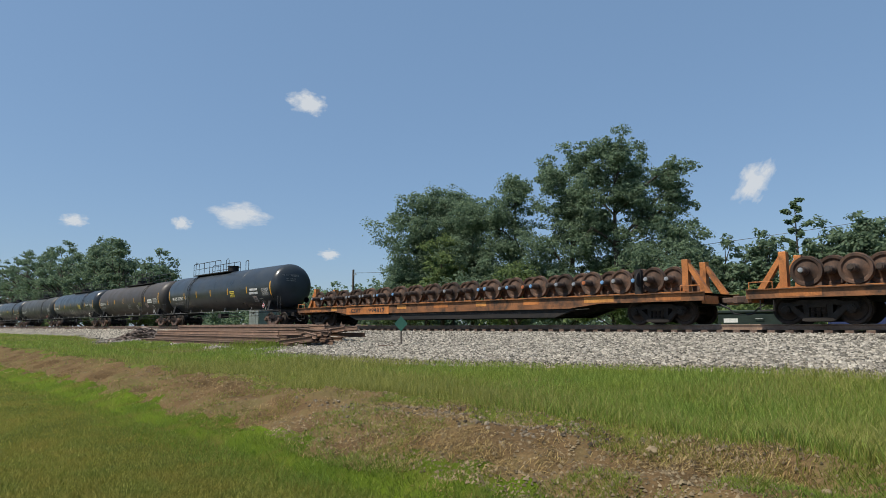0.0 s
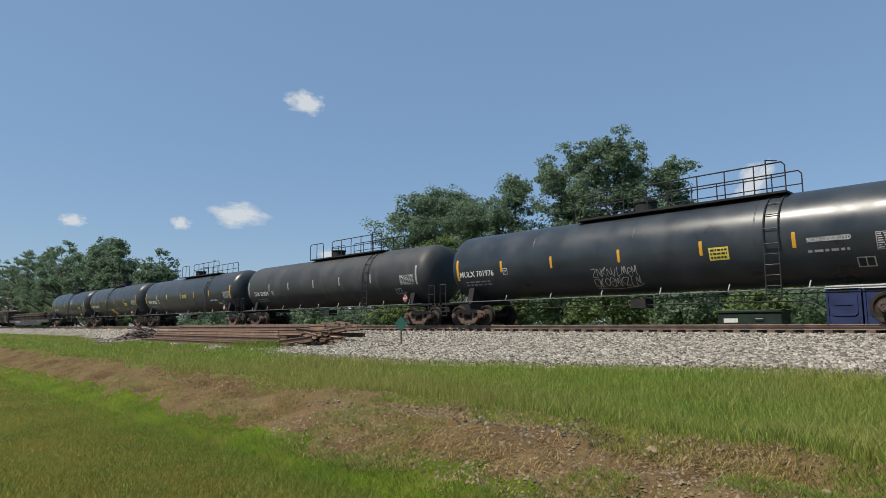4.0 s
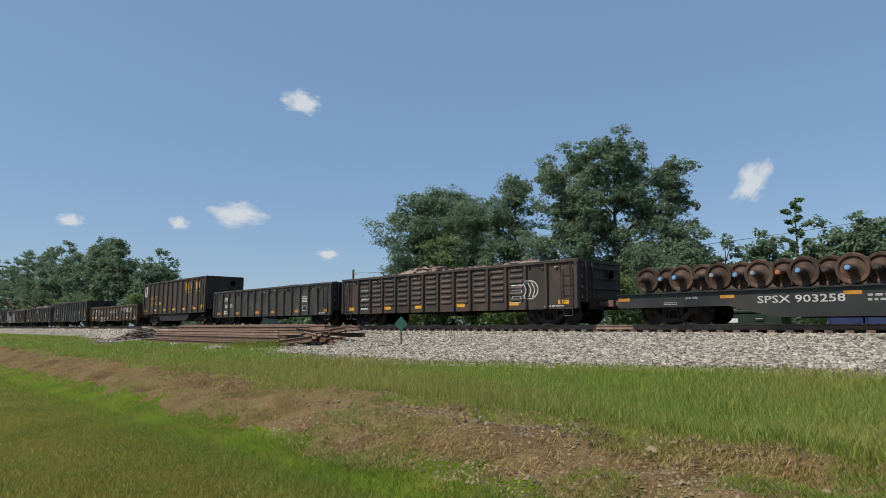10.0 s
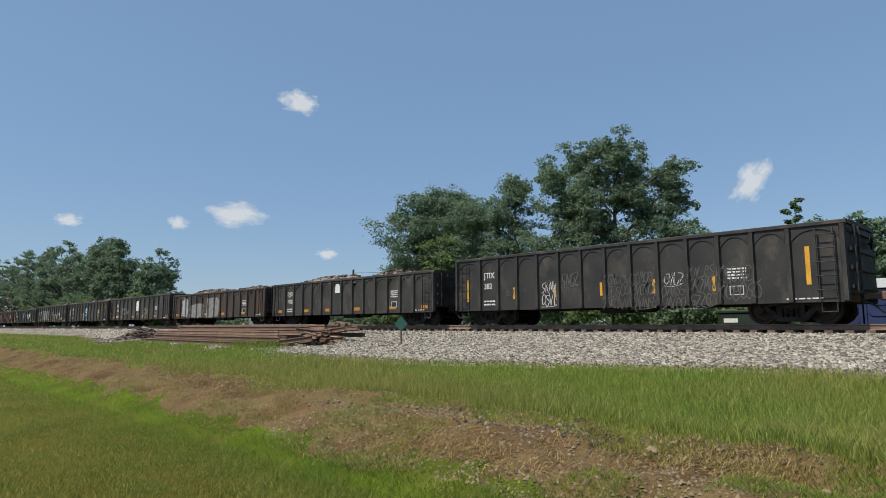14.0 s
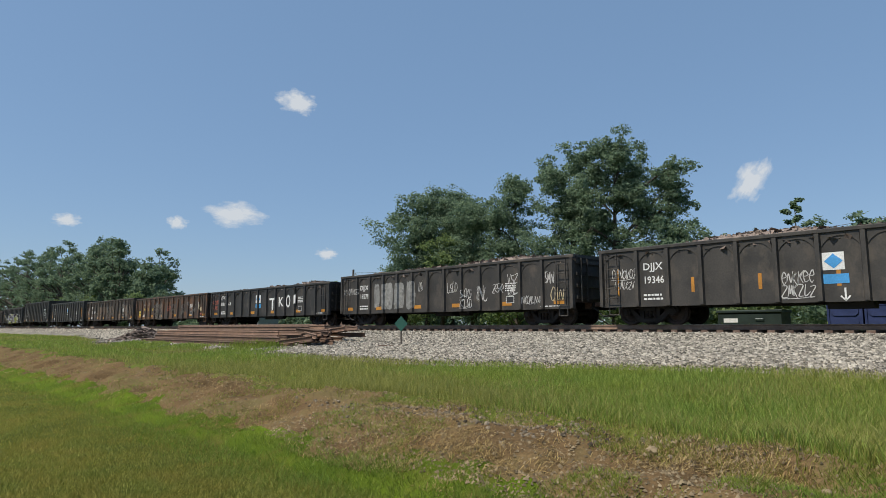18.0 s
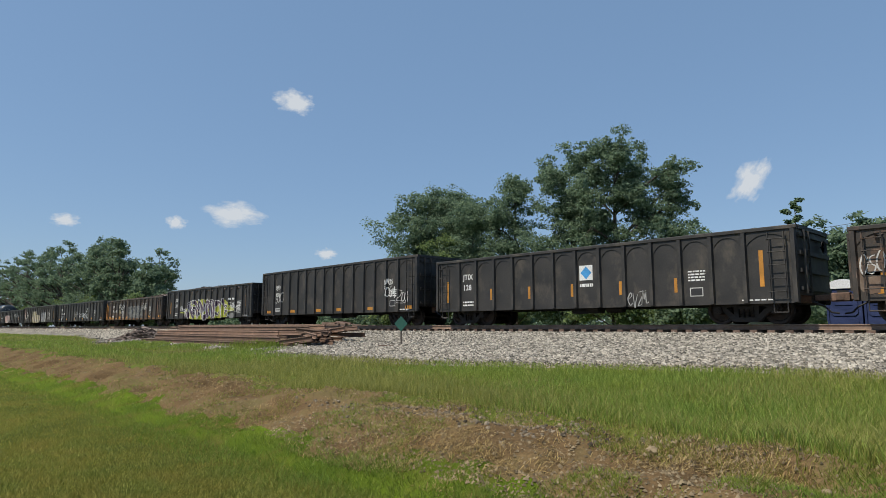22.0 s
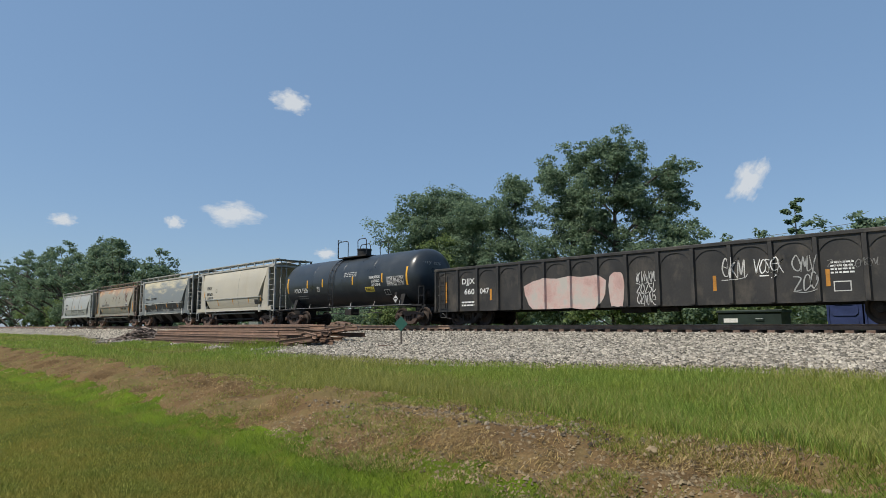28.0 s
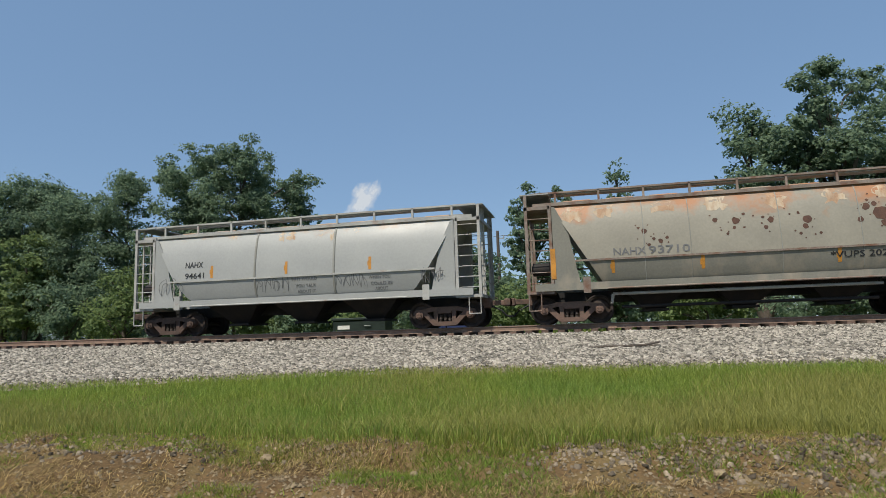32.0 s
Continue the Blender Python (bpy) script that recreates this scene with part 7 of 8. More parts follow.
def gon(rear, front, top, ribs, material, label, code, number, load=0.0, bottom=0.64, split=False, upright=False, n=5, smaterial="amber", tx=2.05, size=0.26, seed=0, sq_bay=3, arch=True, **kw):
    half = (front - rear) / 2
    c, h = gondola(rear, front, top, bottom, ribs, material, label, load, stripes=standard_stripes(half, top, n, upright), smaterial=smaterial, seed=seed, **kw)
    mid = bottom + (top - bottom) * 0.55
    xs = sorted(RIBS[c.name])
    room = (xs[2] - xs[1] - 0.26) * 0.8
    tx = (xs[1] + xs[2]) / 2 - room / 2 + h
    if code:
        lettering(code, -h + tx, mid + 0.12, size, -1.504, "white", c, room)
        if len(number) == 6:
            lettering(number[:3], -h + tx + room * 0.2, mid - 0.36, size, -1.504, "white", c, room * 0.8)
            lettering(number[3:], xs[2] + 0.12, mid - 0.36, size, -1.504, "white", c, room * 0.7)
        else:
            lettering(number, -h + tx, mid - 0.36, size, -1.504, "white", c, room if len(number) > 3 else room * 0.7)
    if arch:
        for a, b in zip(xs, xs[1:]):
            if b - a > 0.6:
                key = (round(b - a, 2), round(top, 2), material)
                if key not in ARCHES:
                    w_, z1 = (b - a) / 2 - 0.095, top - 0.132
                    low_edge = [(w_ * u, z1 - 0.10 - 0.30 * abs(u) ** 2.6) for u in [k / 6 - 1 for k in range(13)]]
                    ARCHES[key] = Geo().prism([(w_, z1), (-w_, z1)] + low_edge, -1.526, -1.501, "y").mesh("panel_arch", material)
                part("panel_arch", ARCHES[key], material, c, at=((a + b) / 2, 0, 0))
    bars(-h + tx, bottom + 0.2, room, 0.28, 2, -1.504, "white", c, seed)
    q = (xs[-sq_bay] + xs[-sq_bay - 1]) / 2 - (h - 3.02)
    part("test_square", Geo().box(h - 3.25 + q, h - 2.80 + q, -1.506, -1.502, bottom + 0.30, bottom + 0.60), "tag_white", c)
    part("test_square_inner", Geo().box(h - 3.22 + q, h - 2.83 + q, -1.509, -1.5065, bottom + 0.33, bottom + 0.57), "black_paint", c)
    bars(h - 3.3 + q, bottom + 0.8, 0.6, 0.4, 4, -1.504, "white", c, seed + 1)
    bars(h - 1.7, bottom + 0.08, 1.0, 0.08, 1, -1.504, "white", c, seed + 2)
    return c, h


gt = gon(-223.8, -207.7, 2.62, 13, "gon_brown", "brown gondola with pressed side panels heaped with scrap", "GTKX", "5003", 0.42, smaterial="yellow", seed=1, arch=False)
it = gon(-241.1, -224.9, 2.58, 14, "gon_grey", "dark grey gondola with white graffiti and some scrap", "ITFX", "804376", 0.16, seed=2)
cs, csh = gondola(-256.8, -242.7, 4.0, 1.10, 11, "gon_brown", "tall brown coal gondola with a rounded belly and yellow letters", 0, belly=0.62, end_ribs=3,
                  stripes=[(-6.55 + 2.2 * k, 1.45, 0.5, 0.15) for k in range(6)] + [(6.3, 1.55, 0.6, 0.3)], smaterial="yellow", name="coal_gondola_wagon", seed=3)
low = gon(-274.2, -258.4, 2.14, 13, "gon_rust", "low rusty brown gondola with scratched white graffiti", "HBRD", "1022", 0, bottom=0.60, smaterial="yellow", seed=4, arch=False)
j3 = gon(-291.9, -275.9, 3.04, 13, "gon_black", "dark gondola with outlined white graffiti and upright stripes", "JTIX", "382", 0, upright=True, smaterial="yellow", seed=5)
ga = gon(-309.2, -293.4, 2.70, 13, "gon_grey", "grey-black gondola heaped with shredded scrap", "DJJX", "19528", 0.34, seed=6)
gb = gon(-326.7, -310.3, 2.62, 13, "gon_brown", "brown gondola with pale painted patches and scrap", "DJJX", "19", 0.30, seed=7)
gc = gon(-344.1, -327.6, 2.86, 12, "gon_grey", "grey gondola with a white and green poster panel", "DJJX", "19709", 0.22, seed=8)
gd = gon(-361.5, -345.4, 2.80, 12, "gon_grey", "grey gondola with a blue and white emblem", "DJJX", "19346", 0.32, upright=True, seed=9)
ge = gon(-378.7, -362.7, 2.80, 12, "gon_grey", "grey gondola with silver graffiti patches and scrap", "DJJX", "19279", 0.30, seed=10)
dj = gon(-396.4, -379.9, 2.60, 12, "gon_black", "black gondola with round-topped panels and big white letters", "", "", 0.30, seed=11)
c4 = gon(-413.5, -397.1, 2.62, 13, "gon_rust", "rust-streaked brown gondola with yellow figures and scrap", "", "", 0.26, seed=12)
i8 = gon(-430.6, -414.4, 2.78, 13, "gon_worn", "brown gondola covered with faded graffiti", "ITFX", "802491", 0.10, seed=13)
j1 = gon(-448.0, -432.0, 3.04, 13, "gon_black", "dark gondola with a blue emblem and upright stripes", "JTIX", "128", 0, upright=True, seed=14)
ta = gon(-465.5, -449.4, 3.56, 14, "gon_black", "tall black gondola with small white graffiti", "DJNX", "42064", 0, bottom=0.70, seed=15, sq_bay=2)
j2 = gon(-482.9, -467.0, 3.04, 13, "gon_black", "black gondola with a large violet, white and lime mural", "JTIX", "280", 0.22, upright=True, seed=16, sq_bay=2)
c7 = gon(-500.2, -484.1, 2.70, 13, "gon_worn", "rusty brown gondola with silver graffiti and scrap", "CSXT", "709070", 0.30, seed=17)
g43 = gon(-521.7, -501.6, 2.86, 15, "gon_black", "long black gondola with white graffiti", "DJJX", "660043", 0.12, seed=18)
g80 = gon(-542.7, -523.0, 2.92, 15, "gon_grey", "long dark gondola with a cream mural", "DJJX", "804832", 0.10, upright=True, seed=19)
g47 = gon(-564.2, -543.5, 2.70, 15, "gon_black", "long black gondola with pink painted panels", "DJJX", "660047", 0, upright=True, seed=20)
t8 = tank(-578.4, -566.4, 4.06, 1.48, "tank_gloss", "short black tank wagon for chlorine", (-1.2, 1.6), 0.3, -0.9)
tank_marks(t8, "AXLX", "1526", (-3.6, -1.9, 1.2, 3.9), None, (-5.2, -3.6), (4.3, 5.7), placard="tag_white", seed=21, card=(2.3, 1.85, 3.1, 2.12))
cap_words(t8, ("AXLX 1526", 0.55, 0.17))
for txt, x, z, w in (("INHALATION", 2.75, 2.55, 0.95), ("HAZARD", 2.95, 2.34, 0.72), ("CHLORINE", 2.9, 2.14, 0.82)):
    shell_text(t8[0], txt, x, z, 0.15, t8[2], t8[3], "white", w)
shell_bars(t8[0], 0.35, 2.75, 1.2, 0.3, 3, t8[2], t8[3], "dim_white", 22)
fu, fuh = hopper(-592.9, -580.2, "hop_cream", "hop_cream", "hop_frame", "cream covered hopper wagon with black lettering", eave=4.15, board=4.55, pipe=True, seams=(1.2,))
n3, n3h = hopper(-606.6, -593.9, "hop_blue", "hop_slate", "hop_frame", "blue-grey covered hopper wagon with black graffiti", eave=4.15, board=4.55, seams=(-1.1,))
# the lower shell's colour is darkened to stand for its shade
n9, n9h = hopper(-621.1, -607.5, "hop_stain", "hop_tan_shaded", "hop_frame_rust", "rust-stained tan covered hopper wagon", pipe=True, seams=(-3.0, -1.6, 1.0, 3.2, 4.1), rusty=True)
n4, n4h = hopper(-636.2, -622.6, "hop_grey", "hop_grey", "hop_frame", "pale grey covered hopper wagon with rust streaks", eave=3.80, board=4.25, seams=(-1.6, 1.5), round_ends=True, seam_w=0.045)


# ------------------------------------------------------------- paint and writing on the wagons
SERIAL = [100]


def drape(car):
    """How far out the paint lies at x: on the ribs it stands proud with them."""
    ribs = RIBS[car.name]

    def depth(x):
        d = min(abs(x - r_) for r_ in ribs)
        if d < 0.062:
            return -1.5 - 0.112
        if d < 0.10:
            return -1.5 - 0.112 + (d - 0.062) / 0.038 * 0.104
        return -1.506
    return depth


def next_seed():
    SERIAL[0] += 1
    return SERIAL[0]


def lay(g, car, lift):
    """Drapes flat strokes over panels and ribs."""
    f = drape(car)
    g.v = [(x, f(x) - lift, z) for x, y, z in g.v]
    return g


def mark(c, x0, z0, x1, z1, material):
    """A plain painted rectangle on a panel."""
    part("painted_panel", Geo().box(x0, x1, -1.509, -1.503, z0, z1), material, c[0])


def diamond(c, x0, z0, x1, z1, material):
    xm, zm = (x0 + x1) / 2, (z0 + z1) / 2
    part("emblem", Geo().prism([(x0, zm), (xm, z0), (x1, zm), (xm, z1)], -1.516, -1.510, "y"), material, c[0])


def bars_on(c, x0, z0, x1, z1, material):
    bars(x0, z0, x1 - x0, z1 - z0, 1 if z1 - z0 < 0.3 else 2, -1.510, material, c[0], next_seed(), "plain_lettering")


def word(c, text, x0, z0, x1, z1, material):
    lettering(text, x0, z0, z1 - z0, drape(c[0])((x0 + x1) / 2) - 0.004, material, c[0], x1 - x0)


def blob_outline(x0, z0, x1, z1, rnd, n=22, rough=0.10):
    """An uneven rounded outline that fills a box."""
    cx, cz, rx, rz = (x0 + x1) / 2, (z0 + z1) / 2, (x1 - x0) / 2, (z1 - z0) / 2
    pts = []
    for k in range(n):
        a = 2 * math.pi * k / n
        c, s_ = math.cos(a), math.sin(a)
        q = 1 / max(abs(c), abs(s_)) ** 0.8
        pts.append((cx + rx * c * q * rnd.uniform(1 - rough * 1.6, 1), cz + rz * s_ * q * rnd.uniform(1 - rough * 1.6, 1)))
    return pts


def fill(g, outline, step=0.035, car=None):
    """Fills an outline with a sheet of upright strips that break at the ribs' edges, so that it can be draped."""
    xs = [p[0] for p in outline]
    n, lo, hi = len(outline), min(xs) + 0.001, max(xs) - 0.001
    m = max(2, int((hi - lo) / step))
    cols = [lo + (hi - lo) * k / m for k in range(m + 1)]
    if car:
        cols += [r_ + d for r_ in RIBS[car.name] for d in (-0.10, -0.062, 0.062, 0.10) if lo < r_ + d < hi]
    cols.sort()

    def cuts(x):
        out = []
        for i in range(n):
            (xa, za), (xb, zb) = outline[i], outline[(i + 1) % n]
            if (xa <= x) != (xb <= x):
                out.append(za + (zb - za) * (x - xa) / (xb - xa))
        return sorted(out)
    keys = {}

    def vert(x, z):
        k = (round(x, 5), round(z, 5))
        if k not in keys:
            keys[k] = len(g.v)
            g.v.append((x, 0, z))
        return keys[k]
    for xa, xb in zip(cols, cols[1:]):
        if xb - xa < 1e-4:
            continue
        ca, cb = cuts(xa), cuts(xb)
        if len(ca) != len(cb) or len(ca) % 2:
            ca = cb = cuts((xa + xb) / 2)
        for i in range(0, len(ca) - 1, 2):
            g.f.append((vert(xa, ca[i]), vert(xb, cb[i]), vert(xb, cb[i + 1]), vert(xa, ca[i + 1])))
    return g


def patch(c, x0, z0, x1, z1, material):
    rnd = random.Random(next_seed())
    g = fill(Geo(), blob_outline(x0, z0, x1, z1, rnd), 0.05, c[0])
    part("paint_patch", lay(g, c[0], 0.002), material, c[0])


def tag(c, x0, z0, x1, z1, material):
    """A sprayed tag, draped over the side."""
    g = tag_strokes(x0, z0, x1, z1, random.Random(next_seed()))
    tagged(part("graffiti", lay(g, c[0], 0.005), material, c[0]), kind="stuff")


def ring(c, x0, z0, x1, z1, material):
    """A white emblem: a ring with strokes in it."""
    xm, zm, rx, rz = (x0 + x1) / 2, (z0 + z1) / 2, (x1 - x0) / 2, (z1 - z0) / 2
    g = Geo()
    ribbon(g, [(xm + rx * math.cos(a), zm + rz * math.sin(a)) for a in [k * 0.2 for k in range(33)]], 0.05, 0)
    for d in (-0.5, -0.1, 0.35):
        ribbon(g, curve_pts([(xm + rx * d, zm - rz * 0.8), (xm + rx * (d + 0.25), zm), (xm + rx * (d - 0.1), zm + rz * 0.8)]), 0.05, 0)
    part("emblem", lay(g, c[0], 0.004), material, c[0])


def arrow(c, x0, z0, x1, z1, material):
    xm = (x0 + x1) / 2
    g = Geo()
    if z1 - z0 > 0.2:
        ribbon(g, [(xm, z1), (xm, z0)], 0.05, 0)
        ribbon(g, [(x0, z0 + 0.14), (xm, z0), (x1, z0 + 0.14)], 0.05, 0)
    else:
        ribbon(g, [(x0, z0), (x1, z0)], 0.04, 0)
        ribbon(g, [(x1 - 0.12, z0 + 0.08), (x1, z0), (x1 - 0.12, z0 - 0.08)], 0.04, 0)
    part("painted_arrow", lay(g, c[0], 0.004), material, c[0])


def mural(c, x0, z0, x1, z1, material):
    """The large mural: lime halo, then broad violet letter strokes, each with its white edge, one over another."""
    rnd = random.Random(77)
    w, h = x1 - x0, z1 - z0
    car = c[0]
    at = lambda u, v: (x0 + w * u, z0 + h * v)
    tops = ((-0.10, 0.40), (0.0, 0.44), (0.04, 0.62), (0.10, 0.55), (0.14, 0.96), (0.24, 1.05), (0.32, 0.97), (0.42, 1.08), (0.52, 1.02), (0.62, 0.99), (0.70, 0.84), (0.78, 0.92), (0.84, 0.78), (0.90, 0.98), (0.97, 0.80), (1.02, 0.62), (1.12, 0.42))
    feet = ((1.12, 0.40), (1.02, 0.36), (0.94, 0.08), (0.80, 0.04), (0.60, 0.02), (0.40, -0.02), (0.20, 0.0), (0.11, 0.06), (0.06, 0.25), (0.0, 0.34), (-0.10, 0.38))
    part("mural_halo", lay(fill(Geo(), [at(*q) for q in tops + feet], 0.06, car), car, 0.002), material, car)
    bands = (
        (0.13, (0.005, 0.50), (0.05, 0.55)), (0.12, (0.03, 0.52), (0.025, 0.18)), (0.13, (0.055, 0.50), (0.06, 0.12)), (0.12, (0.095, 0.48), (0.075, 0.34), (0.095, 0.15)),
        (0.24, (0.17, 0.95), (0.125, 0.80), (0.115, 0.45), (0.135, 0.08)), (0.44, (0.13, 0.80), (0.185, 0.42), (0.245, 0.05)), (0.36, (0.20, 1.02), (0.22, 0.62), (0.27, 0.30)),
        (0.30, (0.25, 0.97), (0.30, 0.78), (0.345, 0.55)), (0.36, (0.25, 0.60), (0.29, 0.45), (0.33, 0.06)), (0.38, (0.36, 1.04), (0.375, 0.5), (0.34, 0.08)),
        (0.44, (0.36, 0.92), (0.42, 0.55), (0.455, 0.06)), (0.38, (0.465, 1.06), (0.485, 0.6), (0.45, 0.12)), (0.34, (0.45, 0.12), (0.50, 0.08), (0.56, 0.28)),
        (0.38, (0.555, 1.0), (0.535, 0.55), (0.575, 0.10)), (0.44, (0.53, 0.95), (0.62, 0.58), (0.665, 0.08)), (0.30, (0.62, 0.90), (0.665, 0.85), (0.70, 0.45), (0.68, 0.08)),
        (0.32, (0.725, 0.12), (0.725, 0.55), (0.755, 0.80), (0.79, 0.84)), (0.32, (0.775, 0.84), (0.825, 0.72), (0.845, 0.40), (0.85, 0.08)), (0.13, (0.745, 0.34), (0.775, 0.20), (0.80, 0.36)),
        (0.17, (0.885, 1.0), (0.895, 0.75), (0.925, 0.58)), (0.15, (0.905, 0.62), (0.965, 0.64)), (0.15, (0.935, 0.60), (0.92, 0.20)), (0.14, (0.92, 0.40), (0.975, 0.34), (1.0, 0.12)))
    edge, body, shine = Geo(), Geo(), Geo()
    for k, (t_, *ctrl) in enumerate(bands):
        pts = curve_pts([at(*q) for q in ctrl], 9)
        n = len(pts)
        wide = [t_ * (0.72 + 0.42 * math.sin(math.pi * i / (n - 1))) for i in range(n)]
        for g, extra, lift in ((edge, 0.075, 0.0), (body, 0.0, 0.0012)):
            one = Geo()
            first, last = Vector(pts[0]), Vector(pts[-1])
            ext = [tuple(first + (first - Vector(pts[1])).normalized() * extra * 0.5)] + pts + [tuple(last + (last - Vector(pts[-2])).normalized() * extra * 0.5)]
            band = Geo()
            ribbon(band, ext, [wide[0] + extra] + [q + extra for q in wide] + [wide[-1] + extra], 0)
            rim = [(v[0], v[2]) for v in band.v[::2]] + [(v[0], v[2]) for v in band.v[1::2][::-1]]
            fill(one, rim, 0.05, car)
            lay(one, car, 0.004 + lift + 0.0022 * k)
            g.add(one.v, one.f)
        if t_ > 0.25:
            one = Geo()
            side = rnd.choice((-1, 1)) * t_ * 0.30
            a, b = sorted(rnd.sample(range(1, n - 1), 2)) if n > 4 else (1, 2)
            if b - a < 6:
                a, b = 2, min(n - 2, 12)
            run = [(u + side, v) for u, v in pts[a:b + 1]]
            m = len(run)
            ribbon(one, run, [0.07 * math.sin(math.pi * (i + 0.3) / m) + 0.015 for i in range(m)], 0)
            lay(one, car, 0.0065 + 0.0022 * k)
            shine.add(one.v, one.f)
    part("mural_edge", edge, "white", car)
    part("mural_letters", body, "violet", car)
    tagged(part("mural_shine", shine, "white", car), kind="stuff")


cs = (cs, csh)
mark(cs, 2.85, 3.0, 3.51, 3.61, "yellow")
mark(cs, 2.88, 2.78, 3.49, 2.89, "yellow")
mark(cs, 4.03, 3.03, 4.49, 3.6, "yellow")
mark(cs, 4.02, 2.81, 4.48, 2.91, "yellow")
mark(cs, 4.98, 3.04, 5.7, 3.59, "yellow")
mark(cs, 5.0, 2.8, 5.7, 2.9, "yellow")
for txt, x0, z0, x1, z1 in (("CS", -5.22, 2.47, -4.66, 2.73), ("XT", -4.15, 2.47, -3.64, 2.73), ("39", -5.13, 1.92, -4.72, 2.19), ("92", -4.08, 1.92, -3.66, 2.19), ("89", -3.12, 1.92, -2.65, 2.19)):
    word(cs, txt, x0, z0, x1, z1, "yellow")
mark(cs, -7.0, 2.72, -6.32, 3.7, "white")
mark(cs, 4.08, 1.44, 4.53, 1.76, "white")
ring(gt, 5.14, 1.09, 6.03, 1.85, "tag_white")
tag(low, 2.93, 1.54, 3.79, 1.94, "tag_white")
tag(low, 4.07, 1.54, 4.88, 1.94, "tag_white")
tag(low, 5.09, 1.46, 6.32, 1.92, "tag_white")
tag(low, -7.6, 1.31, -6.5, 1.8, "dim_white")
tag(low, -5.18, 1.3, -3.33, 1.73, "dim_white")
tag(low, -4.14, 0.59, -2.23, 1.08, "dim_white")
tag(low, -0.06, 1.35, 1.51, 1.82, "dim_white")
tag(j3, -0.11, 0.59, 0.95, 1.91, "faint_white")
tag(j3, 1.07, 0.59, 2.07, 1.94, "faint_white")
tag(j3, 2.22, 0.57, 3.09, 1.83, "faint_white")
tag(j3, 3.25, 0.61, 4.14, 2.02, "faint_white")
tag(j3, 4.22, 0.77, 5.57, 1.92, "faint_white")
tag(j3, -3.04, 0.76, -2.24, 1.77, "tag_white")
tag(j3, -2.03, 1.53, -1.21, 2.1, "faint_white")
tag(j3, -4.92, 1.3, -4.37, 1.55, "faint_white")
tag(j3, 2.34, 1.38, 3.06, 1.81, "tag_white")
mark(ga, -0.7, 1.89, -0.23, 2.42, "white")
patch(gb, -6.31, 0.71, -5.02, 2.33, "dim_white")
patch(gb, -4.63, 0.62, -1.87, 1.85, "silver")
patch(gb, -1.46, 0.59, 0.93, 2.28, "silver")
patch(gb, 6.93, 0.82, 7.69, 2.1, "gon_rust")
mark(gc, -0.58, 1.48, 0.17, 2.43, "white")
patch(gc, -0.51, 1.62, 0.12, 2.33, "mint")
tag(gc, -4.49, 1.51, -3.78, 1.83, "tag_white")
tag(gc, -4.21, 1.18, -3.79, 1.38, "tag_white")
tag(gc, -3.41, 1.21, -2.78, 1.67, "dim_white")
tag(gc, -0.47, 1.17, 0.16, 1.32, "dim_white")
tag(gc, 1.39, 0.8, 2.27, 1.77, "beige")
tag(gc, 2.4, 1.16, 2.84, 1.61, "beige")
tag(gc, -5.21, 1.34, -4.75, 1.58, "dim_white")
tag(gd, -7.57, 1.67, -6.53, 2.05, "tag_white")
tag(gd, -7.44, 1.3, -6.64, 1.59, "tag_white")
tag(gd, -1.66, 0.8, -0.75, 1.61, "tag_white")
mark(gd, -0.5, 1.57, 0.07, 2.09, "white")
diamond(gd, -0.45, 1.61, 0.03, 2.05, "sky_blue")
mark(gd, -0.52, 1.17, 0.16, 1.45, "sky_blue")
arrow(gd, -0.08, 0.67, 0.16, 1.04, "white")
tag(ge, 0.76, 1.57, 1.45, 2.07, "tag_white")
tag(ge, 1.71, 0.81, 2.39, 1.7, "tag_white")
tag(ge, 2.71, 1.09, 3.32, 1.78, "tag_white")
tag(ge, 3.66, 1.39, 4.33, 1.8, "tag_white")
tag(ge, 4.54, 1.33, 5.1, 2.18, "tag_white")
tag(ge, 5.34, 0.89, 6.39, 1.23, "tag_white")
tag(ge, 6.55, 1.67, 7.01, 2.18, "tag_white")
tag(ge, 6.82, 0.98, 7.46, 1.58, "beige")
patch(ge, -4.96, 0.89, -4.43, 2.25, "silver")
patch(ge, -4.28, 0.78, -3.3, 2.29, "silver")
patch(ge, -3.27, 0.78, -2.36, 2.27, "silver")
patch(ge, -2.28, 0.78, -1.52, 2.29, "silver")
tag(ge, -7.73, 1.72, -6.34, 2.08, "tag_white")
tag(ge, -1.3, 1.76, -0.97, 2.21, "tag_white")
tag(dj, -8.03, 1.66, -7.05, 1.98, "coral")
tag(dj, -7.87, 1.21, -7.12, 1.55, "coral")
word(dj, "DJTX", -6.70, 2.0, -5.85, 2.24, "white")
word(dj, "3181", -6.58, 1.52, -5.88, 1.76, "white")
word(dj, "64", -5.28, 1.52, -4.9, 1.76, "white")
word(dj, "T", 0.91, 1.06, 1.81, 1.88, "white")
word(dj, "K", 2.13, 1.27, 2.75, 1.9, "white")
word(dj, "O", 3.11, 1.18, 3.65, 2.02, "white")
word(dj, "I", 4.14, 1.41, 4.36, 1.98, "white")
mark(dj, -1.02, 1.57, -0.3, 2.12, "white")
diamond(dj, -0.94, 1.59, -0.38, 2.1, "sky_blue")
mark(dj, -1.02, 1.22, -0.23, 1.51, "sky_blue")
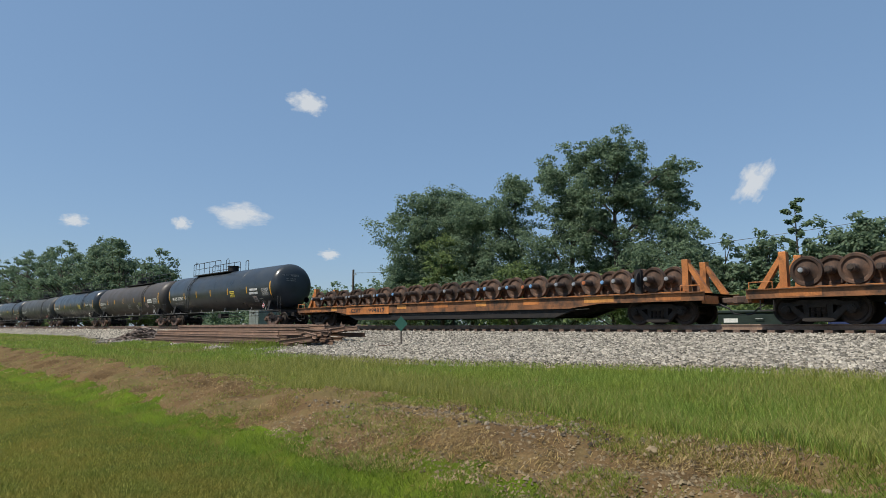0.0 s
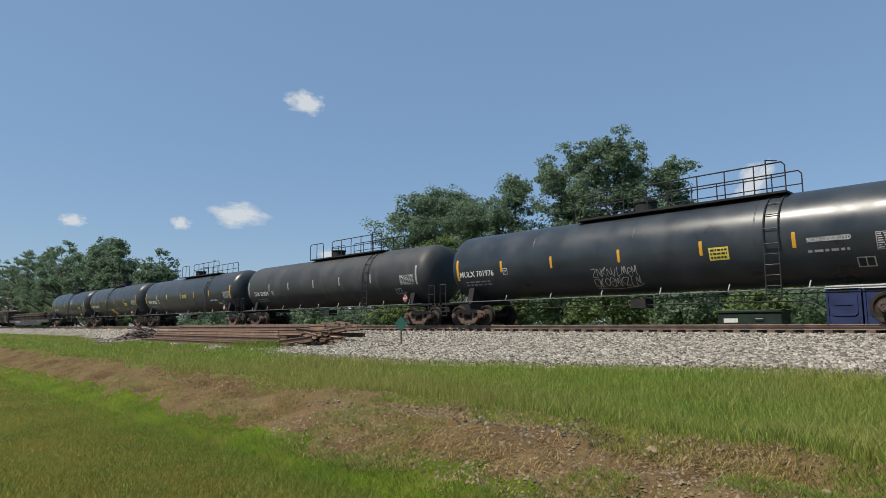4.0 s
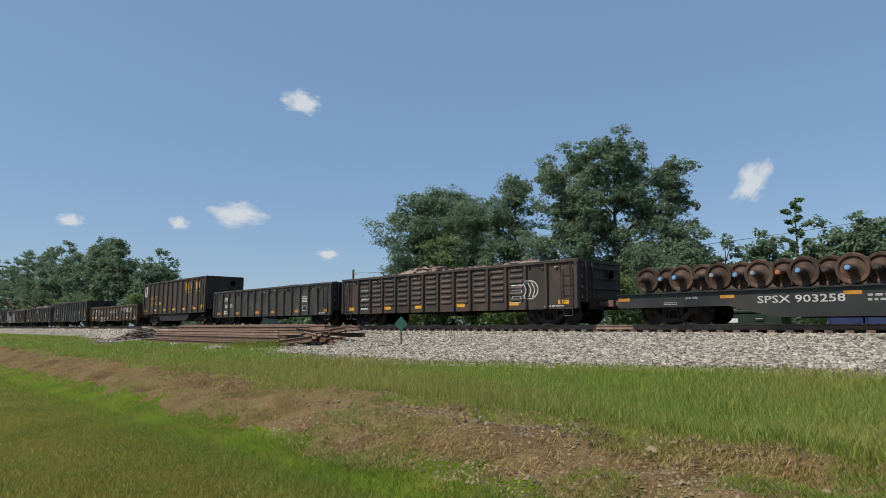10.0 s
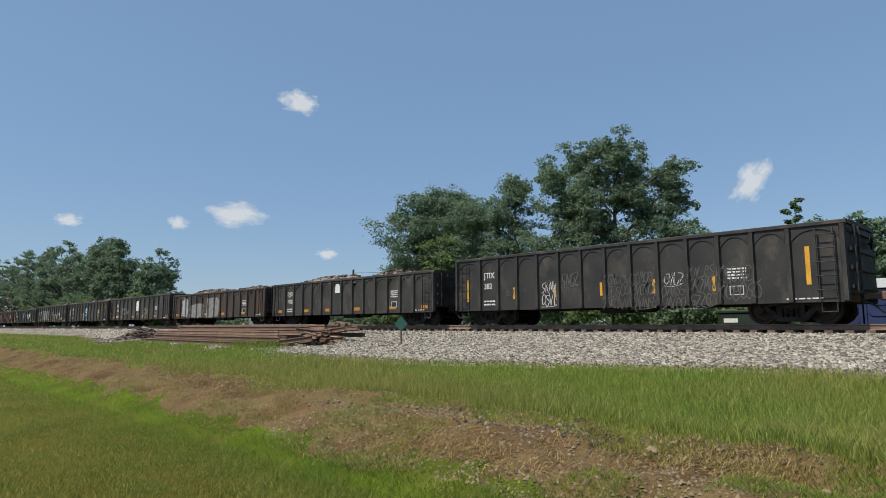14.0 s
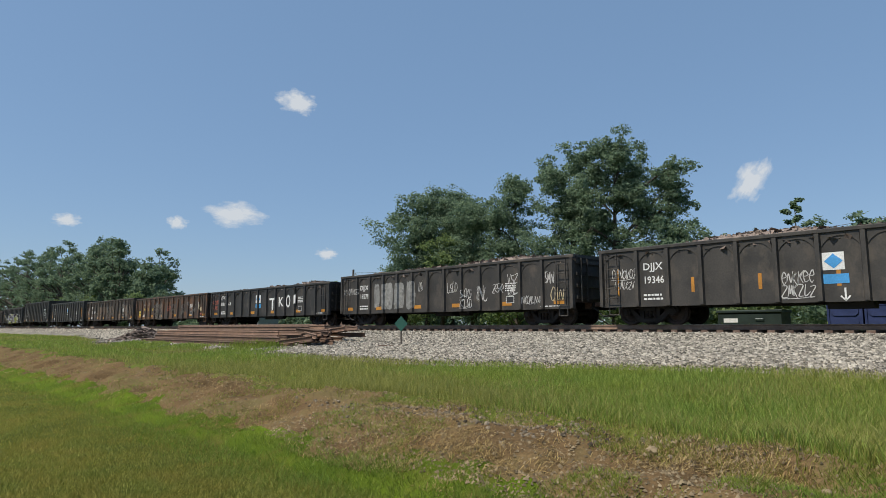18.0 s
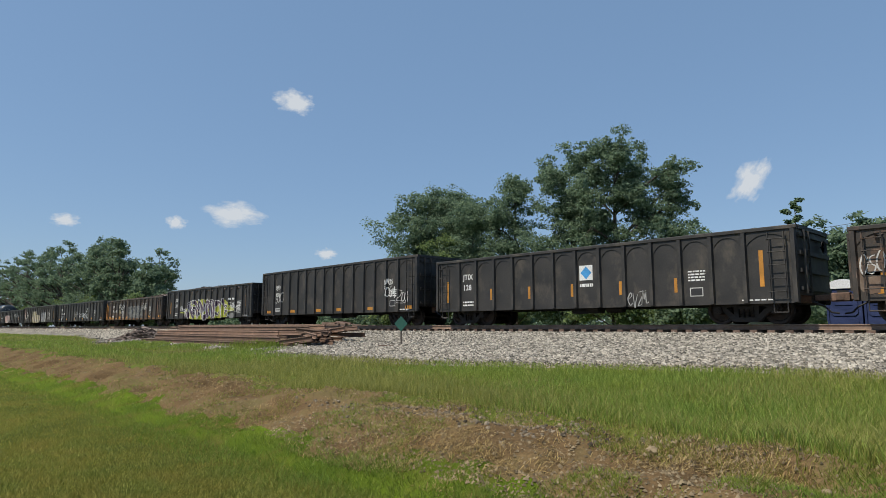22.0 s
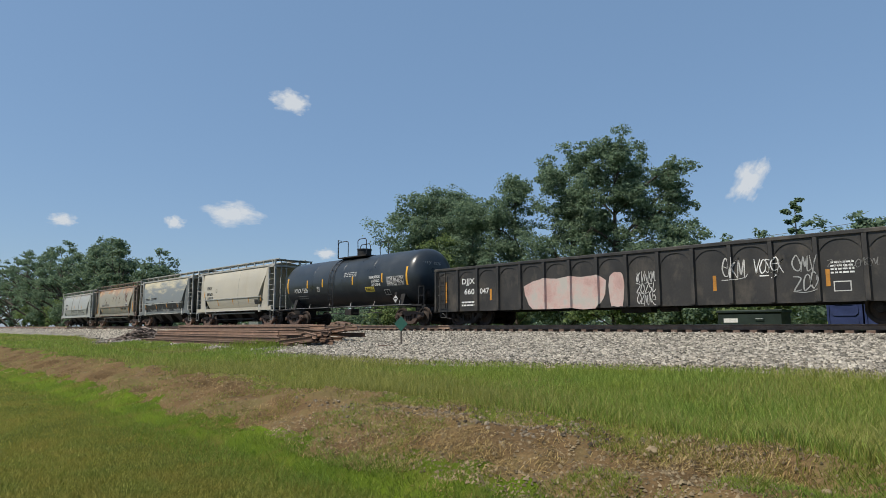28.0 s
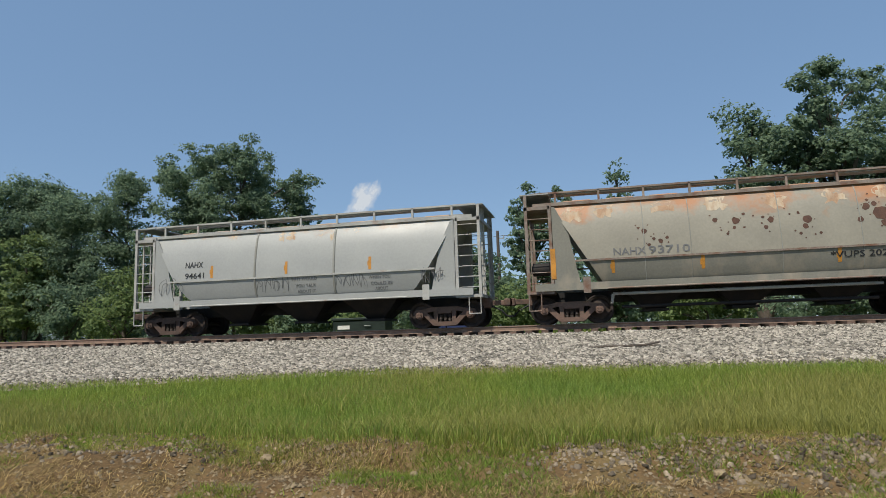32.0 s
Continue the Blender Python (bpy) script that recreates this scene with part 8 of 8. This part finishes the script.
for txt, x0, z0, x1, z1, ink in (("CS", -6.2, 1.93, -5.68, 2.14, "dim_white"), ("XT", -5.1, 1.92, -4.58, 2.12, "dim_white"), ("48", -6.2, 1.43, -5.68, 1.71, "pale_yellow"),
                                 ("16", -5.1, 1.43, -4.58, 1.70, "pale_yellow"), ("69", -4.0, 1.42, -3.47, 1.69, "pale_yellow")):
    word(c4, txt, x0, z0, x1, z1, ink)
mark(c4, -7.47, 1.02, -6.64, 1.43, "pale_yellow")
bars_on(c4, -7.39, 1.09, -6.7, 1.37, "black_paint")
patch(c4, -6.33, 0.67, -5.21, 0.93, "sill_rust")
patch(c4, -5.2, 0.67, -4.25, 0.9, "sill_rust")
patch(c4, -4.15, 0.67, -3.25, 0.9, "sill_rust")
patch(c4, 6.38, 1.33, 6.74, 1.94, "beige")
patch(c4, 6.71, 1.22, 7.22, 1.5, "beige")
bars_on(c4, 6.45, 0.87, 7.21, 1.1, "coral")
tag(c4, -3.32, 0.69, -2.56, 2.13, "faded_white")
tag(c4, -2.34, 0.65, -1.55, 2.05, "faded_white")
tag(c4, -0.29, 1.38, 0.48, 1.78, "coral")
tag(c4, 0.79, 1.1, 1.5, 2.01, "faded_white")
tag(c4, 2.8, 0.98, 3.52, 1.89, "faded_white")
tag(c4, 4.03, 1.72, 4.52, 2.08, "faded_white")
tag(c4, 5.12, 1.12, 5.81, 1.84, "faded_white")
patch(i8, -3.62, 0.68, -2.7, 1.3, "faded_rust")
patch(i8, -3.62, 1.25, -2.75, 2.2, "faded_rust")
patch(i8, -2.5, 1.5, -1.9, 2.2, "faded_rust")
patch(i8, -1.5, 1.2, -0.9, 2.15, "faded_rust")
patch(i8, -0.5, 0.7, 0.15, 1.3, "faded_rust")
patch(i8, 0.55, 1.3, 1.25, 2.2, "faded_rust")
patch(i8, 3.4, 0.8, 4.0, 1.3, "faded_rust")
patch(i8, 5.25, 1.05, 6.05, 2.15, "faded_rust")
patch(i8, 6.45, 0.7, 7.15, 1.25, "faded_rust")
tag(i8, -4.33, 0.8, -3.79, 1.5, "faded_white")
tag(i8, -0.58, 0.96, 0.19, 2.16, "faded_white")
tag(i8, 0.49, 0.98, 1.32, 2.09, "faded_white")
tag(i8, 1.5, 1.4, 2.04, 1.65, "faded_white")
tag(i8, 2.47, 0.87, 3.25, 1.81, "gon_rust")
tag(i8, 3.42, 1.58, 3.85, 1.9, "faded_white")
tag(i8, 4.4, 1.9, 5.0, 2.27, "faded_white")
tag(i8, 5.17, 0.99, 6.11, 2.18, "faded_white")
tag(i8, 6.38, 1.38, 7.2, 2.19, "faded_white")
patch(i8, -7.99, 0.82, -7.38, 1.98, "faded_rust")
tag(i8, -7.93, 1.42, -7.31, 2.05, "tag_white")
patch(i8, -7.9, 1.32, -7.25, 1.45, "amber")
mark(j1, 0.17, 1.72, 0.77, 2.3, "white")
diamond(j1, 0.23, 1.76, 0.72, 2.26, "sky_blue")
bars_on(j1, 0.19, 1.4, 0.78, 1.65, "white")
tag(j1, 2.25, 0.67, 3.0, 1.21, "dim_white")
tag(ta, 5.44, 2.14, 6.05, 2.47, "white")
tag(ta, 5.24, 1.51, 6.18, 2.07, "white")
tag(ta, 6.45, 1.2, 7.22, 1.82, "tag_white")
tag(ta, -6.34, 1.51, -5.28, 2.18, "tag_white")
mural(j2, -4.24, 0.56, 4.29, 2.03, "lime")
tag(j2, 5.31, 1.08, 5.98, 1.61, "white")
patch(j2, 4.2, 1.92, 4.55, 2.08, "white")
patch(j2, 4.68, 1.92, 5.05, 2.08, "white")
tag(j2, 4.19, 1.17, 5.07, 1.84, "white")
patch(j2, 4.31, 0.57, 5.09, 0.96, "silver")
tag(j2, -5.12, 1.33, -4.28, 1.64, "white")
patch(c7, -8.31, 0.66, -7.63, 2.4, "amber")
patch(c7, -1.14, 0.64, -0.11, 2.04, "silver")
patch(c7, -0.14, 0.67, 0.95, 2.03, "silver")
patch(c7, 0.98, 0.67, 1.95, 2.04, "silver")
patch(c7, 1.98, 0.66, 2.87, 2.01, "silver")
tag(c7, -1.09, 0.7, -0.16, 1.98, "black_paint")
tag(c7, -0.05, 0.72, 0.91, 1.95, "black_paint")
tag(c7, 1.05, 0.73, 1.9, 1.96, "black_paint")
tag(c7, 2.06, 0.7, 2.83, 1.97, "black_paint")
tag(c7, -4.23, 1.84, -3.51, 2.22, "white")
tag(c7, -3.19, 1.77, -2.4, 2.21, "white")
tag(c7, -4.2, 1.24, -3.42, 1.64, "beige")
tag(c7, -3.17, 0.86, -2.26, 1.63, "tag_white")
tag(c7, 3.06, 1.54, 3.81, 2.26, "white")
patch(c7, -6.79, 0.66, -5.71, 0.94, "amber")
patch(c7, -5.33, 0.65, -4.33, 0.89, "amber")
patch(c7, -4.22, 0.65, -3.39, 0.9, "amber")
patch(c7, -3.18, 0.63, -2.3, 0.88, "amber")
patch(c7, -2.1, 0.62, -1.18, 0.87, "amber")
tag(g43, -1.82, 0.72, -1.09, 1.81, "tag_white")
tag(g43, -0.78, 1.36, -0.09, 1.82, "dim_white")
tag(g43, 0.21, 1.12, 0.93, 1.63, "white")
tag(g43, 1.21, 1.15, 1.9, 1.59, "white")
tag(g43, 2.21, 1.04, 2.94, 1.63, "white")
tag(g43, 3.24, 0.92, 3.93, 2.16, "white")
tag(g43, -8.17, 0.75, -7.24, 1.39, "tag_white")
tag(g80, -9.78, 1.37, -8.41, 2.5, "pink")
tag(g80, -8.34, 1.16, -7.39, 1.62, "tag_white")
patch(g80, -4.55, 0.54, 0.8, 1.75, "beige")
patch(g80, -4.09, 1.64, -1.29, 2.26, "beige")
patch(g80, 1.65, 0.53, 2.79, 2.12, "dim_white")
patch(g80, 3.33, 0.62, 4.7, 2.06, "dim_white")
patch(g80, -9.47, 1.14, -8.27, 2.24, "pink")
tag(g80, 5.57, 1.0, 7.01, 2.18, "dim_white")
patch(g47, -4.95, 0.58, -0.75, 1.95, "pink")
patch(g47, -0.79, 0.61, -0.1, 1.98, "pink")
tag(g47, 0.38, 0.71, 1.12, 1.94, "tag_white")
tag(g47, 3.46, 1.47, 4.22, 2.15, "tag_white")
tag(g47, 4.48, 1.59, 5.35, 2.06, "white")
arrow(g47, 4.65, 1.51, 5.15, 1.55, "white")
tag(g47, 5.6, 1.01, 6.29, 2.07, "dim_white")
tag(g47, 6.53, 1.63, 7.81, 1.87, "silver")

# pressed ridges on the brown gondola's panels
xs_ = sorted(RIBS[gt[0].name])
for a, b in zip(xs_[1:-2], xs_[2:-1]):
    if 5.0 < (a + b) / 2 < 6.2:
        continue
    for k in range(6):
        z = 1.0 + 0.25 * k
        part("pressed_ridge", Geo().prism([(-1.499, z), (-1.545, z + 0.03), (-1.545, z + 0.08), (-1.499, z + 0.15)], a + 0.2, b - 0.2), "gon_brown", gt[0])
lettering("HBRD", -0.9, 1.42, 0.17, -1.506, "white", low[0], 0.5)

# sills streaked with rust
part("rusty_sill", Geo().box(-8.0, 8.0, -1.515, -1.507, 0.66, 0.80), "sill_rust", c7[0])


def hop_side(z, eave):
    prof = [(1.34, 1.32), (1.41, 1.45), (1.50, 1.78), (1.55, 2.03), (1.53, eave - 1.3), (1.46, eave - 0.75), (1.34, eave - 0.25), (1.18, eave + 0.02)]
    return -float(np.interp(z, [p[1] for p in prof], [p[0] for p in prof]))


def hop_word(car, eave, text, x, z, size, width, material="black_paint", lift=0.012):
    y0, y1 = hop_side(z, eave), hop_side(z + size, eave)
    ob = lettering(text, x, z, size, min(y0, y1) - lift, material, car, width)
    ob.rotation_euler = (math.pi / 2 - math.atan2(y1 - y0, size), 0, 0)
    ob.location.y = y0 - lift
    return ob


def hop_lay(g, eave, lift):
    g.v = [(x, hop_side(z, eave) - lift, z) for x, y, z in g.v]
    return g


def hop_patch(car, eave, x0, z0, x1, z1, material, name="paint_patch", seed=1, lift=0.006, rough=0.1):
    """A patch laid on the swelling side."""
    rnd = random.Random(seed)
    out = blob_outline(x0, z0, x1, z1, rnd, 16, rough)
    g = Geo()
    fill(g, out, 0.03)
    fine = Geo()
    for f_ in g.f:
        a, b, c, d = (g.v[i] for i in f_)
        n = max(1, int((d[2] - a[2]) / 0.12))
        for k in range(n):
            za, zb = a[2] + (d[2] - a[2]) * k / n, a[2] + (d[2] - a[2]) * (k + 1) / n
            fine.add([(a[0], 0, za), (b[0], 0, za), (b[0], 0, zb), (a[0], 0, zb)], [(0, 1, 2, 3)])
    ob = part(name, hop_lay(fine, eave, lift), material, car)
    return tagged(ob, kind="stuff") if name == "rust_streak" else ob


def rust_spot(car, eave, x, z, r_, seed):
    """A round, ragged spot where the paint has flaked."""
    rnd = random.Random(seed)
    out = [(x + r_ * math.cos(a) * q, z + r_ * math.sin(a) * q) for a, q in [(2 * math.pi * k / 14, rnd.uniform(0.78, 1.12)) for k in range(14)]]
    return part("rust_spot", hop_lay(fill(Geo(), out, 0.025), eave, 0.007), "rust_spot", car)


def hop_scrawl(car, eave, x0, z0, x1, z1, material, seed, thick, letters, name="graffiti"):
    rnd = random.Random(seed)
    g = Geo()
    w, h = x1 - x0, z1 - z0
    for k in range(letters):
        a, cw = x0 + w * k / letters, w / letters
        for q in range(2):
            ctrl = [(a + cw * u, z0 + h * v) for u, v in ((rnd.uniform(0, 0.3), rnd.uniform(0, 0.3)), (rnd.uniform(0, 0.5), rnd.uniform(0.6, 1)), (rnd.uniform(0.4, 1), rnd.uniform(0.5, 1)), (rnd.uniform(0.5, 1), rnd.uniform(0, 0.5)))]
            ribbon(g, curve_pts(ctrl, 8), thick, 0)
    return tagged(part(name, hop_lay(g, eave, 0.008), material, car), kind="stuff")


hop_word(fu, 4.15, "FURX", -4.2, 2.81, 0.24, 0.86)
hop_word(fu, 4.15, "891601", -4.18, 2.35, 0.22, 1.1)
hop_patch(fu, 4.15, -2.62, 2.54, -2.34, 2.79, "black_paint", "test_square", 2, 0.006, 0.0)
hop_patch(fu, 4.15, -2.59, 2.57, -2.37, 2.76, "hop_cream", "test_square_inner", 2, 0.009, 0.0)
for x, z in ((-4.64, 2.44), (-2.2, 1.75), (0.3, 1.8), (2.8, 1.8), (4.6, 1.9)):
    hop_patch(fu, 4.15, x - 0.07, z - 0.22, x + 0.07, z + 0.22, "amber", "reflector_stripe", 3, 0.006, 0.0)
hop_patch(fu, 4.15, 3.6, 1.5, 4.3, 1.85, "black_paint", "graffiti_patch", 8)
bars(-4.0, 2.05, 1.0, 0.2, 2, -1.575, "black_paint", fu, 5)
hop_word(n3, 4.15, "NAHX", -4.2, 2.36, 0.24, 0.92)
hop_word(n3, 4.15, "320380", -2.85, 2.38, 0.23, 1.33)
hop_scrawl(n3, 4.15, -4.5, 1.36, 4.6, 1.98, "black_paint", 5, 0.30, 10, "graffiti")
hop_patch(n3, 4.15, -3.74, 1.9, -2.76, 2.02, "dim_white", "notice", 4, 0.012, 0.0)
for x in (-3.1, -0.2, 2.4):
    hop_patch(n3, 4.15, x, 1.34, x + 1.5, 1.5, "dim_white", "notice", 4, 0.012, 0.0)
for x in (-4.3, -1.6, 1.0, 3.4):
    hop_patch(n3, 4.15, x - 0.07, 1.6, x + 0.07, 2.0, "amber", "reflector_stripe", 3, 0.012, 0.0)
hop_word(n9, 3.98, "NAHX", -3.99, 2.14, 0.24, 1.0, "ink")
hop_word(n9, 3.98, "93710", -2.89, 2.14, 0.25, 1.24, "ink")
hop_word(n9, 3.98, "*VUPS 2020*", 2.3, 1.72, 0.19, 1.85)
for x in (-4.02, -1.30, 2.53, 4.7):
    hop_patch(n9, 3.98, x - 0.07, 1.58, x + 0.07, 2.0, "amber", "reflector_stripe", 3, 0.006, 0.0)
for x in (-5.9, 5.75):
    part("reflector_stripe", Geo().box(x - 0.08, x + 0.08, -1.444, -1.438, 1.47, 2.48), "amber", n9)
rnd = random.Random(12)
SPOTS = ((-2.98, 2.87, 0.09), (-0.84, 3.08, 0.08), (-0.24, 3.02, 0.12), (0.76, 2.99, 0.10), (1.79, 2.93, 0.14), (3.4, 3.2, 0.11), (3.77, 2.99, 0.22), (4.14, 2.58, 0.13), (-3.15, 2.98, 0.05),
         (-2.7, 2.6, 0.06), (-2.5, 2.52, 0.08), (-2.3, 2.62, 0.06), (-2.85, 2.42, 0.06), (-0.3, 2.8, 0.06), (-0.5, 2.62, 0.05), (0.0, 3.22, 0.05), (0.55, 3.08, 0.05), (0.6, 2.75, 0.07),
         (1.7, 2.72, 0.09), (1.3, 3.12, 0.04), (1.55, 2.5, 0.05), (2.1, 2.48, 0.05), (3.2, 2.82, 0.09), (3.45, 3.4, 0.05), (3.62, 3.28, 0.08), (4.0, 3.2, 0.09), (3.82, 2.68, 0.10))
for k, (x, z, r_) in enumerate(SPOTS):
    rust_spot(n9, 3.98, x, z, r_, k)
    for q in range(2):
        dx, dz, rq = rnd.uniform(-0.3, 0.3), rnd.uniform(-0.25, 0.25), rnd.uniform(0.02, 0.035)
        rust_spot(n9, 3.98, x + dx, z + dz, rq, 60 + k)
hop_patch(n9, 3.98, 3.88, 2.05, 4.5, 2.32, "tag_white", "test_panel", 2, 0.006, 0.0)
for x in (3.91, 4.21):
    hop_patch(n9, 3.98, x, 2.08, x + 0.26, 2.29, "black_paint", "test_panel_face", 2, 0.009, 0.0)
for k, x in enumerate((-5.2, -4.2, -2.4, -0.8, 0.9, 2.6, 4.0, 4.8)):
    hop_patch(n9, 3.98, x - 0.4, 3.25 + 0.2 * rnd.random(), x + 0.45, 3.93, "rust_wash", "rust_streak", 40 + k, 0.004, 0.35)
for k, (x, z, w) in enumerate(((-0.6, 3.25, 0.16), (-0.25, 3.35, 0.22), (0.9, 3.4, 0.12), (1.35, 3.2, 0.10), (2.3, 3.45, 0.14), (-2.6, 3.5, 0.2))):
    hop_patch(n4, 3.80, x - w, z, x + w, 3.74, "rust_wash", "rust_streak", 80 + k, 0.004, 0.35)
hop_word(n4, 3.80, "NAHX", -4.5, 2.54, 0.23, 0.74)
hop_word(n4, 3.80, "94641", -4.49, 2.13, 0.22, 0.8)
for x in (-3.38, -0.36, 2.84):
    hop_patch(n4, 3.80, x - 0.07, 2.12, x + 0.07, 2.58, "amber", "reflector_stripe", 3, 0.006, 0.0)
for k, (txt, x, z, w) in enumerate((("WHY WOULD", -0.15, 1.86, 1.25), ("YOU TALK", 0.0, 1.62, 1.0), ("ABOUT IT", 0.05, 1.42, 0.9), ("WHEN YOU", 2.8, 1.80, 1.0), ("COULD BE", 2.85, 1.58, 1.0), ("ABOUT", 3.0, 1.40, 0.6))):
    hop_word(n4, 3.80, txt, x, z, 0.12, w * 0.8, "ink", 0.008)
hop_scrawl(n4, 3.80, -1.6, 1.48, -0.25, 2.0, "ink", 3, 0.022, 4)
hop_scrawl(n4, 3.80, 1.5, 1.5, 2.75, 2.0, "ink", 6, 0.022, 4)
hop_scrawl(n4, 3.80, -5.6, 1.5, -4.6, 2.2, "ink", 7, 0.022, 2)
hop_scrawl(n4, 3.80, 4.7, 1.5, 5.5, 2.1, "ink", 8, 0.022, 3)


# ------------------------------------------------------------- what moves
SPEED = 19.347


def motions():
    end = 32.0
    for ob in CARS + [l_[0] for l_ in LOADS]:
        x, y, z = ob.location
        walk(ob, [(0, pose(x, y, z)), (end, pose(x + SPEED * end, y, z))])
    for ob, a, b in CLOUDS:
        walk(ob, [(0, a), (end, b)])
    turn = math.degrees(SPEED / WHEEL_R)
    for w, car, dx, tx in WHEELSETS:
        x0 = CAR_X[car.name] + tx + dx
        a, b = max(0.0, (-62 - x0) / SPEED), min(end, (22 - x0) / SPEED)
        rows = [(0.0, pose(dx, 0, WHEEL_R))] if a > 0.04 else []
        t = a
        while t < b:
            rows.append((t, pose(dx, 0, WHEEL_R, 0, turn * (t - a) % 360, 0)))
            t += 1 / 30
        if not rows or rows[-1][0] < end - 0.04:
            rows.append((end, pose(dx, 0, WHEEL_R, 0, turn * max(0, b - a) % 360, 0)))
        walk(w, rows)


CAR_X = {c.name: c.location.x for c in CARS}
motions()
